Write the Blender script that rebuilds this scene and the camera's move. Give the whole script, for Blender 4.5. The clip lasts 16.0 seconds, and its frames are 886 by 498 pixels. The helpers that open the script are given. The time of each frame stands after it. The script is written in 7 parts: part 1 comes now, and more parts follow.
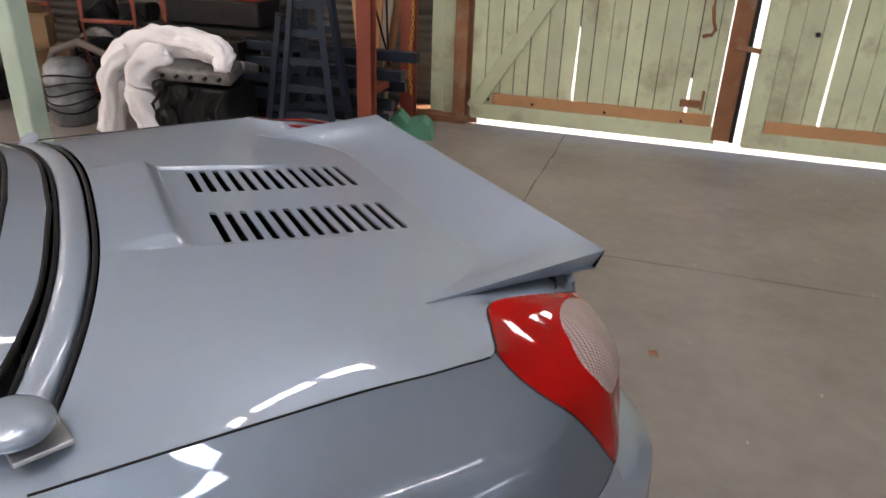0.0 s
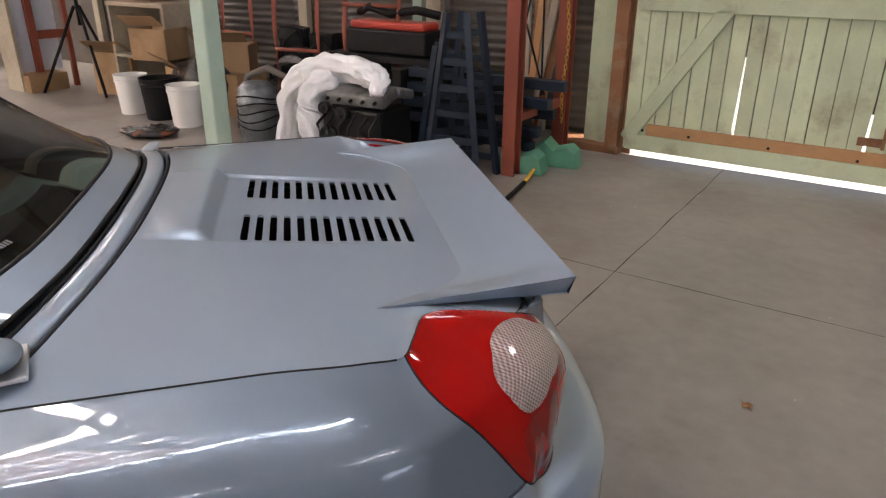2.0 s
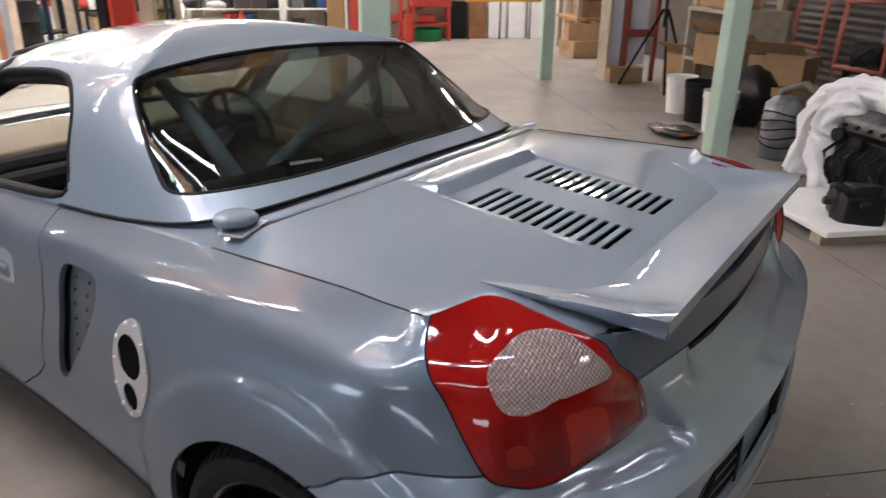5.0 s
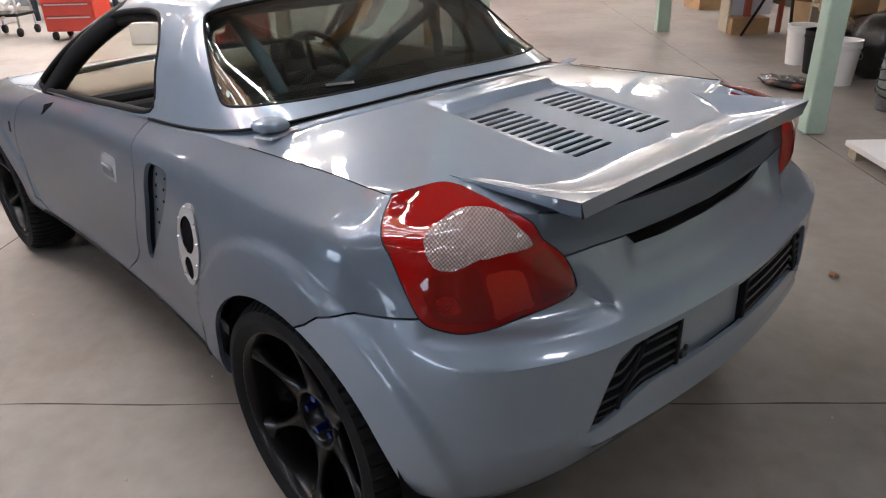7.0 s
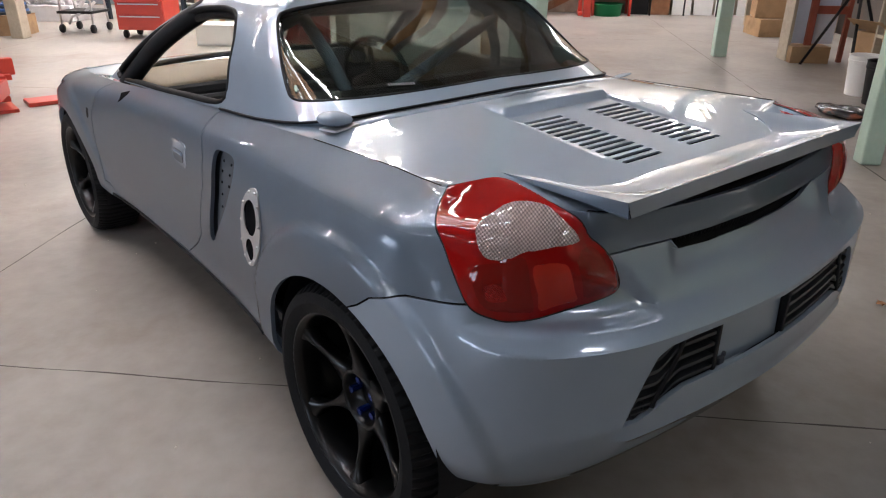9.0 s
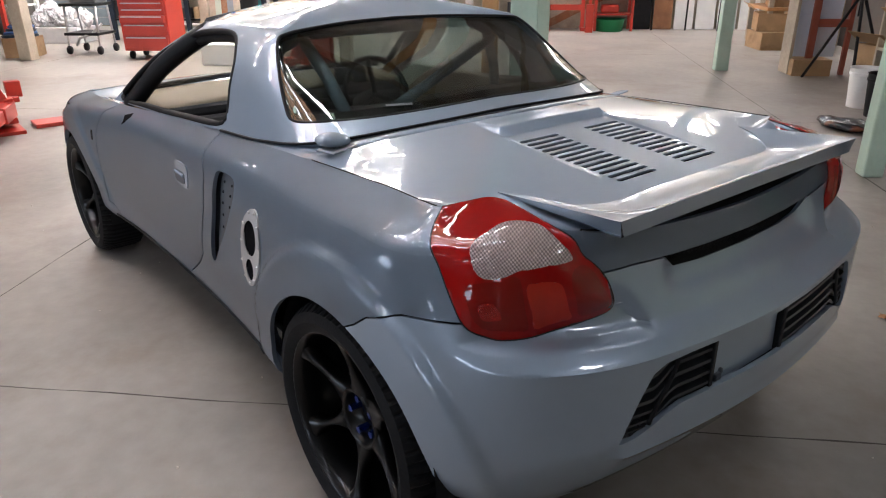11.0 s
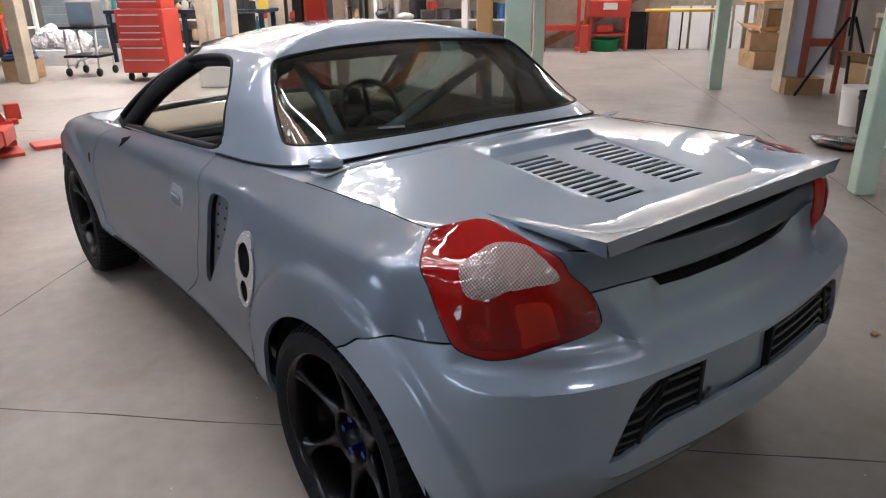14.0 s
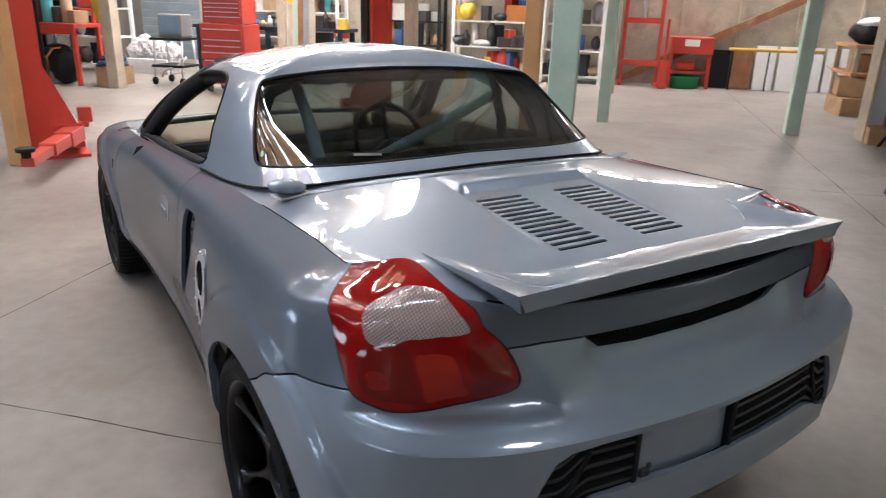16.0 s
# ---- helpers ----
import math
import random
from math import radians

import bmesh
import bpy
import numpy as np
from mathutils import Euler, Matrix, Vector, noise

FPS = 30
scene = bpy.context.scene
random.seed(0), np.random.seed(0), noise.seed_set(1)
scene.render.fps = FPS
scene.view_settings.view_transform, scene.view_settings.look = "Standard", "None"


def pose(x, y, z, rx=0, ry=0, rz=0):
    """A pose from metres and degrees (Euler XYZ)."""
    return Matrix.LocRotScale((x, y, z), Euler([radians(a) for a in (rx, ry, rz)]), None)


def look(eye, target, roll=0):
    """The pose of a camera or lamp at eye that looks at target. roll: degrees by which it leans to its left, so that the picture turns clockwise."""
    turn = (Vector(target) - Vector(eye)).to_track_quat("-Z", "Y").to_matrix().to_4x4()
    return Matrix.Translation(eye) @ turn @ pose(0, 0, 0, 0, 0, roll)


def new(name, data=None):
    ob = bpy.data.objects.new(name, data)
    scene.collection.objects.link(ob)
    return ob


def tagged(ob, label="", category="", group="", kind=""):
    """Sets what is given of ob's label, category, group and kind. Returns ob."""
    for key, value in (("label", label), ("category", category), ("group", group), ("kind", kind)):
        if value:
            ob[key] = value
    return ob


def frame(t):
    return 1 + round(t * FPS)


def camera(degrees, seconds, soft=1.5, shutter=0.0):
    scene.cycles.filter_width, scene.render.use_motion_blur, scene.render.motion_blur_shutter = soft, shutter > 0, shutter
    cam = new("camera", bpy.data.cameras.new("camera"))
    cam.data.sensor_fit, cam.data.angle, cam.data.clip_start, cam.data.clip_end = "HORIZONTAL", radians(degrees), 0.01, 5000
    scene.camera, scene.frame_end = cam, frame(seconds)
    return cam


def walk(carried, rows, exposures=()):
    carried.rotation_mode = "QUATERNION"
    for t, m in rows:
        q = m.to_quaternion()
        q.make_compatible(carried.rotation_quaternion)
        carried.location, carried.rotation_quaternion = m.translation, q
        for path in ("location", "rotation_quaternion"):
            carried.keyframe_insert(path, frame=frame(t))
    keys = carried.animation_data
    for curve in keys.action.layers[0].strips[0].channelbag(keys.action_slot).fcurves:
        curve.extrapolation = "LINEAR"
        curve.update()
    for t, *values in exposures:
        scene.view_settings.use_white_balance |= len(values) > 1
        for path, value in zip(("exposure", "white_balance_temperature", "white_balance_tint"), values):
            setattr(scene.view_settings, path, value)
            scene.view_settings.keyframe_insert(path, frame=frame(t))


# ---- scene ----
cam = camera(64.7, 16.0, soft=1.15, shutter=0.4)
PATH = [
    (0, (-1.298, 0.231, 1.411), (0.303, -0.634, 0.58), 2.1),
    (0.5, (-1.351, 0.136, 1.421), (0.351, -0.626, 0.697), 3.9),
    (1, (-1.399, 0.042, 1.428), (0.362, -0.488, 0.64), 2.9),
    (1.5, (-1.446, -0.049, 1.414), (0.334, -0.41, 0.575), 2.0),
    (2, (-1.487, -0.081, 1.426), (0.319, -0.458, 0.656), 0.3),
    (2.5, (-1.485, -0.088, 1.424), (0.309, -0.485, 0.636), -1.1),
    (3, (-1.486, -0.149, 1.393), (0.272, -0.563, 0.535), -0.2),
    (3.5, (-1.422, -0.288, 1.372), (0.42, -0.471, 0.613), -1.1),
    (4, (-1.348, -0.447, 1.421), (0.5, -0.348, 0.663), 2.3),
    (4.5, (-1.387, -0.618, 1.419), (0.368, 0.054, 0.734), 0.2),
    (5, (-1.432, -0.788, 1.427), (0.068, 0.293, 0.665), 0.5),
    (7.5, (-1.448, -1.227, 1.376), (-0.252, 0.128, 0.521), -0.6),
    (8, (-1.489, -1.234, 1.365), (-0.304, 0.133, 0.512), 2.0),
    (8.5, (-1.506, -1.244, 1.374), (-0.352, 0.161, 0.541), 0.4),
    (9, (-1.513, -1.248, 1.378), (-0.361, 0.168, 0.56), 0.3),
    (11.5, (-1.5, -1.271, 1.395), (-0.352, 0.172, 0.62), -0.5),
    (12, (-1.511, -1.259, 1.396), (-0.369, 0.189, 0.621), -0.0),
    (12.5, (-1.514, -1.242, 1.395), (-0.376, 0.211, 0.624), 0.1),
    (13, (-1.513, -1.239, 1.398), (-0.39, 0.231, 0.638), -0.5),
    (13.5, (-1.508, -1.261, 1.404), (-0.374, 0.212, 0.666), -0.8),
    (14, (-1.499, -1.295, 1.406), (-0.334, 0.158, 0.676), -0.7),
    (14.5, (-1.501, -1.309, 1.411), (-0.34, 0.149, 0.684), -1.0),
    (15, (-1.494, -1.307, 1.416), (-0.346, 0.169, 0.707), -1.0),
    (15.5, (-1.404, -1.313, 1.412), (-0.285, 0.202, 0.74), 1.1),
    (16, (-1.191, -1.399, 1.409), (-0.187, 0.197, 0.742), 1.7),
]
walk(cam, [(t, look(eye, target, roll)) for t, eye, target, roll in PATH], [(0.0, 0.64, 6700, 16), (4.2, 0.64, 6600, 15), (5.0, 0.54, 6350, 14), (16.0, 0.43, 6100, 12)])

# ---- world and light ----
BUILD_TURN = 44.5          # the shed stands turned against the car
CAR_X = 0.012
world = bpy.data.worlds.new("daylight")
scene.world = world
world.use_nodes = True
wn = world.node_tree
sky = wn.nodes.new("ShaderNodeTexSky")
sky.sky_type, sky.sun_disc, sky.sun_elevation, sky.sun_rotation = "NISHITA", False, radians(77), radians(194)
wn.nodes["Background"].inputs[1].default_value = 0.10
wn.links.new(sky.outputs[0], wn.nodes["Background"].inputs[0])
sun = new("sun", bpy.data.lights.new("sun", "SUN"))
sun.data.energy, sun.data.angle, sun.data.color = 5.0, radians(0.5), (1.0, 0.94, 0.85)
sun.matrix_world = look((0, 0, 20), (1.2, 4.5, 0))


# daylight of the west wall's window band; the north lamp is added fill
def in_shed(s, d, z):
    a = radians(BUILD_TURN)
    return s * math.cos(a) + d * math.sin(a), s * math.sin(a) - d * math.cos(a), z


for name_, w_, h_, watts, eye_, aim_ in (("west_window_light", 3.5, 0.7, 45.0, (-8.98, -4.75, 1.95), (0, -4.75, 1.95)), ("north_fill_light", 3.2, 1.5, 110.0, (-3.2, -10.46, 1.95), (-3.2, 0, 1.95))):
    side_light = new(name_, bpy.data.lights.new(name_, "AREA"))
    side_light.data.shape, side_light.data.size, side_light.data.size_y, side_light.data.energy, side_light.data.color = "RECTANGLE", w_, h_, watts, (0.76, 0.86, 1.0)
    side_light.matrix_world = look(in_shed(*eye_), in_shed(*aim_))


# ---- materials ----
def material(name, colour, rough=0.5, metal=0.0, vary=0.12, scale=6.0, bump=0.0, bump_scale=60.0, coat=0.0, stain=0.0, stain_colour=(0.1, 0.08, 0.06), stain_scale=1.5, island=0.0):
    """A surface with two scales of colour variation, fine relief and, where asked, stains."""
    m = bpy.data.materials.new(name)
    m.use_nodes = True
    n, l = m.node_tree.nodes, m.node_tree.links
    b = n["Principled BSDF"]
    b.inputs["Metallic"].default_value = metal
    b.inputs["Roughness"].default_value = rough
    b.inputs["Coat Weight"].default_value = coat
    b.inputs["Coat Roughness"].default_value = 0.04
    co = n.new("ShaderNodeTexCoord")
    big, fine = n.new("ShaderNodeTexNoise"), n.new("ShaderNodeTexNoise")
    big.inputs["Scale"].default_value, big.inputs["Detail"].default_value = scale, 4
    fine.inputs["Scale"].default_value, fine.inputs["Detail"].default_value = scale * 11, 3
    for t in (big, fine):
        l.new(co.outputs["Object"], t.inputs["Vector"])
    mix = n.new("ShaderNodeMath")
    mix.operation = "MULTIPLY_ADD"
    mix.inputs[1].default_value = 0.35
    l.new(fine.outputs[0], mix.inputs[0])
    l.new(big.outputs[0], mix.inputs[2])
    ramp = n.new("ShaderNodeMapRange")
    ramp.inputs[1].default_value, ramp.inputs[2].default_value = 0.35, 1.0
    ramp.inputs[3].default_value, ramp.inputs[4].default_value = 1 - vary, 1 + vary
    l.new(mix.outputs[0], ramp.inputs[0])
    hue = n.new("ShaderNodeHueSaturation")
    hue.inputs["Color"].default_value = (*colour, 1)
    value = ramp.outputs[0]
    if island:
        info, r2, mul = n.new("ShaderNodeObjectInfo"), n.new("ShaderNodeMapRange"), n.new("ShaderNodeMath")
        r2.inputs[3].default_value, r2.inputs[4].default_value = 1 - island, 1 + island
        mul.operation = "MULTIPLY"
        l.new(info.outputs["Random"], r2.inputs[0])
        l.new(r2.outputs[0], mul.inputs[0])
        l.new(value, mul.inputs[1])
        value = mul.outputs[0]
    l.new(value, hue.inputs["Value"])
    colour_out = hue.outputs[0]
    if stain:
        st, sr, sm = n.new("ShaderNodeTexNoise"), n.new("ShaderNodeMapRange"), n.new("ShaderNodeMix")
        sm.data_type = "RGBA"
        st.inputs["Scale"].default_value, st.inputs["Detail"].default_value, st.inputs["Roughness"].default_value = stain_scale, 6, 0.65
        l.new(co.outputs["Object"], st.inputs["Vector"])
        sr.inputs[1].default_value, sr.inputs[2].default_value, sr.inputs[4].default_value = 0.52, 0.75, stain
        l.new(st.outputs[0], sr.inputs[0])
        l.new(sr.outputs[0], sm.inputs[0])
        l.new(colour_out, sm.inputs[6])
        sm.inputs[7].default_value = (*stain_colour, 1)
        colour_out = sm.outputs[2]
    l.new(colour_out, b.inputs["Base Color"])
    rr = n.new("ShaderNodeMapRange")
    rr.inputs[3].default_value, rr.inputs[4].default_value = rough * 0.85, min(1, rough * 1.2)
    l.new(big.outputs[0], rr.inputs[0])
    l.new(rr.outputs[0], b.inputs["Roughness"])
    if bump:
        bt, bn = n.new("ShaderNodeTexNoise"), n.new("ShaderNodeBump")
        bt.inputs["Scale"].default_value, bt.inputs["Detail"].default_value = bump_scale, 4
        bn.inputs["Strength"].default_value, bn.inputs["Distance"].default_value = bump, 0.01
        l.new(co.outputs["Object"], bt.inputs["Vector"])
        l.new(bt.outputs[0], bn.inputs["Height"])
        l.new(bn.outputs[0], b.inputs["Normal"])
    return m


def glowing(name, colour, strength):
    m = bpy.data.materials.new(name)
    m.use_nodes = True
    b = m.node_tree.nodes["Principled BSDF"]
    b.inputs["Base Color"].default_value = (*colour, 1)
    b.inputs["Emission Color"].default_value = (*colour, 1)
    b.inputs["Emission Strength"].default_value = strength
    return m


def glass(name, colour, rough=0.0, alpha_mix=0.0):
    """Thin glass: part clear, part gloss, tinted."""
    m = bpy.data.materials.new(name)
    m.use_nodes = True
    n, l = m.node_tree.nodes, m.node_tree.links
    n.remove(n["Principled BSDF"])
    tr, gl, lw, pw, sc, mx = (n.new(k) for k in ("ShaderNodeBsdfTransparent", "ShaderNodeBsdfGlossy", "ShaderNodeLayerWeight", "ShaderNodeMath", "ShaderNodeMath", "ShaderNodeMixShader"))
    tr.inputs[0].default_value = (*colour, 1)
    gl.inputs["Roughness"].default_value = rough
    lw.inputs[0].default_value = 0.5
    pw.operation, pw.inputs[1].default_value = "POWER", 4.0
    sc.operation, sc.inputs[1].default_value, sc.inputs[2].default_value = "MULTIPLY_ADD", 0.9, 0.05
    l.new(lw.outputs["Facing"], pw.inputs[0])
    l.new(pw.outputs[0], sc.inputs[0])
    l.new(sc.outputs[0], mx.inputs[0])
    l.new(tr.outputs[0], mx.inputs[1])
    l.new(gl.outputs[0], mx.inputs[2])
    l.new(mx.outputs[0], n["Material Output"].inputs[0])
    return m


PAINT = material("slate_paint", (0.262, 0.318, 0.386), 0.33, 0.26, 0.05, 2.0, 0.012, 9, coat=1.0)
PAINT.node_tree.nodes["Principled BSDF"].inputs["Coat Roughness"].default_value = 0.018
PAINT.node_tree.nodes["Principled BSDF"].inputs["Coat IOR"].default_value = 1.60
PAINT.node_tree.nodes["Principled BSDF"].inputs["Specular IOR Level"].default_value = 0.25
BLACK = material("black_plastic", (0.006, 0.006, 0.007), 0.55, 0, 0.2, 20, 0.1, 200)
BLACK.node_tree.nodes["Principled BSDF"].inputs["Specular IOR Level"].default_value = 0.25
RUBBER = material("tyre_rubber", (0.004, 0.004, 0.0045), 0.7, 0, 0.25, 14, 0.12, 150)
RIM = material("gloss_black_rim", (0.003, 0.003, 0.003), 0.30, 0.0, 0.1, 10, coat=0.15)
for m_ in (RUBBER, RIM):
    m_.node_tree.nodes["Principled BSDF"].inputs["Specular IOR Level"].default_value = 0.25
STEEL = material("brushed_steel", (0.55, 0.55, 0.55), 0.35, 1.0, 0.1, 20)
ALLOY = material("cast_alloy", (0.33, 0.33, 0.33), 0.5, 0.8, 0.3, 14, 0.3, 60, stain=0.7, stain_colour=(0.05, 0.045, 0.04), stain_scale=9)
DARK_METAL = material("dark_oily_metal", (0.014, 0.014, 0.015), 0.45, 0.5, 0.4, 12, 0.3, 50)
TRIM_TAN = material("tan_trim", (0.24, 0.19, 0.13), 0.75, 0, 0.1, 12, 0.1, 150)
CABIN = material("dark_cabin_cloth", (0.012, 0.012, 0.013), 0.9, 0, 0.2, 18, 0.2, 200)
BAR = material("roll_bar_paint", (0.22, 0.28, 0.33), 0.35, 0.2, 0.05, 8)
CONCRETE = material("workshop_concrete", (0.250, 0.222, 0.195), 0.40, 0, 0.36, 1.1, 0.10, 30, stain=0.85, stain_colour=(0.15, 0.112, 0.082), stain_scale=0.9)
CRACK = material("floor_joint_dirt", (0.07, 0.06, 0.05), 0.9, 0, 0.3, 30)
GREEN_WOOD = material("pale_green_paint", (0.58, 0.63, 0.42), 0.7, 0, 0.14, 5, 0.2, 40, stain=0.85, stain_colour=(0.27, 0.21, 0.12), stain_scale=3, island=0.10)
GREEN_POST = material("green_painted_timber", (0.42, 0.55, 0.46), 0.65, 0, 0.12, 4, 0.2, 40, stain=0.5, stain_colour=(0.55, 0.52, 0.42), stain_scale=5)
RAW_WOOD = material("raw_timber", (0.50, 0.27, 0.12), 0.7, 0, 0.2, 5, 0.2, 60, stain=0.4, stain_colour=(0.25, 0.12, 0.05), stain_scale=5)
OLD_WOOD = material("rusty_brown_timber", (0.27, 0.12, 0.055), 0.8, 0, 0.3, 5, 0.3, 50, stain=0.5, stain_colour=(0.45, 0.42, 0.3), stain_scale=4)
PALE_WOOD = material("pale_boards", (0.44, 0.38, 0.29), 0.8, 0, 0.28, 3, 0.2, 50, stain=0.75, stain_colour=(0.17, 0.13, 0.09), stain_scale=1.6)
RED = material("red_enamel", (0.52, 0.05, 0.03), 0.4, 0, 0.12, 4, 0, 60, coat=0.3)
RED_OXIDE = material("red_oxide_steel", (0.30, 0.075, 0.045), 0.6, 0.1, 0.2, 5, 0.15, 60)
IRON = material("corrugated_iron", (0.14, 0.125, 0.11), 0.55, 0.4, 0.25, 3, 0.1, 40, stain=0.5, stain_colour=(0.2, 0.12, 0.08), stain_scale=2)
CLOTH = material("white_cloth", (0.9, 0.9, 0.92), 0.9, 0, 0.04, 6, 0.9, 22)
WHITE = material("white_plastic", (0.78, 0.78, 0.76), 0.45, 0, 0.06, 5)
CARD = material("cardboard", (0.36, 0.23, 0.12), 0.85, 0, 0.2, 5, 0.1, 80, stain=0.6, stain_colour=(0.13, 0.08, 0.045), stain_scale=3, island=0.25)
NAVY = material("dark_blue_steel", (0.010, 0.020, 0.036), 0.5, 0.2, 0.3, 6)
BROWN_POST = material("orange_timber", (0.50, 0.28, 0.12), 0.7, 0, 0.15, 4, 0.2, 60)
SKYLIGHT = glowing("translucent_roof_sheet", (1.0, 0.94, 0.89), 54.0)
SKYLIGHT_SOFT = glowing("dim_roof_sheet", (0.96, 0.96, 1.0), 19.0)
# brown glow stands in for lit roof timbers mirrored in the car
TIMBER_GLOW = glowing("lit_timber_glow", (1.0, 0.58, 0.36), 2.2)
SKYLIGHT_BLUE = glowing("bluish_roof_sheet", (0.74, 0.88, 1.0), 38.0)
# unseen roof, lightened so that it bounces fill light onto the car
ROOF = material("pale_fill_roof", (0.58, 0.57, 0.55), 0.6, 0.2, 0.25, 2, 0.1, 40, stain=0.4, stain_colour=(0.2, 0.15, 0.11), stain_scale=1.2)


# ---- mesh helpers ----
def thing(name, m, label, category, group="", kind=""):
    ob = new(name)
    ob.matrix_world = m
    return tagged(ob, label, category, group, kind)


def finish(ob, material_, parent=None, label="", smooth=False, bevel=0.0):
    ob.data.materials.append(material_)
    if smooth:
        ob.data.polygons.foreach_set("use_smooth", [True] * len(ob.data.polygons))
    if bevel:
        mod = ob.modifiers.new("bevel", "BEVEL")
        mod.width, mod.segments, mod.limit_method = bevel, 2, "ANGLE"
    if parent:
        ob.parent = parent
    if label:
        ob["label"] = label
    return ob


def crisp(ob, degrees=38):
    """Keep folds sharper than this angle crisp."""
    ob.data.set_sharp_from_angle(angle=radians(degrees))
    return ob


def part(name, bm, material_, parent=None, label="", smooth=False, bevel=0.0):
    me = bpy.data.meshes.new(name)
    bm.to_mesh(me)
    bm.free()
    return finish(new(name, me), material_, parent, label, smooth, bevel)


def sheet(name, verts, faces, material_, parent=None, label="", smooth=True, bevel=0.0):
    me = bpy.data.meshes.new(name)
    me.from_pydata([tuple(map(float, v)) for v in verts], [], faces)
    me.update()
    return finish(new(name, me), material_, parent, label, smooth, bevel)


def box(bm, size, centre, rot=(0, 0, 0)):
    m = pose(*centre, *rot) @ Matrix.Diagonal((*size, 1))
    bmesh.ops.create_cube(bm, size=1, matrix=m)
    return bm


def boxes(*rows):
    bm = bmesh.new()
    for r in rows:
        box(bm, *r)
    return bm


def rod(bm, a, b, r, seg=10, r2=None):
    a, b = Vector(a), Vector(b)
    d = b - a
    m = Matrix.Translation((a + b) / 2) @ d.to_track_quat("Z", "Y").to_matrix().to_4x4()
    bmesh.ops.create_cone(bm, cap_ends=True, segments=seg, radius1=r, radius2=r if r2 is None else r2, depth=d.length, matrix=m)
    return bm


def tube(bm, pts, r, seg=8, closed=False):
    """A round tube along points."""
    pts = [Vector(p) for p in pts]
    rings, n = [], len(pts)
    for i, p in enumerate(pts):
        a = pts[(i - 1) % n] if closed or i else p
        b = pts[(i + 1) % n] if closed or i < n - 1 else p
        q = (b - a).to_track_quat("Z", "Y")
        rings.append([bm.verts.new(p + q @ Vector((r * math.cos(2 * math.pi * k / seg), r * math.sin(2 * math.pi * k / seg), 0))) for k in range(seg)])
    for i in range(n if closed else n - 1):
        u, v = rings[i], rings[(i + 1) % n]
        for k in range(seg):
            bm.faces.new((u[k], u[(k + 1) % seg], v[(k + 1) % seg], v[k]))
    if not closed:
        bm.faces.new(rings[0][::-1])
        bm.faces.new(rings[-1])
    return bm


def lathe(bm, profile, seg=32, m=Matrix()):
    """Turn (radius, height) pairs about z."""
    rings = [[bm.verts.new(m @ Vector((r * math.cos(2 * math.pi * k / seg), r * math.sin(2 * math.pi * k / seg), h))) for k in range(seg)] for r, h in profile]
    for u, v in zip(rings, rings[1:]):
        for k in range(seg):
            bm.faces.new((u[k], u[(k + 1) % seg], v[(k + 1) % seg], v[k]))
    return bm


def grid_faces(nu, nv, flip=False):
    f = [(i * nv + j, (i + 1) * nv + j, (i + 1) * nv + j + 1, i * nv + j + 1) for i in range(nu - 1) for j in range(nv - 1)]
    return [q[::-1] for q in f] if flip else f


def inside(poly, pts):
    """Which points lie in a polygon."""
    x, y = pts[:, 0], pts[:, 1]
    res = np.zeros(len(pts), bool)
    a = np.asarray(poly, float)
    b = np.roll(a, -1, 0)
    for (x1, y1), (x2, y2) in zip(a, b):
        if y1 != y2:
            res ^= ((y1 > y) != (y2 > y)) & (x < (x2 - x1) * (y - y1) / (y2 - y1) + x1)
    return res


def cut_sheet(grid_pts, loops, holes):
    """Triangles over a field of points, with clean edges along loops and nothing inside holes. Returns points and triangles."""
    from mathutils.geometry import delaunay_2d_cdt
    vs, es = [Vector(p) for p in grid_pts], []
    for loop in loops:
        k = len(vs)
        vs += [Vector(p) for p in loop]
        es += [(k + i, k + (i + 1) % len(loop)) for i in range(len(loop))]
    v, _, f, *_ = delaunay_2d_cdt(vs, es, [], 0, 1e-7)
    v = np.array([tuple(p) for p in v])
    f = np.array([t for t in f if len(t) == 3])
    c = v[f].mean(1)
    keep = np.ones(len(f), bool)
    for h in holes:
        keep &= ~inside(h, c)
    return v, f[keep]


def rounded(cx, cy, w, h, r, n=4):
    """A rounded rectangle as a loop."""
    out = []
    for k, (sx, sy) in enumerate(((1, 1), (-1, 1), (-1, -1), (1, -1))):
        for i in range(n + 1):
            a = math.pi / 2 * (k + i / n)
            out.append((cx + sx * (w / 2 - r) + r * math.cos(a), cy + sy * (h / 2 - r) + r * math.sin(a)))
    return out


def at_shed(s, d, z=0.0, turn=0.0):
    """A pose in the shed: s along the doors, d towards the doors."""
    a = radians(BUILD_TURN)
    return pose(s * math.cos(a) + d * math.sin(a), s * math.sin(a) - d * math.cos(a), z, 0, 0, BUILD_TURN + turn)


# ---- the shed: floor, walls, roof (local x along the doors, local y away from them: y = -d) ----
SHED = at_shed(0, 0)


def structure(name, bm, mat_, label, category, bevel=0.0):
    ob = part(name, bm, mat_, None, "", False, bevel)
    ob.matrix_world = SHED
    return tagged(ob, label, category, "", "structure")


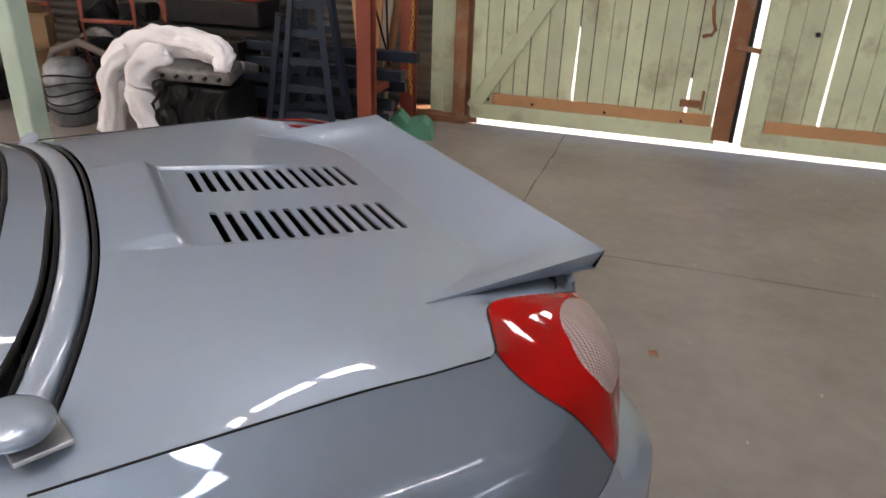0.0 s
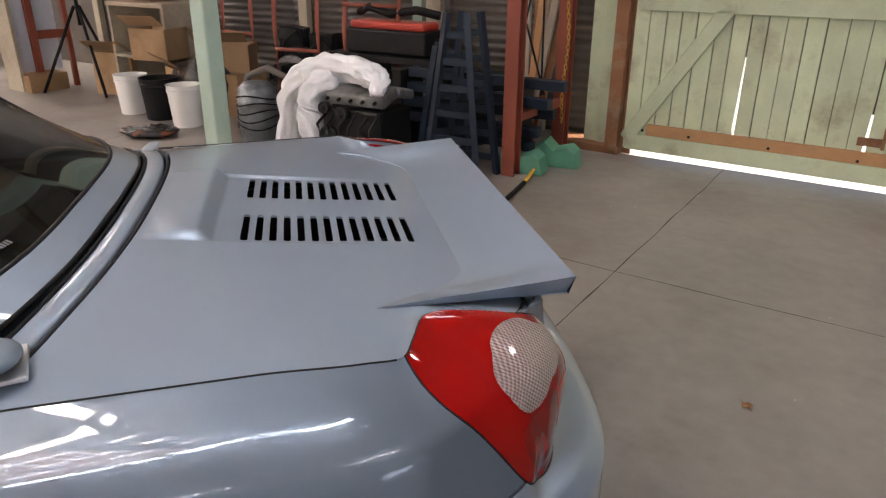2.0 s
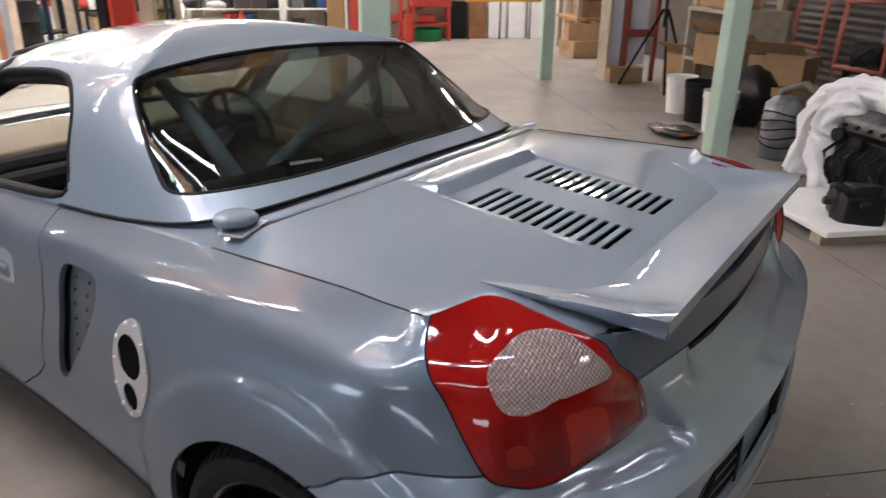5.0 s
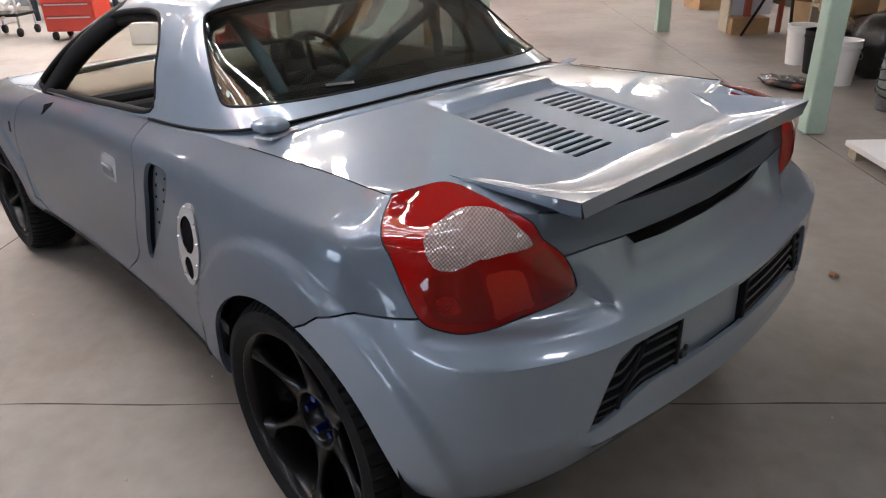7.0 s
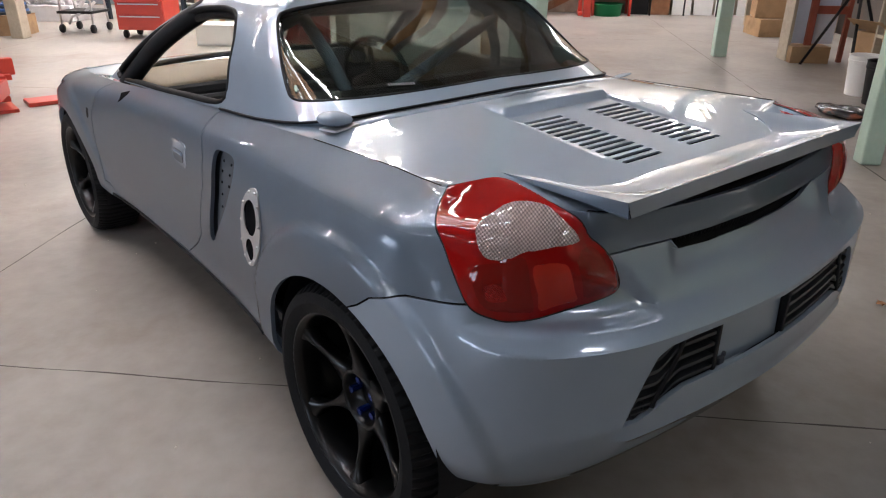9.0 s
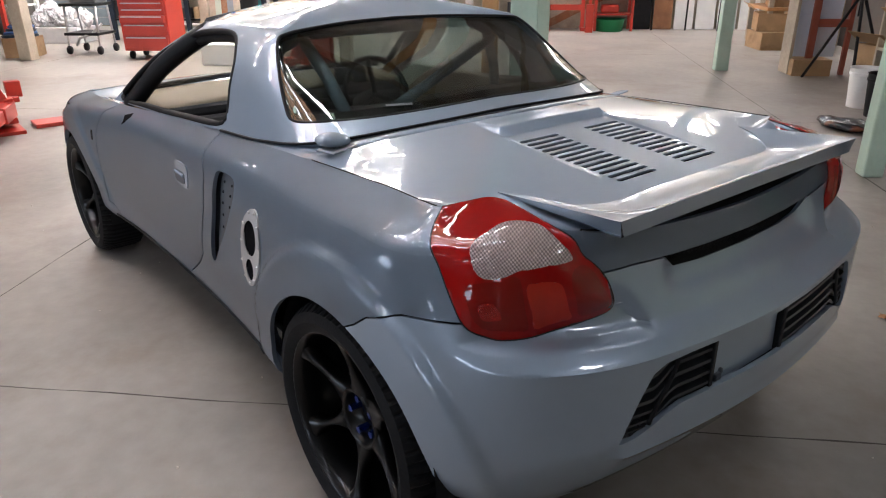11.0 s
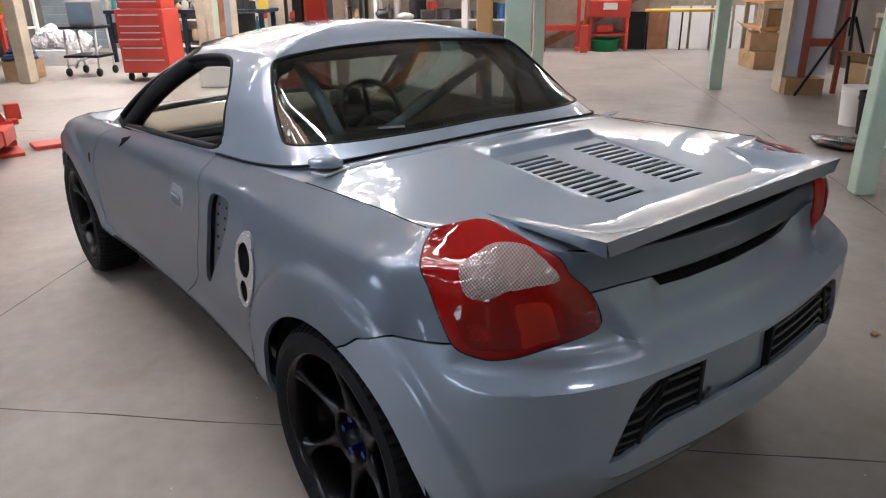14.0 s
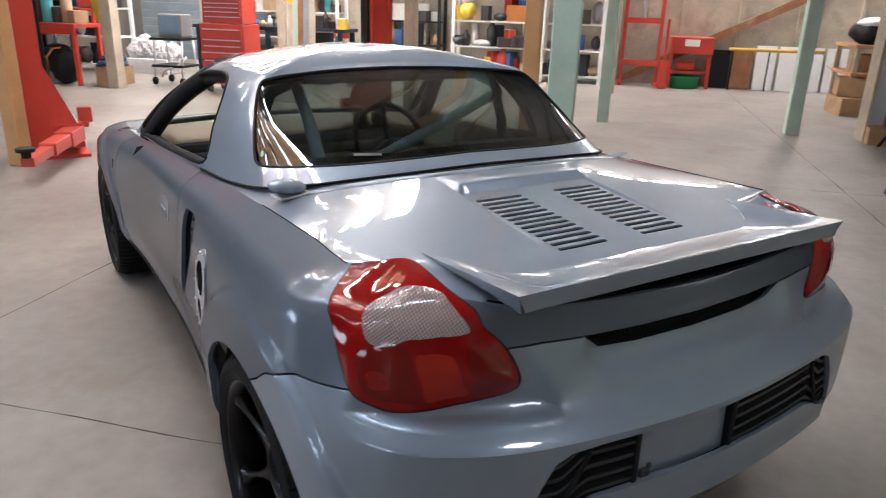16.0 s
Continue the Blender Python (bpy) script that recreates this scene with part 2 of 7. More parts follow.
S0, S1, D0, D1, HIGH_WALL = -9.0, 12.85, -10.5, 4.72, 4.6
structure("floor", boxes(((S1 - S0 + 1, 4.29 - D0 + 0.5, 0.2), ((S0 + S1) / 2, -(D0 - 0.5 + 4.29) / 2, -0.1)), ((S1 + 0.5 - 0.73, 0.61, 0.2), ((S1 + 0.5 + 0.73) / 2, -4.59, -0.102))), CONCRETE, "worn grey concrete workshop floor with stains", "floor")
structure("wall_east", boxes(((0.15, D1 - D0 + 0.3, HIGH_WALL), (S1 + 0.075, -(D0 + D1) / 2, HIGH_WALL / 2))), PALE_WOOD, "pale unpainted board wall of the workshop", "wall")
WEST_A, WEST_B, WEST_LOW, WEST_TOP = -6.5, -3.0, 1.6, 2.3      # window band in the west wall
NORTH_A, NORTH_B, NORTH_LOW, NORTH_TOP = -4.8, -1.6, 1.2, 2.7  # added opening for the fill lamp in the north wall
structure("wall_north", boxes(((NORTH_A - S0, 0.15, HIGH_WALL), ((S0 + NORTH_A) / 2, -D0 + 0.075, HIGH_WALL / 2)), ((S1 - NORTH_B, 0.15, HIGH_WALL), ((S1 + NORTH_B) / 2, -D0 + 0.075, HIGH_WALL / 2)),
                              ((NORTH_B - NORTH_A, 0.15, NORTH_LOW), ((NORTH_A + NORTH_B) / 2, -D0 + 0.075, NORTH_LOW / 2)),
                              ((NORTH_B - NORTH_A, 0.15, HIGH_WALL - NORTH_TOP), ((NORTH_A + NORTH_B) / 2, -D0 + 0.075, (HIGH_WALL + NORTH_TOP) / 2))), IRON, "grey corrugated iron workshop wall with an added opening for fill light", "wall")
structure("wall_west", boxes(((0.15, D1 - WEST_B, HIGH_WALL), (S0 - 0.075, -(D1 + WEST_B) / 2, HIGH_WALL / 2)), ((0.15, WEST_A - D0, HIGH_WALL), (S0 - 0.075, -(WEST_A + D0) / 2, HIGH_WALL / 2)),
                             ((0.15, WEST_B - WEST_A, WEST_LOW), (S0 - 0.075, -(WEST_A + WEST_B) / 2, WEST_LOW / 2)),
                             ((0.15, WEST_B - WEST_A, HIGH_WALL - WEST_TOP), (S0 - 0.075, -(WEST_A + WEST_B) / 2, (HIGH_WALL + WEST_TOP) / 2))), PALE_WOOD, "pale board wall with a long window band", "wall")

# door wall: an opening for two leaves
DOOR_D, DOOR_L, DOOR_R, DOOR_TOP = 4.27, 0.72, -3.2, 3.2
structure("wall_doors", boxes(((S1 - DOOR_L, 0.12, HIGH_WALL), ((S1 + DOOR_L) / 2, -D1 - 0.06, HIGH_WALL / 2)),
                              ((DOOR_R - S0, 0.12, HIGH_WALL), ((S0 + DOOR_R) / 2, -DOOR_D - 0.06, HIGH_WALL / 2)),
                              ((DOOR_L - DOOR_R, 0.12, HIGH_WALL - DOOR_TOP), ((DOOR_L + DOOR_R) / 2, -DOOR_D - 0.06, (HIGH_WALL + DOOR_TOP) / 2))), IRON, "corrugated iron wall beside the big doors", "wall")
# roof with glowing sheets set in openings between solid rows
rows, sheets = [], []
edge = S0 - 0.2
ROOF_D = D1 + 0.13
mid_d = (D0 - 0.3 + ROOF_D) / 2
NEAR, EDGE_ON = ((-4.4, -1.42),), ((-1.34, -1.10),)
# rows at -2.1, 9.0 and 12.1 are added fill to brighten the floor
BY_ROW = (
    (-4.1, -3.9, ((-9.2, -5.6), (-5.0, -1.4)), SKYLIGHT_SOFT), (-2.1, -1.7, ((2.8, 4.0),), SKYLIGHT_SOFT),
    (-0.42, -0.30, ((-3.4, -0.2),), SKYLIGHT_BLUE), (-0.30, 0.0, NEAR, TIMBER_GLOW), (0.0, 0.05, NEAR + EDGE_ON, SKYLIGHT_SOFT), (0.05, 0.30, NEAR, TIMBER_GLOW),
    (0.30, 0.36, NEAR + EDGE_ON, SKYLIGHT_SOFT), (0.36, 0.60, NEAR, TIMBER_GLOW), (0.60, 0.66, NEAR + EDGE_ON, SKYLIGHT_SOFT), (0.66, 0.93, NEAR, TIMBER_GLOW),
    (0.93, 1.04, ((-3.2, -0.4),), SKYLIGHT), (1.04, 1.15, ((1.3, 4.2),), SKYLIGHT_SOFT), (2.25, 2.37, ((-8.0, -5.2), (-4.4, -2.8)), SKYLIGHT), (2.37, 3.25, ((-6.2, -2.6),), TIMBER_GLOW), (3.25, 3.33, ((-6.2, -2.6),), SKYLIGHT), (4.7, 4.80, ((-8.6, -6.4),), SKYLIGHT),
    (7.15, 8.5, ((-5.8, -4.7), (-3.95, -3.25), (-2.85, -2.35)), SKYLIGHT), (9.0, 9.3, ((-7.8, -6.4), (3.7, 4.5)), SKYLIGHT), (11.3, 12.0, ((-9.6, -7.0), (-6.0, -2.8), (3.15, 3.85)), SKYLIGHT), (12.1, 12.75, ((-2.6, 4.4),), SKYLIGHT_SOFT))
for a, b, spans, glow in BY_ROW:
    if a - edge > 0.01:
        rows.append(((a - edge, ROOF_D - D0 + 0.3, 0.08), ((a + edge) / 2, -mid_d, HIGH_WALL + 0.04)))
    lo = D0 - 0.3
    for p, q in [(u + (w - u) * k / m, u + (w - u) * (k + 1) / m - 0.16 * (m > 1)) for u, w in spans for m in [max(1, round((w - u) / (1.7 if b < 2 else 0.8)))] for k in range(m)]:
        rows.append(((b - a, p - lo, 0.08), ((a + b) / 2, -(p + lo) / 2, HIGH_WALL + 0.04)))
        sheets.append(((b - a, q - p, 0.02), ((a + b) / 2, -(p + q) / 2, HIGH_WALL + 0.03), glow))
        lo = q
    rows.append(((b - a, ROOF_D - lo, 0.08), ((a + b) / 2, -(ROOF_D + lo) / 2, HIGH_WALL + 0.04)))
    edge = b
rows.append(((S1 + 0.2 - edge, ROOF_D - D0 + 0.3, 0.08), ((S1 + 0.2 + edge) / 2, -mid_d, HIGH_WALL + 0.04)))
structure("ceiling", boxes(*rows), ROOF, "iron roof of the workshop, lightened as a fill reflector", "ceiling")
for size, centre, glow in sheets:
    structure("skylight_and_fill", boxes((size, centre)), glow, "glowing roof sheet for daylight, reflections and added fill", "skylight")
# ---- car surface functions ----
def knots(vals, t):
    """Smooth curve through evenly spaced knots."""
    v = np.asarray(vals, float)
    n = len(v)
    t = min(max(t, 0.0), n - 1.0)
    i = min(int(t), n - 2)
    f = t - i
    d = lambda k: (v[min(k + 1, n - 1)] - v[max(k - 1, 0)]) * (0.5 if 0 < k < n - 1 else 1.0)
    a, b, da, db = v[i], v[i + 1], d(i), d(i + 1)
    return a * (1 + 2 * f) * (1 - f) ** 2 + da * f * (1 - f) ** 2 + b * f * f * (3 - 2 * f) - db * f * f * (1 - f)


# plan outline of the left flank, from the nose's middle round to the tail's middle
PX = (0, -0.45, -0.70, -0.80, -0.835, -0.825, -0.802, -0.797, -0.81, -0.838, -0.845, -0.825, -0.772, -0.647, -0.422, 0)
PY = (3.20, 3.16, 2.98, 2.75, 2.45, 2.1, 1.7, 1.1, 0.7, 0.3, 0.0, -0.22, -0.407, -0.528, -0.600, -0.638)
# rows of the flank from the sill up: how far in from the outline, and how high
INSET = (
    (.10, .10, .10, .12, .12, .09, .09, .09, .09, .09, .10, .11, .11, .11, .11, .11),
    (.03, .03, .03, .03, .03, .022, .022, .022, .022, .02, .02, .03, .05, .06, .06, .06),
    (.00, .00, .01, .01, .012, .015, .015, .015, .012, .010, .008, .008, .010, .012, .012, .012),
    (.00, .00, .00, .00, .000, .002, .002, .002, .000, .000, .000, .000, .000, .000, .000, .000),
    (.01, .01, .01, .01, .005, .000, .000, .000, .003, .006, .004, .004, .008, .008, .010, .014),
    (.08, .06, .03, .02, .015, .010, .010, .006, .010, .020, .018, .015, .050, .072, .065, .067),
    (.22, .16, .08, .06, .050, .035, .030, .030, .040, .070, .070, .052, .120, .110, .103, .107),
    (.40, .26, .17, .15, .150, .110, .080, .105, .125, .168, .180, .168, .235, .145, .112, .118))
HIGH = (
    (.16, .16, .17, .18, .20, .24, .245, .25, .25, .25, .25, .245, .245, .252, .258, .26),
    (.22, .22, .23, .25, .27, .305, .31, .31, .31, .31, .31, .31, .315, .322, .328, .33),
    (.34, .34, .35, .38, .39, .40, .40, .40, .40, .41, .41, .41, .42, .425, .43, .43),
    (.44, .45, .47, .50, .51, .52, .52, .52, .52, .53, .53, .52, .51, .50, .49, .49),
    (.54, .55, .57, .60, .62, .63, .63, .64, .64, .65, .65, .645, .65, .65, .640, .630),
    (.60, .62, .65, .68, .69, .71, .72, .74, .75, .75, .75, .75, .73, .715, .705, .70),
    (.64, .66, .70, .73, .745, .77, .79, .82, .835, .845, .85, .855, .853, .825, .797, .79),
    (.68, .70, .73, .755, .77, .80, .83, .872, .885, .897, .906, .910, .921, .905, .880, .866))

# inner top edge of the tail lamp, from its front corner backwards
LAMP_TOP_X = (-.6685, -.668, -.622, -.574, -.558, -.556, -.554, -.551, -.540, -.505)
LAMP_TOP_Y = (-.1405, -.197, -.222, -.243, -.276, -.314, -.350, -.385, -.420, -.445)
LAMP_TOP_Z = (.9085, .911, .917, .922, .921, .916, .910, .903, .896, .890)



def soft_step(a, b, t):
    t = min(max((t - a) / (b - a), 0.0), 1.0)
    return t * t * (3 - 2 * t)


def outline(q):
    return knots(PX + (-PX[-2],), q), knots(PY + (PY[-2],), q)


def flank_raw(q, v):
    x, y = outline(q)
    x1, y1 = outline(q - 0.02)
    x2, y2 = outline(q + 0.02)
    tx, ty = x2 - x1, y2 - y1
    n = math.hypot(tx, ty)
    nx, ny = ty / n, -tx / n
    inn = knots([knots(r + (r[-2],), q) for r in INSET], v)
    z = knots([knots(r + (r[-2],), q) for r in HIGH], v)
    # flares over the wheel arches, with a crisp outer fold
    for wy, wz, r0, amount in ((0.0, 0.325, 0.34, 0.017), (2.45, 0.30, 0.325, 0.014)):
        r = math.hypot(y - wy, z - wz)
        if x < -0.5:
            inn -= amount * (1 - soft_step(r0 + 0.098, r0 + 0.126, r)) * min(1.0, max(0.0, (z - 0.22) / 0.15))
    # crisp fold round the bumper, and the ledge under the lamp
    inn -= 0.012 * math.exp(-abs(v - 4.0625) / 0.30) * soft_step(11.9, 13.0, q)
    edge_q = 13.80 + 0.19 * min(1.0, max(0.0, (5.95 - v) / 1.0))
    inn += 0.026 * soft_step(4.50, 4.625, v) * (1 - soft_step(4.9, 6.1, v)) * soft_step(11.8, 12.2, q) * (1 - soft_step(edge_q, edge_q + 0.05, q))
    inn += 0.010 * math.exp(-((q - 11.42) / 0.28) ** 2 - ((v - 5.85) / 0.40) ** 2) - 0.012 * math.exp(-((q - 11.0) / 0.25) ** 2 - ((v - 6.5) / 0.35) ** 2)
    inn -= 0.016 * math.exp(-abs(v - 1.875) / 0.32) * soft_step(13.62, 13.80, q)
    # sunk ramp under the tail vent
    if q > 14.2:
        inn += 0.022 * soft_step(14.25, 14.33, q) * soft_step(5.12, 5.5, v) * (1 - soft_step(6.05, 6.12, v))
    x, y = x - nx * inn, y - ny * inn
    # the top of the lamp and of the lid's edge beside it
    w = soft_step(5.9, 7.0, v) * soft_step(10.6, 11.0, q) * (1 - soft_step(13.3, 13.7, q))
    if w:
        x += (knots(LAMP_TOP_X, (q - 10.7) / 0.3) - x) * w
        y += (knots(LAMP_TOP_Y, (q - 10.7) / 0.3) - y) * w
        z += (knots(LAMP_TOP_Z, (q - 10.7) / 0.3) - z) * w * w
    return x, y, z


Q_N, V_N = 301, 113
FLANK = np.array([[flank_raw(15 * i / (Q_N - 1), 7 * j / (V_N - 1)) for j in range(V_N)] for i in range(Q_N)])


def flank(q, v, off=0.0):
    """A point of the left flank; off: metres outward."""
    a = min(max(q / 15, 0), 1) * (Q_N - 1)
    b = min(max(v / 7, 0), 1) * (V_N - 1)
    i, j = min(int(a), Q_N - 2), min(int(b), V_N - 2)
    f, g = a - i, b - j
    p00, p10, p01, p11 = FLANK[i, j], FLANK[i + 1, j], FLANK[i, j + 1], FLANK[i + 1, j + 1]
    p = (p00 * (1 - f) + p10 * f) * (1 - g) + (p01 * (1 - f) + p11 * f) * g
    if off:
        i0, i1, j0, j1 = max(i - 2, 0), min(i + 3, Q_N - 1), max(j - 4, 0), min(j + 5, V_N - 1)
        n = np.cross(FLANK[i1, j] - FLANK[i0, j], FLANK[i, j1] - FLANK[i, j0])
        p = p + n / max(np.linalg.norm(n), 1e-9) * off
    return p


def flank_at(axis, c, z):
    """The (q, v) of the flank where its y (axis 1, the side) or x (axis 0, the tail) is c, at height z."""
    lo, hi = (3.2, 12.9) if axis == 1 else (11.5, 15.0)
    v = 4.0
    q = 0.5 * (lo + hi)
    for _ in range(8):
        a, b = lo, hi
        for _ in range(26):
            q = (a + b) / 2
            val = flank(q, v)[axis]
            if (val > c) if axis == 1 else (val < c):
                a = q
            else:
                b = q
        a, b = 0.0, 7.0
        for _ in range(26):
            v = (a + b) / 2
            if flank(q, v)[2] < z:
                a = v
            else:
                b = v
    return q, v


# ---- the car ----
def gap(line, half=0.0022):
    """A thin closed loop in (q, v) along a line, a panel gap wide."""
    dense = []
    for a, b in zip(line, line[1:]):
        dense += [(a[0] + (b[0] - a[0]) * k / 5, a[1] + (b[1] - a[1]) * k / 5) for k in range(5)]
    dense.append(line[-1])
    up, down = [], []
    for i, (q, v) in enumerate(dense):
        a, b = dense[max(i - 1, 0)], dense[min(i + 1, len(dense) - 1)]
        p = flank(q, v)
        lq = np.linalg.norm(flank(q + 0.01, v) - flank(q - 0.01, v)) / 0.02
        lv = np.linalg.norm(flank(q, v + 0.01) - flank(q, v - 0.01)) / 0.02
        tx, ty = (b[0] - a[0]) * lq, (b[1] - a[1]) * lv
        n = math.hypot(tx, ty)
        dq, dv = -ty / n * half / lq, tx / n * half / lv
        up.append((q + dq, v + dv))
        down.append((q - dq, v - dv))
    return up + down[::-1]


def smooth_loop(pts, n=6):
    """A closed smooth curve through points."""
    out, k = [], len(pts)
    for i in range(k):
        p0, p1, p2, p3 = (np.array(pts[(i + j) % k], float) for j in (-1, 0, 1, 2))
        for s in range(n):
            t = s / n
            out.append(tuple(0.5 * (2 * p1 + (p2 - p0) * t + (2 * p0 - 5 * p1 + 4 * p2 - p3) * t * t + (3 * p1 - p0 - 3 * p2 + p3) * t ** 3)))
    return out


def clip_loop(loop):
    return [(min(max(a, 0.0), 15.0), min(max(b, 0.0), 7.0)) for a, b in loop]


CAR = thing("sports_car", pose(CAR_X, 0, 0), "slate grey two-seat sports car with hardtop, black wheels and rear wing", "car")

# openings and seams of the flank, in its own (q, v) measure
LAMP_LOOP = smooth_loop([(11.06, 6.985), (11.05, 6.9), (11.06, 6.7), (11.10, 6.46), (11.19, 6.2), (11.34, 5.88), (11.51, 5.56), (11.66, 5.29), (11.81, 5.03), (11.97, 4.83), (12.18, 4.68), (12.41, 4.66), (12.8, 4.74), (13.17, 4.89), (13.53, 5.03), (13.76, 5.15), (13.83, 5.30), (13.82, 5.52), (13.74, 5.91), (13.61, 6.25), (13.41, 6.48), (13.16, 6.72), (12.9, 6.9), (12.5, 6.985), (12.0, 6.985), (11.6, 6.985), (11.25, 6.985), (11.12, 6.985)], 5)
arch = lambda wy, wz, r, a0=-18, a1=198, n=40: [flank_at(1, wy - r * math.cos(radians(a0 + (a1 - a0) * k / n)), wz + r * math.sin(radians(a0 + (a1 - a0) * k / n))) for k in range(n + 1)]
ARCH_REAR = arch(0.0, 0.325, 0.34)
ARCH_REAR = ARCH_REAR + [(ARCH_REAR[-1][0], 0.0), (ARCH_REAR[0][0], 0.0)]
ARCH_FRONT = arch(2.45, 0.30, 0.325)
ARCH_FRONT = ARCH_FRONT + [(ARCH_FRONT[-1][0], 0.0), (ARCH_FRONT[0][0], 0.0)]
FUEL_HOLE = [flank_at(1, 0.435 + 0.030 * math.cos(a), 0.685 + 0.05 * math.sin(a)) for a in np.linspace(0, 2 * math.pi, 20, endpoint=False)]
INTAKE = smooth_loop([(7.94, 5.47), (8.08, 5.64), (8.24, 5.61), (8.30, 5.38), (8.28, 4.78), (8.08, 3.81), (7.80, 2.86), (7.69, 2.77), (7.73, 3.22), (7.87, 4.38)])
OPEN_LOW = [(13.70, 2.50), (13.75, 3.04), (13.86, 3.48), (13.95, 3.76), (14.06, 3.88), (14.25, 3.92), (14.45, 3.93), (14.7, 3.93), (15.0, 3.93), (15.0, 3.16), (14.7, 3.16), (14.45, 3.16), (14.22, 3.15), (14.11, 3.06), (13.98, 2.84), (13.85, 2.62)]
GRILLE = [(13.68, 2.46), (13.73, 3.04), (13.84, 3.5), (13.93, 3.8), (14.05, 3.93), (14.25, 3.97), (14.475, 3.98), (14.475, 3.12), (14.22, 3.12), (14.12, 3.02), (13.99, 2.8), (13.86, 2.58)]
GRILLE_WIDE = [(a if a < 14.4 else 14.93, b) for a, b in GRILLE]
PLATE_HOLE = [(14.485, 3.97), (14.485, 3.1), (15.0, 3.1), (15.0, 3.97)]
MESH_HOLE = [(14.26, 6.12), (14.37, 5.72), (14.6, 5.68), (15.0, 5.68), (15.0, 6.12), (14.6, 6.12)]
DOOR_REAR = [(7.52, 7.0), (7.52, 6.75), (7.6, 6.0), (7.7, 5.1), (7.66, 4.3), (7.55, 3.6), (7.4, 2.6), (7.08, 1.7), (6.95, 1.25)]
DOOR_LOW = [(6.95, 1.25), (6.5, 1.15), (6.0, 1.1), (5.5, 1.2), (5.2, 1.7)]
DOOR_FRONT = [(5.2, 1.7), (5.15, 3.0), (5.2, 4.5), (5.35, 5.8), (5.5, 6.7), (5.55, 7.0)]
BUMPER_SEAM = [(10.40, 4.02), (10.56, 4.2), (10.75, 4.5), (11.15, 4.78), (11.85, 5.0)]
GAPS = [clip_loop(gap(l)) for l in (DOOR_REAR, DOOR_LOW, DOOR_FRONT, BUMPER_SEAM, [(13.66, 6.0), (14.0, 6.11), (14.30, 6.12)])]


def flank_panels():
    """The flank cut along its seams; returns points, triangles and the piece that each triangle belongs to."""
    cq, cv = np.arange(0, 15.0001, 0.06), np.arange(0, 7.0001, 0.14)
    field = [(a, b) for a in cq for b in cv] + [(a, b) for a in np.arange(11.6, 15.0001, 0.06) for b in np.arange(1.61, 4.9, 0.07)]
    field += [(a, b) for a in np.arange(8.7, 12.0, 0.03) for b in np.arange(2.5, 5.9, 0.07)]
    field += [(a, b) for a in np.arange(11.6, 15.0001, 0.03) for b in (1.8125, 1.875, 1.9375, 4.0, 4.0625, 4.125)]
    field = sorted({(round(a, 4), round(b, 4)) for a, b in field})
    holes = [clip_loop(h) for h in (LAMP_LOOP, ARCH_REAR, ARCH_FRONT, FUEL_HOLE, INTAKE, OPEN_LOW, MESH_HOLE)] + GAPS
    v, f = cut_sheet(field, holes, holes)
    root = list(range(len(v)))

    def find(i):
        while root[i] != i:
            root[i] = root[root[i]]
            i = root[i]
        return i
    for a, b, c in f:
        ra, rb, rc = find(a), find(b), find(c)
        root[rb] = ra
        root[find(rc)] = ra
    piece = np.array([find(a) for a, _, _ in f])
    return v, f, piece


PV, PF, PIECE = flank_panels()


def panel(name, seed, parent, sides=(1, -1), thick=0.012, label=""):
    """One body panel: the piece of the flank round a seed, on the left (1) or right (-1), with its turned-in edges."""
    c = PV[PF].mean(1)
    pid = PIECE[np.argmin(((c - np.array(seed)) ** 2).sum(1))]
    tri = PF[PIECE == pid]
    used = np.unique(tri)
    back = {int(k): i for i, k in enumerate(used)}
    outer = [flank(*PV[k]) for k in used]
    inner = [flank(*PV[k], -thick) for k in used]
    tri = [tuple(back[int(k)] for k in t) for t in tri]
    count = {}
    for t in tri:
        for a, b in ((t[0], t[1]), (t[1], t[2]), (t[2], t[0])):
            count[(a, b)] = 1
    mid = {back[int(k)] for k in used if PV[k][0] > 14.999 or PV[k][0] < 0.001}
    rim = [(a, b) for a, b in count if (b, a) not in count and not (a in mid and b in mid)]
    verts, faces = [], []
    for s in sides:
        k, n = len(verts), len(outer)
        verts += [(p[0] * s, p[1], p[2]) for p in outer] + [(p[0] * s, p[1], p[2]) for p in inner]
        fl = [tuple(k + i for i in t) for t in tri] + [(k + b, k + a, k + n + a, k + n + b) for a, b in rim]
        faces += fl if s == 1 else [t[::-1] for t in fl]
    return crisp(sheet(name, verts, faces, PAINT, parent, label))


panel("tail_panel", (14.6, 6.6), CAR)
bumper = panel("rear_bumper", (13.0, 3.5), CAR, label="slate grey rear bumper with grille openings")
for s in (1, -1):
    panel("quarter_panel", (9.2, 5.5), CAR, (s,))
    panel("door", (6.5, 4.0), CAR, (s,), label="slate grey car door")
    panel("front_fender", (3.5, 5.5), CAR, (s,))


WIDE_REAR = arch(0.0, 0.325, 0.362) + [(ARCH_REAR[-1][0], 0.0), (ARCH_REAR[0][0], 0.0)]
WIDE_FRONT = arch(2.45, 0.30, 0.347) + [(ARCH_FRONT[-1][0], 0.0), (ARCH_FRONT[0][0], 0.0)]


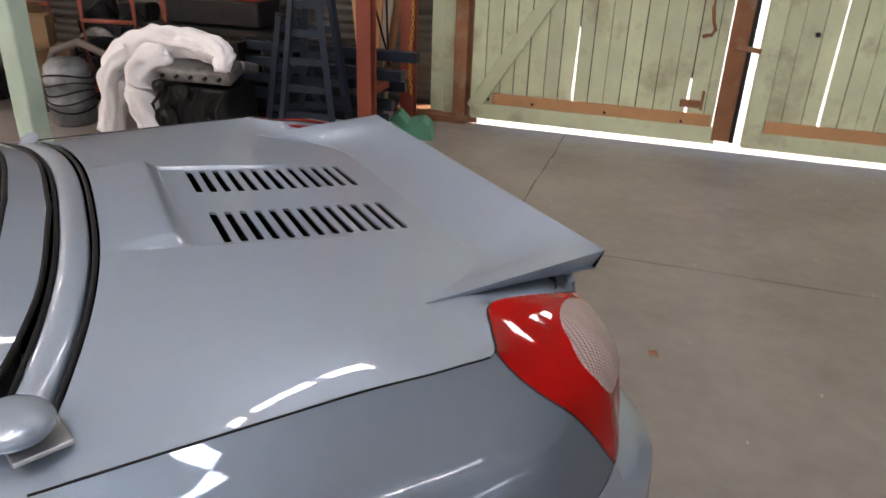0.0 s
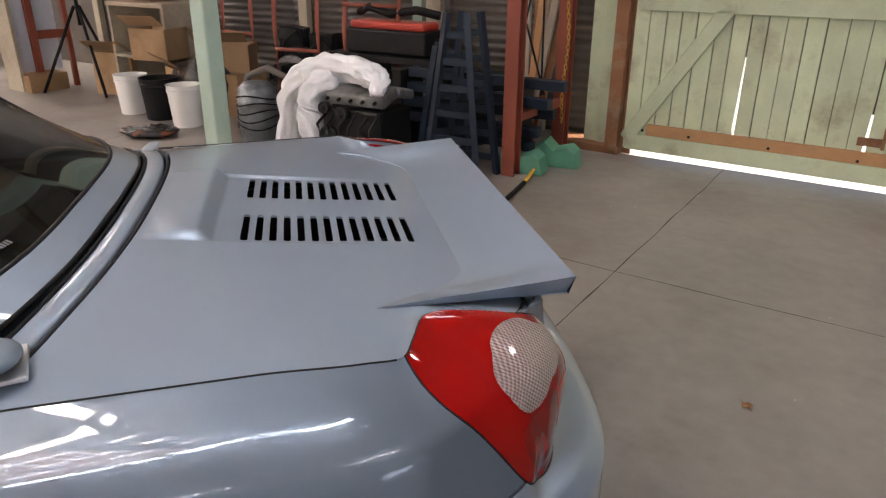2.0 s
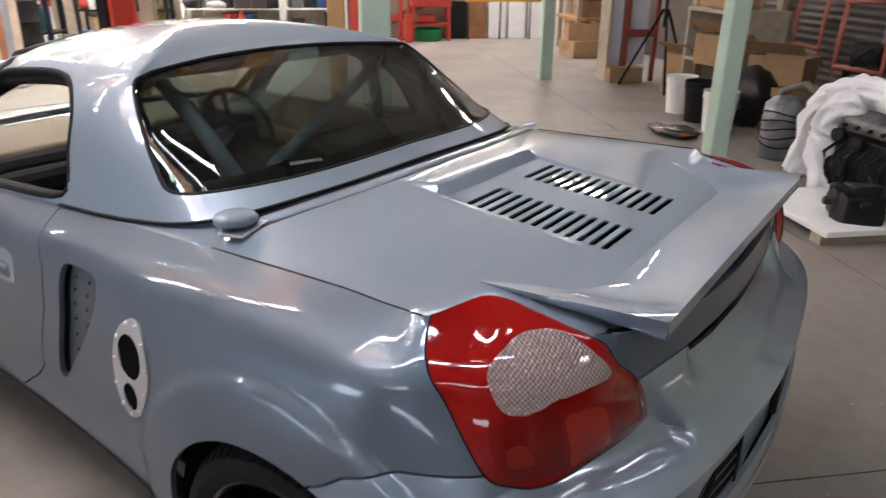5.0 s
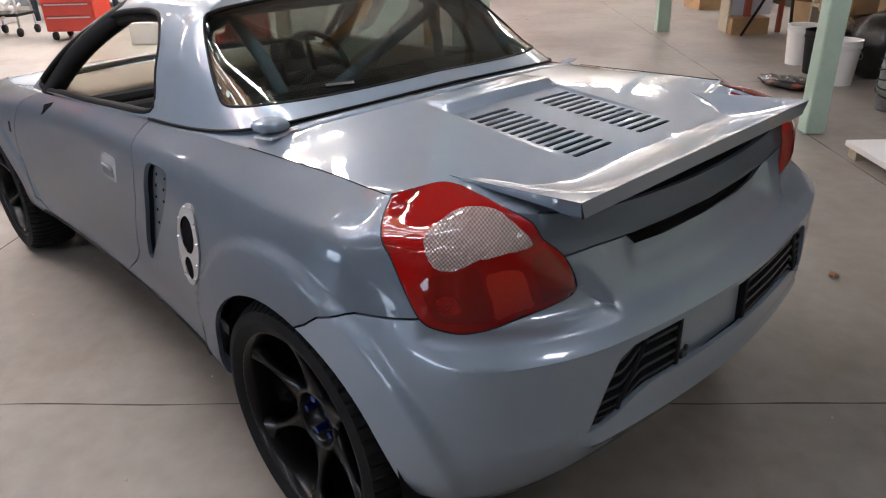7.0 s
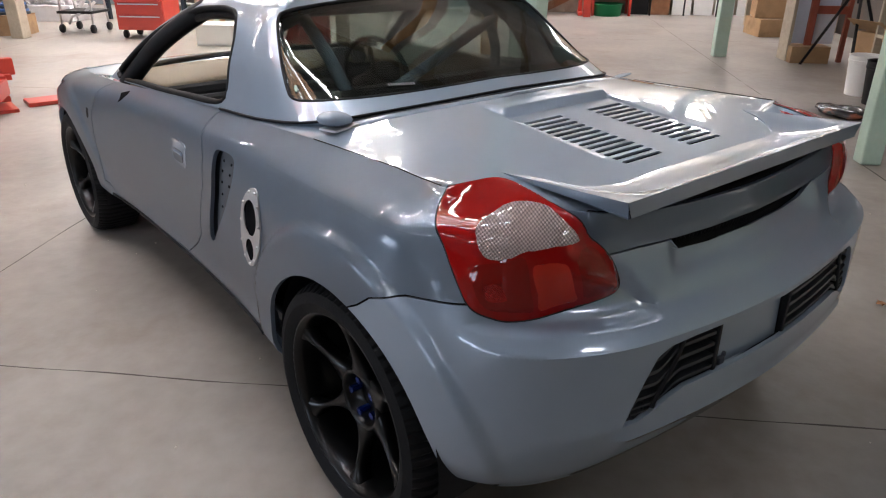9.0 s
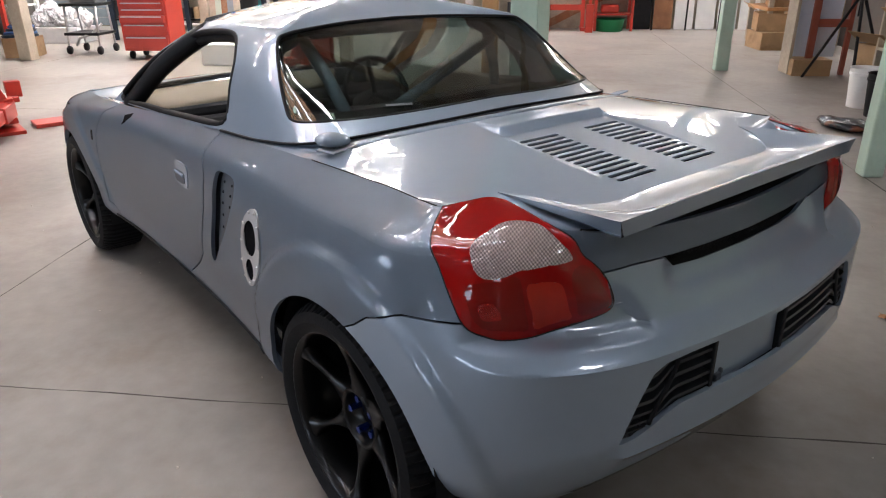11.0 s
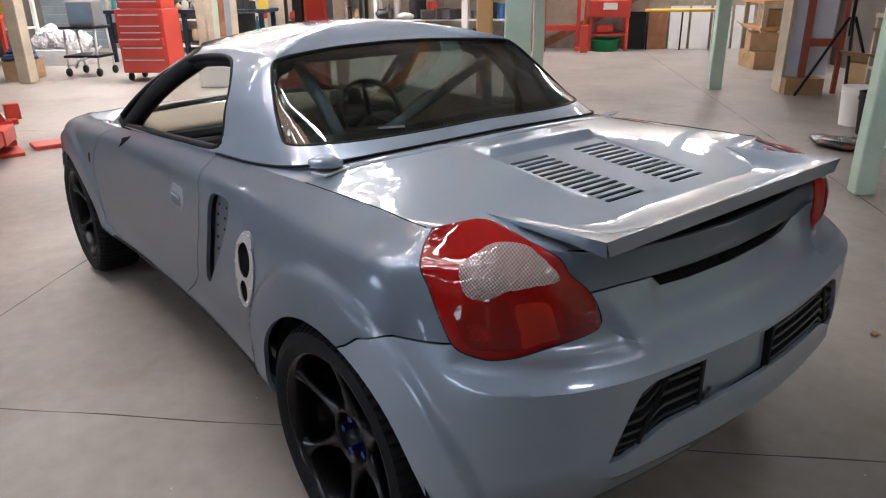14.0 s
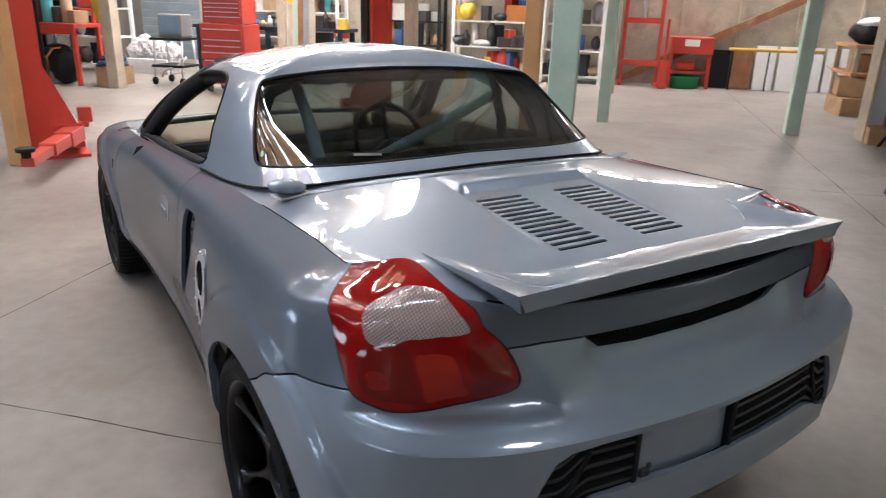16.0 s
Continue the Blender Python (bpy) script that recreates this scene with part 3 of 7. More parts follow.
# dark shell inside the gaps
def inner_shell():
    verts, faces = [], []
    nu, nv = 121, 29
    for s in (1, -1):
        k = len(verts)
        for i in range(nu):
            for j in range(nv):
                q, v = 15 * i / (nu - 1), 7 * j / (nv - 1)
                p = flank(q, v, -0.03)
                verts.append((p[0] * s, p[1], p[2]))
        for i in range(nu - 1):
            for j in range(nv - 1):
                q, v = 15 * (i + .5) / (nu - 1), 7 * (j + .5) / (nv - 1)
                if any(inside(h, np.array([(q, v)]))[0] for h in (WIDE_REAR, WIDE_FRONT)):
                    continue
                fc = (k + i * nv + j, k + (i + 1) * nv + j, k + (i + 1) * nv + j + 1, k + i * nv + j + 1)
                faces.append(fc if s == 1 else fc[::-1])
    return sheet("inner_body", verts, faces, BLACK, CAR)


inner_shell()

# ---- engine lid ----
TOP_EDGE = np.array([flank(q, 7.0) for q in np.linspace(8.9, 15.0, 200)])


EDGE_Y, EDGE_X, EDGE_Z = TOP_EDGE[::-1, 1], -TOP_EDGE[::-1, 0], TOP_EDGE[::-1, 2]


def lid_edge(y):
    """Half width and height of the flank's top edge at y."""
    return float(np.interp(y, EDGE_Y, EDGE_X)), float(np.interp(y, EDGE_Y, EDGE_Z))


def lid_front(x):
    return 0.238 + 0.10 * (abs(x) / 0.64) ** 2.6


def lid_z(x, y):
    w, ze = lid_edge(min(max(y, -0.50), 0.36))
    u = min(abs(x) / w, 1.0)
    mid = knots((0.872, 0.886, 0.899, 0.912, 0.926, 0.940, 0.953), (y + 0.5) / 0.13)
    back = soft_step(0.22, -0.20, y)
    ze -= 0.019 * soft_step(-0.25, -0.31, y)
    z = mid + (ze - mid) * u ** 2.6 * (1 - back) + (-0.007 * u * u + (ze - mid + 0.007) * u ** 12) * back
    # ramp that ends in a crisp drop before the louvres
    line = lambda a, b, t: min(max((t - a) / (b - a), 0.0), 1.0)
    side = 1 - line(0.212, 0.226, abs(x - 0.01))
    z += 0.014 * side * line(0.096, 0.122, y) * (1 - soft_step(0.126, 0.235, y))
    side = 1 - line(0.212, 0.224, abs(x - 0.005))
    z -= 0.006 * side * soft_step(-0.33, 0.03, y) * (1 - line(0.096, 0.122, y))
    return z


SLOTS = [[(0.0045 + sx * 0.1305 + a, b) for a, b in rounded(0, 0.040 - 0.0273 * k, 0.146, 0.0140, 0.0060, 3)] for sx in (-1, 1) for k in range(13)]


def engine_lid():
    field = []
    for y in [*np.arange(-0.46, 0.085, 0.0085), *np.arange(0.088, 0.13, 0.004), *np.arange(0.134, 0.36, 0.0085)]:
        w = lid_edge(y)[0] - 0.004
        for x in sorted([*np.linspace(-w, w, 130), *[c + d_ for c in (-0.217, 0.222) for d_ in (-0.009, -0.005, 0.0, 0.005, 0.009)]]):
            if y < lid_front(x) - 0.012:
                field.append((x, y))
    border = [(-lid_edge(y)[0] + 0.004, y) for y in np.linspace(-0.44, lid_front(0.6) - 0.02, 160)]
    border += [(x, lid_front(x) - 0.010) for x in np.linspace(-0.615, 0.615, 70)]
    border += [(-x, y) for x, y in border[159::-1]]
    v, f = cut_sheet(field, [border] + SLOTS, SLOTS)
    keep = inside(border, v[f].mean(1))
    f = f[keep]
    verts = [(x, y, lid_z(x, y)) for x, y in v]
    n = len(verts)
    used = {}
    for t in f:
        for a, b in ((t[0], t[1]), (t[1], t[2]), (t[2], t[0])):
            used[(int(a), int(b))] = 1
    rim = [(a, b) for a, b in used if (b, a) not in used]
    verts += [(x, y, z - 0.005) for x, y, z in verts]
    faces = [tuple(int(i) for i in t) for t in f] + [(b, a, n + a, n + b) for a, b in rim]
    return crisp(sheet("engine_lid", verts, faces, PAINT, CAR, "slate grey engine lid with two banks of louvre slots"))


lid = engine_lid()
for s in (1, -1):
    bm = bmesh.new()
    tube(bm, [(s * (lid_edge(y)[0] - 0.001), y, lid_edge(y)[1] + 0.0004) for y in np.linspace(-0.19, 0.335, 40)], 0.0017, 6)
    part("lid_seam", bm, BLACK, CAR, "dark seam along the engine lid", True)
part("engine_bay", boxes(((1.15, 0.60, 0.02), (0, -0.08, 0.60)), ((1.15, 0.02, 0.3), (0, 0.22, 0.73)), ((1.0, 0.02, 0.24), (0, -0.38, 0.72))), BLACK, CAR)


# ---- rear wing on the lid ----
def wing():
    verts, faces = [], []
    nx, ny = 81, 14
    def top(x, t):
        a = abs(x - 0.008) / 0.50
        yf = -0.360 + 0.184 * max(0.0, (a - 0.62) / 0.38) ** 2.2
        y = yf + (-0.522 - yf) * t
        zf = lid_z(x, max(yf, -0.45)) + 0.0008
        zf += (0.901 - zf) * soft_step(0.80, 1.0, a)
        return (x, y, zf + (0.928 - zf) * t ** (1.9 - 0.9 * soft_step(0.8, 1.0, a)))
    for i in range(nx):
        for j in range(ny):
            verts.append(top(-0.492 + i / (nx - 1), j / (ny - 1)))
    n = len(verts)
    for i in range(nx):
        for j in range(ny):
            x, y, z = verts[i * ny + j]
            t = j / (ny - 1)
            inward = 0.022 * t * ((x < -0.4915) - (x > 0.5075))
            verts.append((x + inward, y + 0.006 * t, z - 0.004 - 0.034 * t))
    faces = grid_faces(nx, ny, True) + [tuple(n + k for k in q) for q in grid_faces(nx, ny)]
    ring = [i * ny for i in range(nx)] + [(nx - 1) * ny + j for j in range(1, ny)] + [i * ny + ny - 1 for i in range(nx - 2, -1, -1)] + [j for j in range(ny - 2, 0, -1)]
    faces += [(a, b, n + b, n + a) for a, b in zip(ring, ring[1:] + ring[:1])]
    ob = sheet("rear_wing", verts, faces, PAINT, CAR, "sharp-edged slate grey ducktail wing")
    ob.data.set_sharp_from_angle(angle=radians(24))
    return ob


wing()

# ---- pieces that follow the flank ----
def patch(name, loop, off, mat_, parent, s=1, step_q=0.04, step_v=0.06, bulge=0.0, thick=0.012, label=""):
    """A piece of the flank inside a loop, raised by off and a bulge in its middle, with turned-in edges."""
    lp = np.array(clip_loop(loop))
    lo, hi = lp.min(0), lp.max(0)
    field = np.array([(a, b) for a in np.arange(lo[0], hi[0], step_q) for b in np.arange(lo[1], hi[1], step_v)])
    field = field[inside(lp, field)]
    v, f = cut_sheet([tuple(p) for p in field], [lp.tolist()], [])
    f = f[inside(lp, v[f].mean(1))]
    mid, ext = (lo + hi) / 2, (hi - lo) / 2
    edge = np.array([flank(*p) for p in lp])
    verts = []
    for p in v:
        w = flank(*p)
        near = np.sqrt(((edge - w) ** 2).sum(1)).min()
        verts.append(flank(p[0], p[1], bulge(p) if callable(bulge) else off + bulge * (1 - math.exp(-(near / 0.024)))))
    n = len(verts)
    count = {}
    for t in f:
        for a, b in ((t[0], t[1]), (t[1], t[2]), (t[2], t[0])):
            count[(int(a), int(b))] = 1
    rim = [(a, b) for a, b in count if (b, a) not in count]
    verts += [flank(p[0], p[1], off - thick) for p in v]
    verts = [(p[0] * s, p[1], p[2]) for p in verts]
    faces = [tuple(int(i) for i in t) for t in f] + [(b, a, n + a, n + b) for a, b in rim]
    if s == -1:
        faces = [t[::-1] for t in faces]
    return crisp(sheet(name, verts, faces, mat_, parent, label))


# ---- hardtop ----
BASE_C = ((-.715, 2.02, .815), (-.715, 1.45, .848), (-.697, .90, .880), (-.672, .612, .893), (-.602, .42, .914), (-.35, .325, .938), (0, .300, .950))
EDGE_C = ((-.485, 1.44, 1.163), (-.508, 1.22, 1.180), (-.515, 1.0, 1.181), (-.495, .815, 1.176), (-.40, .855, 1.184), (-.20, .915, 1.194), (0, .935, 1.197))
SPINE_C = ((0, 1.54, 1.222), (0, 1.36, 1.242), (0, 1.24, 1.248), (0, 1.20, 1.249), (0, 1.19, 1.249), (0, 1.18, 1.249), (0, 1.17, 1.249))


def cab_raw(p, w):
    c = lambda k: np.array([knots([r[i] for r in k], p) for i in range(3)])
    c_ = lambda u: np.array([knots([r[i] for r in EDGE_C], u) for i in range(3)])
    a, e, t = c(BASE_C), c(EDGE_C), c(SPINE_C)
    m = (a + e) / 2
    outward = np.array([a[0] - 0, min(a[1] - 0.9, 0), 0])
    outward = outward / max(np.linalg.norm(outward), 1e-6)
    flat = soft_step(2.6, 4.2, p)
    m = m + outward * (0.022 - 0.012 * flat) + np.array((0, 0, 0.020 - 0.012 * flat))
    f = max(0.0, (w - 2) / 2)
    if f > 0:
        q = e + (t - e) * f
        q[2] = e[2] + (t[2] - e[2]) * (1 - (1 - f) ** 2.2)
        soft = sum(c_(min(max(p + k, 0.0), 6.0)) for k in (-1.2, -0.6, 0.0, 0.6, 1.2)) / 5
        q += (soft - e) * min(1.0, f * 2.5) * (1 - f)
        return q
    r = e + (t - e) * 0.4 + np.array((0, 0, 0.3 * (t[2] - e[2])))
    return np.array([knots([k[i] for k in (a, m, e, r, t)], w) for i in range(3)])


P_N, W_N = 121, 61
CABT = np.array([[cab_raw(6 * i / (P_N - 1), 4 * j / (W_N - 1)) for j in range(W_N)] for i in range(P_N)])


def cab(p, w, off=0.0):
    a, b = min(max(p / 6, 0), 1) * (P_N - 1), min(max(w / 4, 0), 1) * (W_N - 1)
    i, j = min(int(a), P_N - 2), min(int(b), W_N - 2)
    f, g = a - i, b - j
    p00, p10, p01, p11 = CABT[i, j], CABT[i + 1, j], CABT[i, j + 1], CABT[i + 1, j + 1]
    q = (p00 * (1 - f) + p10 * f) * (1 - g) + (p01 * (1 - f) + p11 * f) * g
    if off:
        n = np.cross((p10 - p00) + (p11 - p01), (p01 - p00) + (p11 - p10))
        q = q + n / max(np.linalg.norm(n), 1e-9) * off
    return q


SIDE_HOLE = smooth_loop([(0.08, 0.12), (0.06, 0.8), (0.12, 1.35), (0.45, 1.66), (1.0, 1.74), (1.6, 1.78), (1.95, 1.66), (2.13, 1.25), (2.15, 0.7), (2.07, 0.13), (1.4, 0.06), (0.7, 0.06)], 5)
LEFT_HALF = [(6.0, 0.20), (5.4, 0.20), (4.8, 0.22), (4.2, 0.28), (3.75, 0.32), (3.57, 0.38), (3.50, 0.50), (3.40, 0.80), (3.26, 1.27), (3.13, 1.68), (3.13, 1.80), (3.22, 1.86), (3.6, 1.87), (4.4, 1.86), (5.2, 1.85), (6.0, 1.85)]
REAR_LEFT = smooth_loop(LEFT_HALF + [(12 - a, b) for a, b in LEFT_HALF[-2:0:-1]], 4)


def cab2(p, w, off=0.0):
    """The whole hardtop: p past 6 is the right half."""
    q = cab(p if p <= 6 else 12 - p, w, off)
    return q if p <= 6 else np.array((-q[0], q[1], q[2]))


def cab_sheet(name, keep_loop, holes, mat_, off, thick, label, du=0.06, dv=0.05):
    lo, hi = (0.0, 0.0), (12.0, 4.0)
    if keep_loop is not None:
        lp = np.array(keep_loop)
        lo, hi = lp.min(0), lp.max(0)
    field = np.array([(a, b) for a in np.arange(lo[0], hi[0] + du / 2, du) for b in np.arange(lo[1], hi[1] + dv / 2, dv)])
    loops = list(holes)
    if keep_loop is not None:
        field = field[inside(keep_loop, field)]
        loops.append(keep_loop)
    v, f = cut_sheet([tuple(p) for p in field], loops, holes)
    if keep_loop is not None:
        f = f[inside(keep_loop, v[f].mean(1))]
    count = {}
    for t in f:
        for a, b in ((t[0], t[1]), (t[1], t[2]), (t[2], t[0])):
            count[(int(a), int(b))] = 1
    rim = [(a, b) for a, b in count if (b, a) not in count]
    n = len(v)
    verts = [cab2(*p, off) for p in v] + [cab2(*p, off - thick) for p in v]
    faces = [tuple(int(i) for i in t) for t in f] + [(b, a, n + a, n + b) for a, b in rim] + [tuple(n + int(i) for i in t[::-1]) for t in f]
    return crisp(sheet(name, verts, faces, mat_, CAR, label))


SIDE_RIGHT = [(12 - a, b) for a, b in SIDE_HOLE[::-1]]
GLASS_TINT = glass("tinted_glass", (0.46, 0.51, 0.49))
hardtop = cab_sheet("hardtop", None, [SIDE_HOLE, SIDE_RIGHT, REAR_LEFT], PAINT, 0.0, 0.03, "slate grey removable hardtop")
rear_glass = cab_sheet("rear_window", REAR_LEFT, [], GLASS_TINT, -0.004, 0.004, "tinted rear window glass")


# ---- wheel arch liners ----
for s in (1, -1):
    for wy, wz, r in ((0.0, 0.325, 0.352), (2.45, 0.30, 0.337)):
        verts = []
        for k in range(33):
            a = radians(-14 + 208 * k / 32)
            for x in (-0.805, -0.70, -0.54):
                verts.append((x * s, wy - r * math.cos(a), wz + r * math.sin(a)))
        sheet("arch_liner", verts, grid_faces(33, 3, s == -1), BLACK, CAR, "black wheel arch liner")


# ---- wheels ----
LUG_BLUE = material("blue_anodised", (0.02, 0.06, 0.35), 0.25, 0.9, 0.05, 10)


def wheel(y, r, width, rim_r, x_face=-0.832):
    root = new("wheel")
    root.parent = CAR
    root.matrix_world = pose(CAR_X + x_face, y, r, 0, -90, 0)
    w = width
    bm = bmesh.new()
    lathe(bm, [(rim_r, -0.004), (rim_r + 0.012, 0.004), (r - 0.045, 0.010), (r - 0.02, 0.002), (r - 0.006, -0.018), (r, -0.04), (r, -w + 0.04), (r - 0.006, -w + 0.018), (r - 0.03, -w), (rim_r, -w)], 264)
    for i, v in enumerate(bm.verts):
        if (i // 264) in (4, 5, 6) and (i % 264) % 4 == 0:
            v.co.xy *= 1 - 0.008 / r
    crisp(part("tyre", bm, RUBBER, root, "black rubber tyre with notched tread shoulder", True), 24)
    bm = bmesh.new()
    lathe(bm, [(rim_r - 0.002, -w + 0.02), (rim_r - 0.018, -w * 0.5), (rim_r - 0.014, -0.03), (rim_r - 0.004, -0.006), (rim_r + 0.004, -0.002), (rim_r + 0.004, -0.012)], 64)
    rim = part("rim", bm, RIM, root, "gloss black alloy rim", True)
    bm = bmesh.new()
    lathe(bm, [(0.0, -0.085), (0.024, -0.085), (0.030, -0.092), (0.062, -0.095), (0.068, -0.060), (0.074, -0.052), (0.082, -0.056), (0.082, -0.10), (0, -0.10)], 36)
    part("hub", bm, RIM, root, "", True)
    for k in range(5):
        a = 2 * math.pi * k / 5 + 0.3
        bm = bmesh.new()
        rod(bm, (0.05 * math.cos(a), 0.05 * math.sin(a), -0.096), (0.05 * math.cos(a), 0.05 * math.sin(a), -0.062), 0.010, 6)
        part("lug_nut", bm, LUG_BLUE, root, "blue anodised lug nut")
    for k in range(6):
        a = 2 * math.pi * k / 6 + 0.04
        verts, faces = [], []
        for i in range(13):
            t = i / 12
            rad = 0.074 + (rim_r - 0.087) * t
            half = 0.0085 + 0.033 * max(0.0, 1 - t / 0.55) ** 1.9 + 0.022 * (max(0, t - 0.66) / 0.34) ** 1.9
            h = -0.064 + 0.036 * t ** 1.5
            for sgn, dz in ((-1, 0), (-0.55, 0.010), (0.55, 0.010), (1, 0), (1, -0.03), (-1, -0.03)):
                verts.append((rad * math.cos(a) - sgn * half * math.sin(a), rad * math.sin(a) + sgn * half * math.cos(a), h + dz))
        for i in range(12):
            for j in range(6):
                faces.append((i * 6 + j, (i + 1) * 6 + j, (i + 1) * 6 + (j + 1) % 6, i * 6 + (j + 1) % 6))
        sheet("spoke", verts, faces, RIM, root)
    bm = bmesh.new()
    lathe(bm, [(0.03, -0.10), (0.13, -0.10), (0.13, -0.115), (0.03, -0.115)], 40)
    part("brake_disc", bm, DARK_METAL, root, "", True)
    return root


for s in (1, -1):
    for y, r, w in ((0.0, 0.318, 0.215), (2.45, 0.30, 0.20)):
        wh = wheel(y, r, w, r - 0.074)
        if s == -1:
            wh.matrix_world = pose(CAR_X + 0.832, y, r, 0, 90, 0)
for x in (-0.55, 0.55):
    for y, z in ((0, 0.50), (2.45, 0.45)):
        part("wheel_well", boxes(((0.02, 0.74, 0.46), (x, y, z + 0.06))), BLACK, CAR)


# ---- tail lamps ----
def lamp_plastic(name, colour, rough, weave=0.0, trans=0.25):
    m = material(name, colour, rough, 0, 0.10, 10, coat=1.0)
    n, l = m.node_tree.nodes, m.node_tree.links
    b = n["Principled BSDF"]
    b.inputs["Transmission Weight"].default_value = trans
    b.inputs["Specular IOR Level"].default_value = 0.05
    b.inputs["Coat IOR"].default_value = 1.40
    if weave:
        co, mp, wa, wb, ad, bn = (n.new(k) for k in ("ShaderNodeTexCoord", "ShaderNodeMapping", "ShaderNodeTexWave", "ShaderNodeTexWave", "ShaderNodeMath", "ShaderNodeBump"))
        mp.inputs["Rotation"].default_value = (0.6, 0.4, 0.78)
        l.new(co.outputs["Object"], mp.inputs[0])
        wa.bands_direction, wb.bands_direction = "X", "Z"
        for w in (wa, wb):
            w.inputs["Scale"].default_value = weave
            l.new(mp.outputs[0], w.inputs[0])
        l.new(wa.outputs[1], ad.inputs[0])
        l.new(wb.outputs[1], ad.inputs[1])
        l.new(ad.outputs[0], bn.inputs["Height"])
        bn.inputs["Strength"].default_value, bn.inputs["Distance"].default_value = 0.7, 0.003
        # the prisms alternate dark and bright: groove shade is multiplied into the colour
        old, mr, mx = b.inputs["Base Color"].links[0].from_socket, n.new("ShaderNodeMapRange"), n.new("ShaderNodeMix")
        mx.data_type, mx.blend_type = "RGBA", "MULTIPLY"
        mx.inputs[0].default_value = 1.0
        mr.inputs[1].default_value, mr.inputs[2].default_value, mr.inputs[3].default_value, mr.inputs[4].default_value = 0.3, 1.7, 0.55, 1.0
        l.new(ad.outputs[0], mr.inputs[0])
        l.new(old, mx.inputs[6])
        l.new(mr.outputs[0], mx.inputs[7])
        l.new(mx.outputs[2], b.inputs["Base Color"])
        l.new(bn.outputs[0], b.inputs["Normal"])
    return m


LAMP_RED = lamp_plastic("red_lamp_lens", (0.31, 0.005, 0.004), 0.05, 0.0, 0.1)
LAMP_BRIGHT = lamp_plastic("bright_red_reflector", (0.52, 0.026, 0.012), 0.06, 0.0, 0.1)
LAMP_DEEP = lamp_plastic("deep_red_lens", (0.24, 0.006, 0.004), 0.05, 0.0, 0.1)
LAMP_MESH = lamp_plastic("ribbed_red_reflector", (0.62, 0.02, 0.015), 0.12, 90.0, 0.05)
LAMP_CLEAR = lamp_plastic("ribbed_clear_lens", (0.50, 0.38, 0.36), 0.10, 58.0, 0.05)
LENS_LOOP = smooth_loop([(11.72, 5.99), (11.77, 6.11), (12.01, 6.25), (12.35, 6.42), (12.77, 6.64), (12.97, 6.6), (13.14, 6.46), (13.28, 6.29), (13.24, 6.2), (12.99, 6.07), (12.61, 5.88), (12.25, 5.7), (11.99, 5.64), (11.86, 5.71), (11.78, 5.84)], 4)
BRAKE_LOOP = smooth_loop([(12.69, 5.7), (12.88, 5.82), (13.06, 5.87), (13.16, 5.78), (13.25, 5.4), (13.31, 5.12), (13.09, 5.02), (12.83, 4.90), (12.76, 5.3)], 4)
REFLEX_LOOP = smooth_loop([(11.95, 5.29), (12.14, 5.32), (12.29, 5.1), (12.04, 5.05)], 4)
LOW_LOOP = smooth_loop([(11.80, 5.50), (11.93, 5.58), (12.25, 5.66), (12.58, 5.78), (12.66, 5.3), (12.72, 4.88), (12.46, 4.80), (12.14, 4.84), (11.98, 4.99), (11.87, 5.22)], 4)
OUTER_LOOP = smooth_loop([(13.33, 6.12), (13.52, 6.17), (13.68, 5.73), (13.73, 5.42), (13.6, 5.24), (13.41, 5.18), (13.34, 5.54), (13.26, 5.9)], 4)


def shrink(loop, amount):
    """A loop drawn in towards its middle in measure of the flank."""
    a = np.array(loop)
    c = a.mean(0)
    return [tuple(p) for p in c + (a - c) * amount]


LAMP_EDGE = np.array([flank(*p) for p in clip_loop(LAMP_LOOP)])


def lamp_bulge(p):
    near = np.sqrt(((LAMP_EDGE - flank(*p)) ** 2).sum(1)).min()
    return 0.001 + 0.036 * (1 - math.exp(-near / 0.036)) * (0.15 + 0.85 * soft_step(11.1, 12.4, p[0]))


def lamp_inlay(name, loop, mat_, parent, s, rise=0.001, label=""):
    """A differently coloured field of the lens, lying on the lamp's bulge."""
    lp = np.array(clip_loop(loop))
    lo, hi = lp.min(0), lp.max(0)
    field = np.array([(a, b) for a in np.arange(lo[0], hi[0], 0.05) for b in np.arange(lo[1], hi[1], 0.08)])
    field = field[inside(lp, field)]
    v, f = cut_sheet([tuple(p) for p in field], [lp.tolist()], [])
    f = f[inside(lp, v[f].mean(1))]
    n = len(v)
    verts = [flank(p[0], p[1], lamp_bulge(p) + rise) for p in v] + [flank(p[0], p[1], lamp_bulge(p) - 0.003) for p in v]
    count = {}
    for t in f:
        for a, b in ((t[0], t[1]), (t[1], t[2]), (t[2], t[0])):
            count[(int(a), int(b))] = 1
    faces = [tuple(int(i) for i in t) for t in f] + [(b, a, n + a, n + b) for a, b in count if (b, a) not in count]
    if s == -1:
        faces = [t[::-1] for t in faces]
    return crisp(sheet(name, [(p[0] * s, p[1], p[2]) for p in verts], faces, mat_, parent, label))


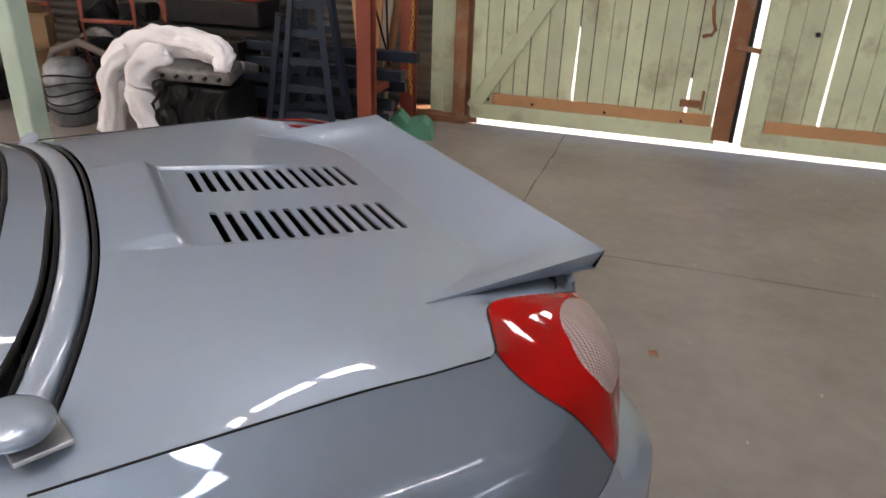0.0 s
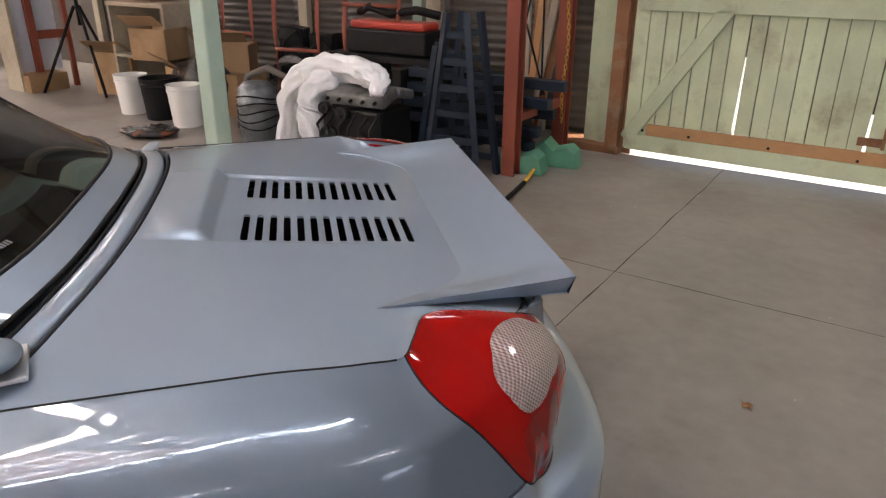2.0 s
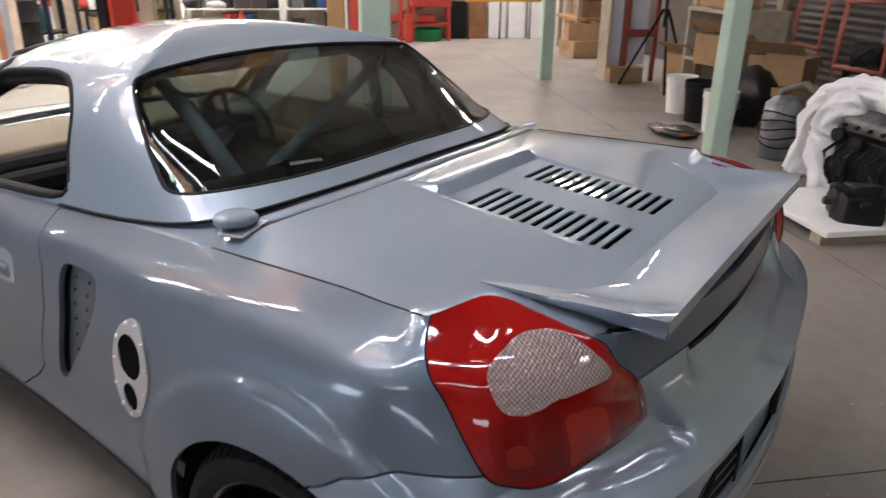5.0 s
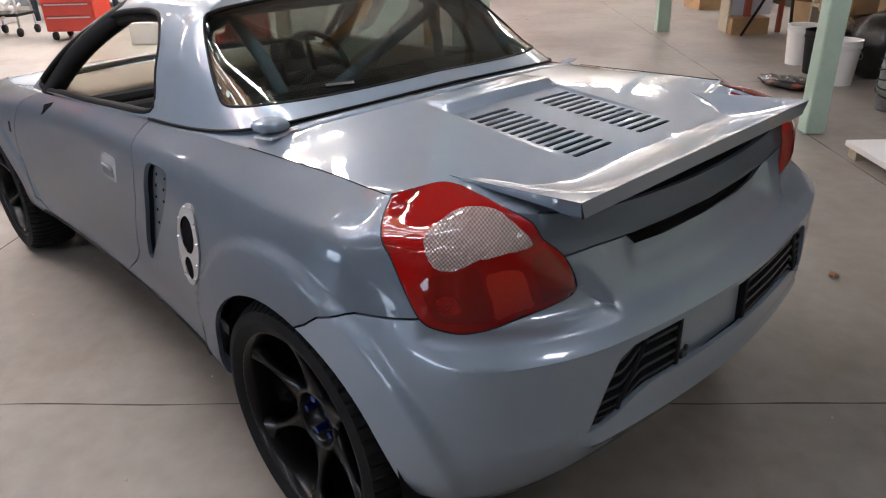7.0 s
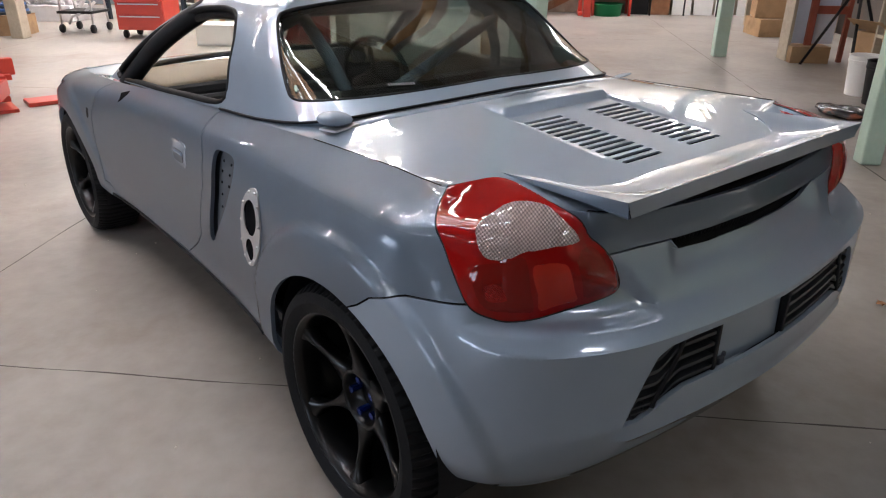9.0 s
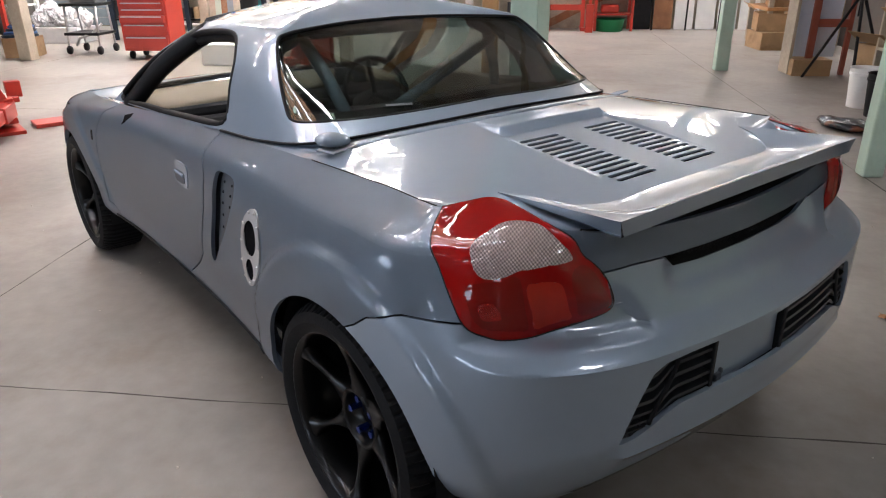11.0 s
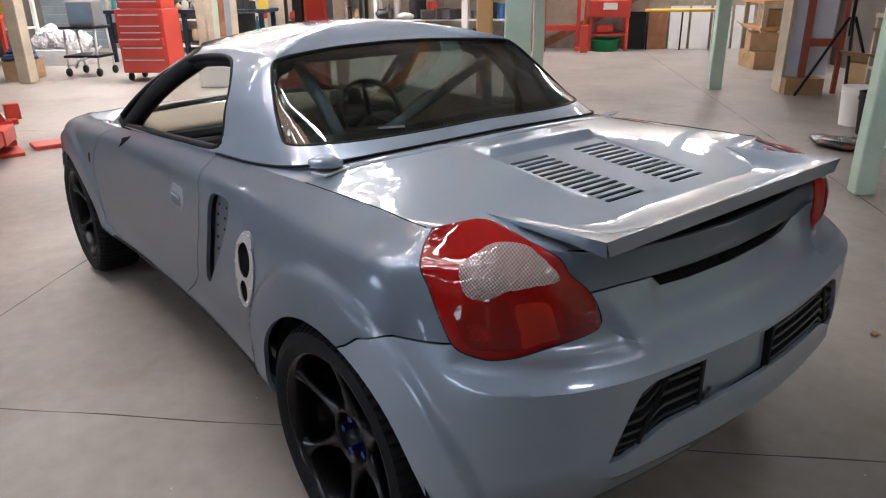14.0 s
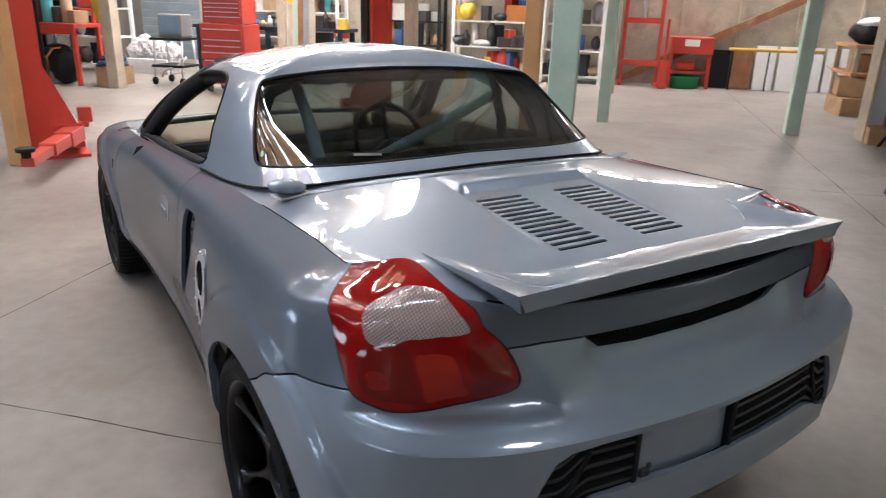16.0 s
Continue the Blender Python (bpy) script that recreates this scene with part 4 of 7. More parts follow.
for s in (1, -1):
    lamp = patch("tail_lamp", shrink(LAMP_LOOP, 0.992), 0.002, LAMP_RED, CAR, s, bulge=lamp_bulge, thick=0.02, label="glossy red tail lamp with a clear ribbed upper lens")
    lamp_inlay("clear_lens", LENS_LOOP, LAMP_CLEAR, lamp, s, 0.0015, "clear ribbed reversing lens")
    lamp_inlay("brake_lens", BRAKE_LOOP, LAMP_BRIGHT, lamp, s, 0.0008)
    lamp_inlay("lower_lens", LOW_LOOP, LAMP_DEEP, lamp, s, 0.0006)
    lamp_inlay("outer_lens", OUTER_LOOP, LAMP_DEEP, lamp, s, 0.0006)
    lamp_inlay("reflex_lens", REFLEX_LOOP, LAMP_MESH, lamp, s, 0.0012, "bright red ribbed reflector")
    bm = bmesh.new()
    tube(bm, [(p[0] * s, p[1], p[2]) for p in (flank(a, b, -0.001) for a, b in clip_loop(LAMP_LOOP))], 0.0022, 6, True)
    part("lamp_seal", bm, BLACK, lamp, "", True)

PLATE_GREY = material("dark_plate_recess", (0.06, 0.068, 0.08), 0.5)
GRILLE_EDGE = material("satin_black_slat", (0.022, 0.024, 0.026), 0.38, 0, 0.15, 20)
# ---- bumper grilles, plate panel, tail vent ----
def on_side(q, v, off, s):
    p = flank(q, v, off)
    return (p[0] * s, p[1], p[2])


for s in (1, -1):
    field = GRILLE if s == 1 else GRILLE_WIDE
    last = field[6][0]
    patch("grille_backing", field, -0.045, BLACK, bumper, s, thick=0.004)
    for k in range(7):
        v0 = 2.62 + 0.175 * k
        line = []
        for q in np.linspace(13.66, last, 60):
            v = v0 + 0.26 * soft_step(13.98, 14.2, q)
            if inside(field, np.array([(q, v)]))[0] and inside(field, np.array([(q, v + 0.05)]))[0]:
                line.append((q, v))
        if len(line) < 4:
            continue
        verts = []
        for q, v in line:
            for dv, off in ((0.030, -0.010), (0.034, -0.034), (-0.020, -0.034), (-0.020, -0.010)):
                verts.append(on_side(q, v + dv, off, s))
        faces = [(i * 4 + j, (i + 1) * 4 + j, (i + 1) * 4 + (j + 1) % 4, i * 4 + (j + 1) % 4) for i in range(len(line) - 1) for j in range(4)]
        faces += [(0, 1, 2, 3), tuple(4 * (len(line) - 1) + j for j in (3, 2, 1, 0))]
        if s == -1:
            faces = [t[::-1] for t in faces]
        sheet("grille_slat", verts, faces, GRILLE_EDGE, bumper, "", False)
    bm = bmesh.new()
    tube(bm, [on_side(13.99 + 0.19 * soft_step(0.0, 1.0, k / 10), 2.86 + k * 0.105, -0.010, s) for k in range(11)], 0.006, 8)
    part("grille_rib", bm, BLACK, bumper, "", True)
    part("grille_end", boxes(((0.014, 0.04, 0.13), on_side(last - 0.02, 3.55, -0.026, s))), BLACK, bumper, bevel=0.003)
    p = flank(13.86, 2.92, -0.012)
    bm = bmesh.new()
    lathe(bm, [(0.0, -0.02), (0.017, -0.02), (0.020, 0.0), (0.024, 0.0), (0.024, -0.02)], 20, Matrix.Translation((p[0] * s, p[1], p[2])) @ Matrix.Rotation(radians(90), 4, "X"))
    part("tow_eye_cover", bm, BLACK, bumper, "round black tow eye cover", True)
    patch("vent_backing", MESH_HOLE, -0.03, BLACK, bumper, s, thick=0.004)
patch("plate_panel", PLATE_HOLE, -0.022, PAINT, bumper, 1, thick=0.004, label="slate grey recessed panel between the grilles")
patch("plate_panel_end", [(14.935, 3.97), (14.935, 3.1), (15.0, 3.1), (15.0, 3.97)], -0.022, PAINT, bumper, -1, thick=0.004)
part("plate_shelf", boxes(((0.262, 0.03, 0.008), (-0.101, -0.598, 0.500), (8, 0, 2))), PAINT, bumper, bevel=0.003)
for x in (-0.205, -0.025):
    part("plate_clip", boxes(((0.022, 0.022, 0.020), (x, -0.604, 0.514)), ((0.010, 0.012, 0.012), (x + 0.012, -0.608, 0.526))), PLATE_GREY, bumper, bevel=0.003)
for k in range(8):
    part("plate_slot", boxes(((0.017, 0.006, 0.008 + 0.006 * (k % 3 == 0)), (-0.212 + 0.026 * k, -0.594, 0.612))), BLACK, bumper)
bm = bmesh.new()
for k in range(-24, 25):
    for slope in (1, -1):
        x0 = k * 0.0125
        a = [(x0 + slope * t * 0.02, 0.768 + t * 0.034) for t in (0, 0.5, 1)]
        if max(abs(x) for x, _ in a) > 0.272:
            continue
        tube(bm, [(x, -0.503 + 0.035 * (x / 0.28) ** 2 + 0.0, z) for x, z in a], 0.0022, 4)
tagged(part("vent_mesh", bm, BLACK, bumper, "black diamond mesh in the tail vent"), kind="stuff")

# ---- fuel filler plate, side intake, handle, small holes (left side as seen; right side mirrored) ----
RIVET = material("bright_rivet", (0.75, 0.75, 0.75), 0.3, 1.0, 0.05, 10)
# near-black colour puts the shade of deep holes onto flat caps
HOLE_SHADE = material("hole_shade", (0.003, 0.003, 0.004), 0.8)
HOLE_SHADE.node_tree.nodes["Principled BSDF"].inputs["Specular IOR Level"].default_value = 0.05
PLATE_ALLOY = material("satin_alloy_plate", (0.60, 0.60, 0.60), 0.42, 0.85, 0.06, 15)


def plate_point(a, b):
    """A point of the filler plate: a across, b along its long axis, as (y, z)."""
    return 0.438 + a * 0.955 - b * 0.20, 0.652 + b * 0.98 + a * 0.12


PLATE_LOOP = [(0.072 * math.cos(t) * (1 - 0.10 * math.sin(t) ** 2), 0.118 * math.sin(t)) for t in np.linspace(0, 2 * math.pi, 48, endpoint=False)]
PLATE_HOLES = [[(0.004 + 0.046 * math.cos(t), 0.030 + 0.052 * math.sin(t)) for t in np.linspace(0, 2 * math.pi, 28, endpoint=False)],
               [(-0.004 + 0.030 * math.cos(t), -0.066 + 0.033 * math.sin(t)) for t in np.linspace(0, 2 * math.pi, 24, endpoint=False)]]
v, f = cut_sheet([], [PLATE_LOOP] + PLATE_HOLES, PLATE_HOLES)
f = f[inside(PLATE_LOOP, v[f].mean(1))]
place = [flank_at(1, *plate_point(*p)) for p in v]
n = len(v)
count = {}
for t in f:
    for a, b in ((t[0], t[1]), (t[1], t[2]), (t[2], t[0])):
        count[(int(a), int(b))] = 1
filler = sheet("filler_plate", [flank(*q, 0.0045) for q in place] + [flank(*q, -0.004) for q in place],
               [tuple(int(i) for i in t[::-1]) for t in f] + [(a, b, n + b, n + a) for a, b in count if (b, a) not in count], PLATE_ALLOY, CAR, "satin alloy fuel filler plate with two round holes", False)
for hole in PLATE_HOLES:
    pts = [flank_at(1, *plate_point(*p)) for p in hole]
    verts = [flank(*q, 0.003) for q in pts] + [flank(*q, 0.0012) for q in pts]
    k = len(pts)
    mid = np.mean(verts[k:], 0)
    sheet("filler_opening", verts + [mid], [(i, (i + 1) % k, k + (i + 1) % k, k + i) for i in range(k)] + [(k + i, k + (i + 1) % k, 2 * k) for i in range(k)], HOLE_SHADE, filler, "filler opening, its dark depth painted on a flat cap", False)
for t in np.linspace(0, 2 * math.pi, 11, endpoint=False):
    q = flank_at(1, *plate_point(0.064 * math.cos(t), 0.109 * math.sin(t)))
    p = flank(*q, 0.005)
    bm = bmesh.new()
    bmesh.ops.create_uvsphere(bm, u_segments=8, v_segments=5, radius=0.0042, matrix=Matrix.Translation(p))
    part("rivet", bm, RIVET, filler, "", True)
INTAKE_GREY = material("dark_grey_panel", (0.10, 0.11, 0.125), 0.5, 0, 0.1, 8)
for s in (1, -1):
    intake = patch("side_intake", shrink(INTAKE, 1.04), -0.026, INTAKE_GREY, CAR, s, thick=0.004, label="dark dimpled side intake panel")
    for k in range(6):
        for q0 in (7.98, 8.12):
            q, v = q0 - 0.02 * k, 5.25 - 0.36 * k
            if inside(INTAKE, np.array([(q, v)]))[0]:
                p = flank(q, v, -0.027)
                bm = bmesh.new()
                bmesh.ops.create_uvsphere(bm, u_segments=8, v_segments=5, radius=0.005, matrix=Matrix.Translation((p[0] * s, p[1], p[2])))
                part("dimple", bm, BLACK, intake, "", True)
    # door handle: raised frame, slot whose shade is a grey patch, pull
    frame_loop = [flank_at(1, 1.025 + 0.062 * a, 0.722 + 0.040 * b) for a, b in rounded(0, 0, 2, 2, 0.5, 4)]
    slot_loop = [flank_at(1, 1.030 + 0.044 * a, 0.714 + 0.020 * b) for a, b in rounded(0, 0, 2, 2, 0.5, 4)]
    handle = patch("door_handle", frame_loop, 0.002, PAINT, CAR, s, bulge=0.0015, label="body-coloured door handle")
    patch("handle_slot_shade", slot_loop, 0.0042, INTAKE_GREY, handle, s, thick=0.004)
    bm = bmesh.new()
    pts = [flank(*flank_at(1, 0.990 + 0.08 * t, 0.724), 0.004) for t in np.linspace(0, 1, 8)]
    tube(bm, [(p[0] * s, p[1], p[2]) for p in pts], 0.006, 8)
    part("pull", bm, PAINT, handle, "", True)
    # black caps on the paint stand in for the depth of two holes
    patch("side_marker", [flank_at(1, 2.085 + 0.012 * a, 0.665 + 0.022 * b) for a, b in rounded(0, 0, 2, 2, 0.6, 4)], 0.001, BLACK, CAR, s, thick=0.006, label="side marker hole, its depth painted as a black cap")
    patch("mirror_hole", [flank_at(1, y, z) for y, z in ((1.72, 0.802), (1.655, 0.818), (1.645, 0.806), (1.68, 0.782), (1.715, 0.768))], 0.001, HOLE_SHADE, CAR, s, thick=0.006, label="hole of the missing door mirror, its depth painted as a black cap")
    bm = bmesh.new()
    tube(bm, [(p[0] * s, p[1], p[2]) for p in (flank(q, 1.05, 0.002) for q in np.linspace(5.3, 8.6, 30))], 0.006, 6)
    part("sill_trim", bm, BLACK, CAR, "", True)

# ---- body strip, gasket and hinge boxes between lid and hardtop ----
verts, faces = [], []
xs = np.linspace(-0.60, 0.60, 61)
prof = ((0.006, -0.022), (0.007, -0.005), (0.012, -0.001), (0.03, 0.0), (0.044, -0.001), (0.049, -0.006), (0.050, -0.022))
for x in xs:
    zb = lid_z(x, lid_front(x) - 0.02)
    verts += [(x, lid_front(x) + dy, zb + dz) for dy, dz in prof]
sheet("body_strip", verts, grid_faces(len(xs), len(prof)), PAINT, CAR)
for off, r, nm in ((0.0, 0.0042, "lid_gasket"), (0.056, 0.004, "hardtop_gasket")):
    bm = bmesh.new()
    tube(bm, [(x, lid_front(x) + off - 0.002, lid_z(x, lid_front(x) - 0.02) - 0.006) for x in xs], r, 6)
    part(nm, bm, BLACK, CAR, "black rubber gasket", True)
for s in (1, -1):
    bm = bmesh.new()
    bmesh.ops.create_uvsphere(bm, u_segments=28, v_segments=16, radius=1, matrix=pose(s * 0.600, 0.342, 0.936 if s < 0 else 0.918, 0, -10 * s, -16 * s) @ Matrix.Diagonal((0.056, 0.040, 0.021, 1) if s < 0 else (0.04, 0.02, 0.004, 1)))
    for v in bm.verts:
        v.co.z = max(v.co.z, 0.922 if s < 0 else 0.915)
    hinge = part("hinge_cover", bm, PAINT, CAR, "rounded body-coloured hinge cover", True)
    if s < 0:
        part("hinge_plate", boxes(((0.100, 0.058, 0.007), (s * 0.592, 0.330, 0.917), (0, 0, -16 * s))), PLATE_ALLOY, hinge, "bare metal hinge plate", bevel=0.002)
# painted shoulders between flank and hardtop foot
for s in (1, -1):
    verts = []
    for q in np.linspace(7.6, 9.45, 24):
        p = flank(q, 7.0)
        verts += [(p[0] * s, p[1], p[2] - 0.001), ((p[0] + 0.04) * s, p[1], p[2] + 0.006), ((p[0] + 0.13) * s, p[1], p[2] + 0.012)]
    sheet("shoulder_panel", verts, grid_faces(24, 3, s == -1), PAINT, CAR)
# shelf that closes the body under the hardtop
part("rear_deck", boxes(((1.26, 0.50, 0.02), (0, 0.60, 0.885))), BLACK, CAR)

# ---- hardtop trim, windscreen ----
for k, s in ((SIDE_HOLE, 1), (SIDE_RIGHT, -1)):
    bm = bmesh.new()
    tube(bm, [tuple(cab2(a, b, -0.008)) for a, b in k], 0.011, 8, True)
    part("window_seal", bm, RUBBER, CAR, "black rubber window seal", True)
    bm = bmesh.new()
    tube(bm, [tuple(cab2(a, b, -0.034)) for a, b in k], 0.017, 8, True)
    part("inner_seal", bm, BLACK, CAR, "", True)
bm = bmesh.new()
tube(bm, [tuple(cab2(p, 0.0, 0.001)) for p in np.linspace(2.05, 9.95, 90)], 0.0045, 6)
part("foot_gasket", bm, BLACK, CAR, "", True)
bm = bmesh.new()
tube(bm, [tuple(cab2(a, b, -0.002)) for a, b in REAR_LEFT], 0.005, 6, True)
part("glass_seal", bm, BLACK, CAR, "black rear window seal", True)
# black printed band along the glass edge
band_out, band_in = np.array(REAR_LEFT), []
for a, b in REAR_LEFT:
    band_in.append((6 + (a - 6) * 0.915, 1.10 + (b - 1.10) * 0.83))
n = len(band_out)
FRIT = material("black_glass_band", (0.006, 0.006, 0.007), 0.1, coat=0.6)
sheet("glass_band", [cab2(a, b, -0.0085) for a, b in band_out] + [cab2(a, b, -0.0085) for a, b in band_in], [(i, (i + 1) % n, n + (i + 1) % n, n + i) for i in range(n)], FRIT, CAR, "black printed band of the rear glass")
for s in (1, -1):
    bm = bmesh.new()
    line = [cab(0.28, w, -0.028) for w in np.linspace(0, 1.9, 14)]
    tube(bm, [(s * p[0], p[1], p[2]) for p in line], 0.036, 10)
    part("windscreen_pillar", bm, BLACK, CAR, "black windscreen pillar", True)
bm = bmesh.new()
tube(bm, [(x, 1.42 + 0.10 * (1 - (x / 0.48) ** 2), 1.15 + 0.035 * (1 - (x / 0.48) ** 2)) for x in np.linspace(-0.48, 0.48, 15)], 0.028, 10)
part("windscreen_header", bm, BLACK, CAR, "", True)
verts = []
for i in range(21):
    u = -1 + i / 10
    for j in range(9):
        t = j / 8
        lo_, hi_ = np.array((0.68 * u, 2.0 + 0.16 * (1 - u * u), 0.83)), np.array((0.47 * u, 1.44 + 0.10 * (1 - u * u), 1.165 + 0.035 * (1 - u * u)))
        p = lo_ + (hi_ - lo_) * t + np.array((0, 0.02, 0.015)) * math.sin(math.pi * t)
        verts.append(p)
windscreen = sheet("windscreen", verts, grid_faces(21, 9), glass("clear_glass", (0.85, 0.90, 0.88)), CAR, "clear windscreen glass")
windscreen.visible_shadow = False
rear_glass.visible_shadow = False
# bonnet between the wings
edge_pts = [flank(q, 7.0) for q in np.linspace(0.6, 5.6, 40)]
verts = []
for p in edge_pts:
    for i in range(25):
        u = -1 + i / 12
        verts.append((abs(p[0]) * u, p[1] + 0.10 * (1 - u * u) * soft_step(2.9, 2.0, p[1]), p[2] - 0.058 * (1 - u ** 4) * soft_step(2.9, 2.1, p[1]) + 0.02 * (1 - u * u) * soft_step(2.1, 2.9, p[1]) - 0.004))
sheet("bonnet", verts, grid_faces(40, 25, False), PAINT, CAR, "slate grey bonnet")

# small printed line and round sticker on the rear glass
PRINT = material("white_print", (0.16, 0.16, 0.16), 0.5)
for k in range(11):
    a, b = 4.86 + 0.026 * k, 0.335 - 0.004 * k
    sheet("print_bar", [cab2(a + u * 0.018, b + v * 0.035, 0.0006) for u, v in ((0, 0), (1, 0), (1, 1), (0, 1))], [(0, 1, 2, 3)], PRINT, rear_glass, "", False)
ring = [(3.69 + 0.035 * math.cos(t), 0.50 + 0.05 * math.sin(t)) for t in np.linspace(0, 2 * math.pi, 20, endpoint=False)]
sheet("sticker", [cab2(a, b, 0.0008) for a, b in ring], [tuple(range(20))], material("pale_green_sticker", (0.35, 0.5, 0.42), 0.5), rear_glass, "small round pale green sticker", False)
# ---- cabin ----
part("underbody", boxes(((1.06, 3.0, 0.03), (0, 1.25, 0.215)), ((1.30, 1.55, 0.03), (0, 1.22, 0.235))), BLACK, CAR)
part("cabin_floor", boxes(((1.30, 1.75, 0.02), (0, 1.22, 0.24)), ((1.30, 0.02, 0.62), (0, 0.78, 0.55))), CABIN, CAR)
part("dashboard", boxes(((1.26, 0.26, 0.125), (0, 1.88, 0.730)), ((1.20, 0.16, 0.10), (0, 1.78, 0.70))), CABIN, CAR, "dark dashboard", bevel=0.03)
verts = []
for i in range(25):
    u = -1 + i / 12
    hood = 0.030 * math.exp(-((u * 0.62 - 0.33) / 0.15) ** 2)
    for y, z in ((1.775, 0.780), (1.77, 0.795), (1.775, 0.806), (1.79, 0.813), (1.83, 0.822), (1.92, 0.832), (2.02, 0.836), (2.10, 0.832)):
        verts.append((0.63 * u, y + 0.03 * (1 - u * u), z - 0.012 * u * u + hood * (y < 1.9)))
pad = sheet("dash_pad", verts, grid_faces(25, 8), TRIM_TAN, CAR, "tan padded dashboard top")
solid_ = pad.modifiers.new("thickness", "SOLIDIFY")
solid_.thickness = 0.012
bm = bmesh.new()
tube(bm, [(0.66 * u, 2.02 + 0.15 * (1 - u * u), 0.842) for u in np.linspace(-1, 1, 21)], 0.013, 8)
part("windscreen_base_trim", bm, BLACK, CAR, "", True)
for s in (1, -1):
    part("door_card", boxes(((0.05, 1.0, 0.36 + 0.06 * (s > 0)), (s * 0.672, 1.45, 0.65 + 0.02 * (s > 0))), ((0.07, 0.45, 0.06), (s * 0.65, 1.45, 0.70))), TRIM_TAN, CAR, "tan inner door trim", bevel=0.015)
    seat = new("seat")
    seat.parent = CAR
    seat.matrix_world = pose(CAR_X + s * 0.34, 1.12, 0.28)
    part("cushion", boxes(((0.46, 0.48, 0.14), (0, 0.08, 0.07))), CABIN, seat, bevel=0.04)
    part("backrest", boxes(((0.44, 0.12, 0.50), (0, -0.18, 0.36), (14, 0, 0))), CABIN, seat, bevel=0.04)
bm = bmesh.new()
wheel_m = pose(0.29, 1.47, 0.80, 66, 0, 0)
tube(bm, [wheel_m @ Vector((0.165 * math.cos(a), 0.165 * math.sin(a), 0)) for a in np.linspace(0, 2 * math.pi, 32, endpoint=False)], 0.013, 8, True)
for a in (90, 210, 330):
    rod(bm, wheel_m @ Vector((0, 0, -0.02)), wheel_m @ Vector((0.16 * math.cos(radians(a)), 0.16 * math.sin(radians(a)), 0)), 0.012, 8)
rod(bm, wheel_m @ Vector((0, 0, -0.03)), wheel_m @ Vector((0, 0, -0.18)), 0.035, 12)
part("steering_wheel", bm, BLACK, CAR, "black steering wheel", True)
for x in (0.30, 0.40):
    bm = bmesh.new()
    lathe(bm, [(0, 0), (0.036, 0), (0.040, 0.02), (0.034, 0.075), (0, 0.08)], 18, pose(x, 1.80, 0.80))
    part("gauge_pod", bm, BLACK, CAR, "black gauge pod on the dashboard", True)
for pts, r in (([(-0.34, 0.95, 1.12), (-0.375, 0.75, 1.03), (-0.42, 0.55, 0.93)], 0.021), ([(0.58, 0.95, 1.08), (0.60, 0.75, 1.0), (0.62, 0.58, 0.93)], 0.021),
               ([(-0.25, 0.70, 0.86), (0.14, 0.83, 0.965), (0.52, 0.95, 1.07)], 0.021),
               ([(-0.50, 0.96, 0.40), (-0.49, 0.96, 0.95), (-0.43, 0.96, 1.10), (-0.32, 0.96, 1.145), (0.40, 0.96, 1.145), (0.50, 0.96, 1.10), (0.55, 0.96, 0.95), (0.56, 0.96, 0.40)], 0.021)):
    bm = bmesh.new()
    tube(bm, pts, r, 10)
    part("roll_bar", bm, BAR, CAR, "blue-grey roll bar tube", True)


# ---- helpers for the shed's things ----
ROOF = 4.6


def shed_thing(name, s, d, label, category, turn=0.0, group="", z=0.0):
    return thing(name, at_shed(s, d, z, turn), label, category, group)


def wobble(bm, amount, scale, seed=0.0):
    """Uneven the surface of a soft or worn thing."""
    for v in bm.verts:
        p = v.co * scale + Vector((seed, seed * 1.7, seed * 0.3))
        v.co += Vector((noise.noise(p), noise.noise(p + Vector((7, 0, 0))), noise.noise(p + Vector((0, 9, 0))))) * amount
    return bm


# ---- floor joints ----
for k, (a, b) in enumerate((((-0.08, 4.25), (-0.08, -9.8)), ((-8.5, 2.1), (12.0, 2.1)), ((-8.5, -2.44), (12.0, -2.44)), ((4.45, 4.2), (4.45, -9.8)), ((8.9, 4.2), (8.9, -9.8)), ((-8.5, -7.0), (12.0, -7.0)))):
    bm = bmesh.new()
    n = 160
    left, right = [], []
    for i in range(n + 1):
        t = i / n
        s_, d_ = a[0] + (b[0] - a[0]) * t, a[1] + (b[1] - a[1]) * t
        o = 0.010 * noise.noise(Vector((t * 40, k * 5, 0)))
        ww = 0.0012 + 0.0042 * max(0.0, 0.4 + noise.noise(Vector((t * 60, 3 + k, 1))))
        if a[0] == b[0]:
            left.append(bm.verts.new((s_ + o - ww, -d_, 0.0015)))
            right.append(bm.verts.new((s_ + o + ww, -d_, 0.0015)))
        else:
            left.append(bm.verts.new((s_, -d_ + o - ww, 0.0015)))
            right.append(bm.verts.new((s_, -d_ + o + ww, 0.0015)))
    for i in range(n):
        bm.faces.new((left[i], left[i + 1], right[i + 1], right[i]))
    structure("floor_joint", bm, CRACK, "dirty joint in the concrete floor", "floor joint")

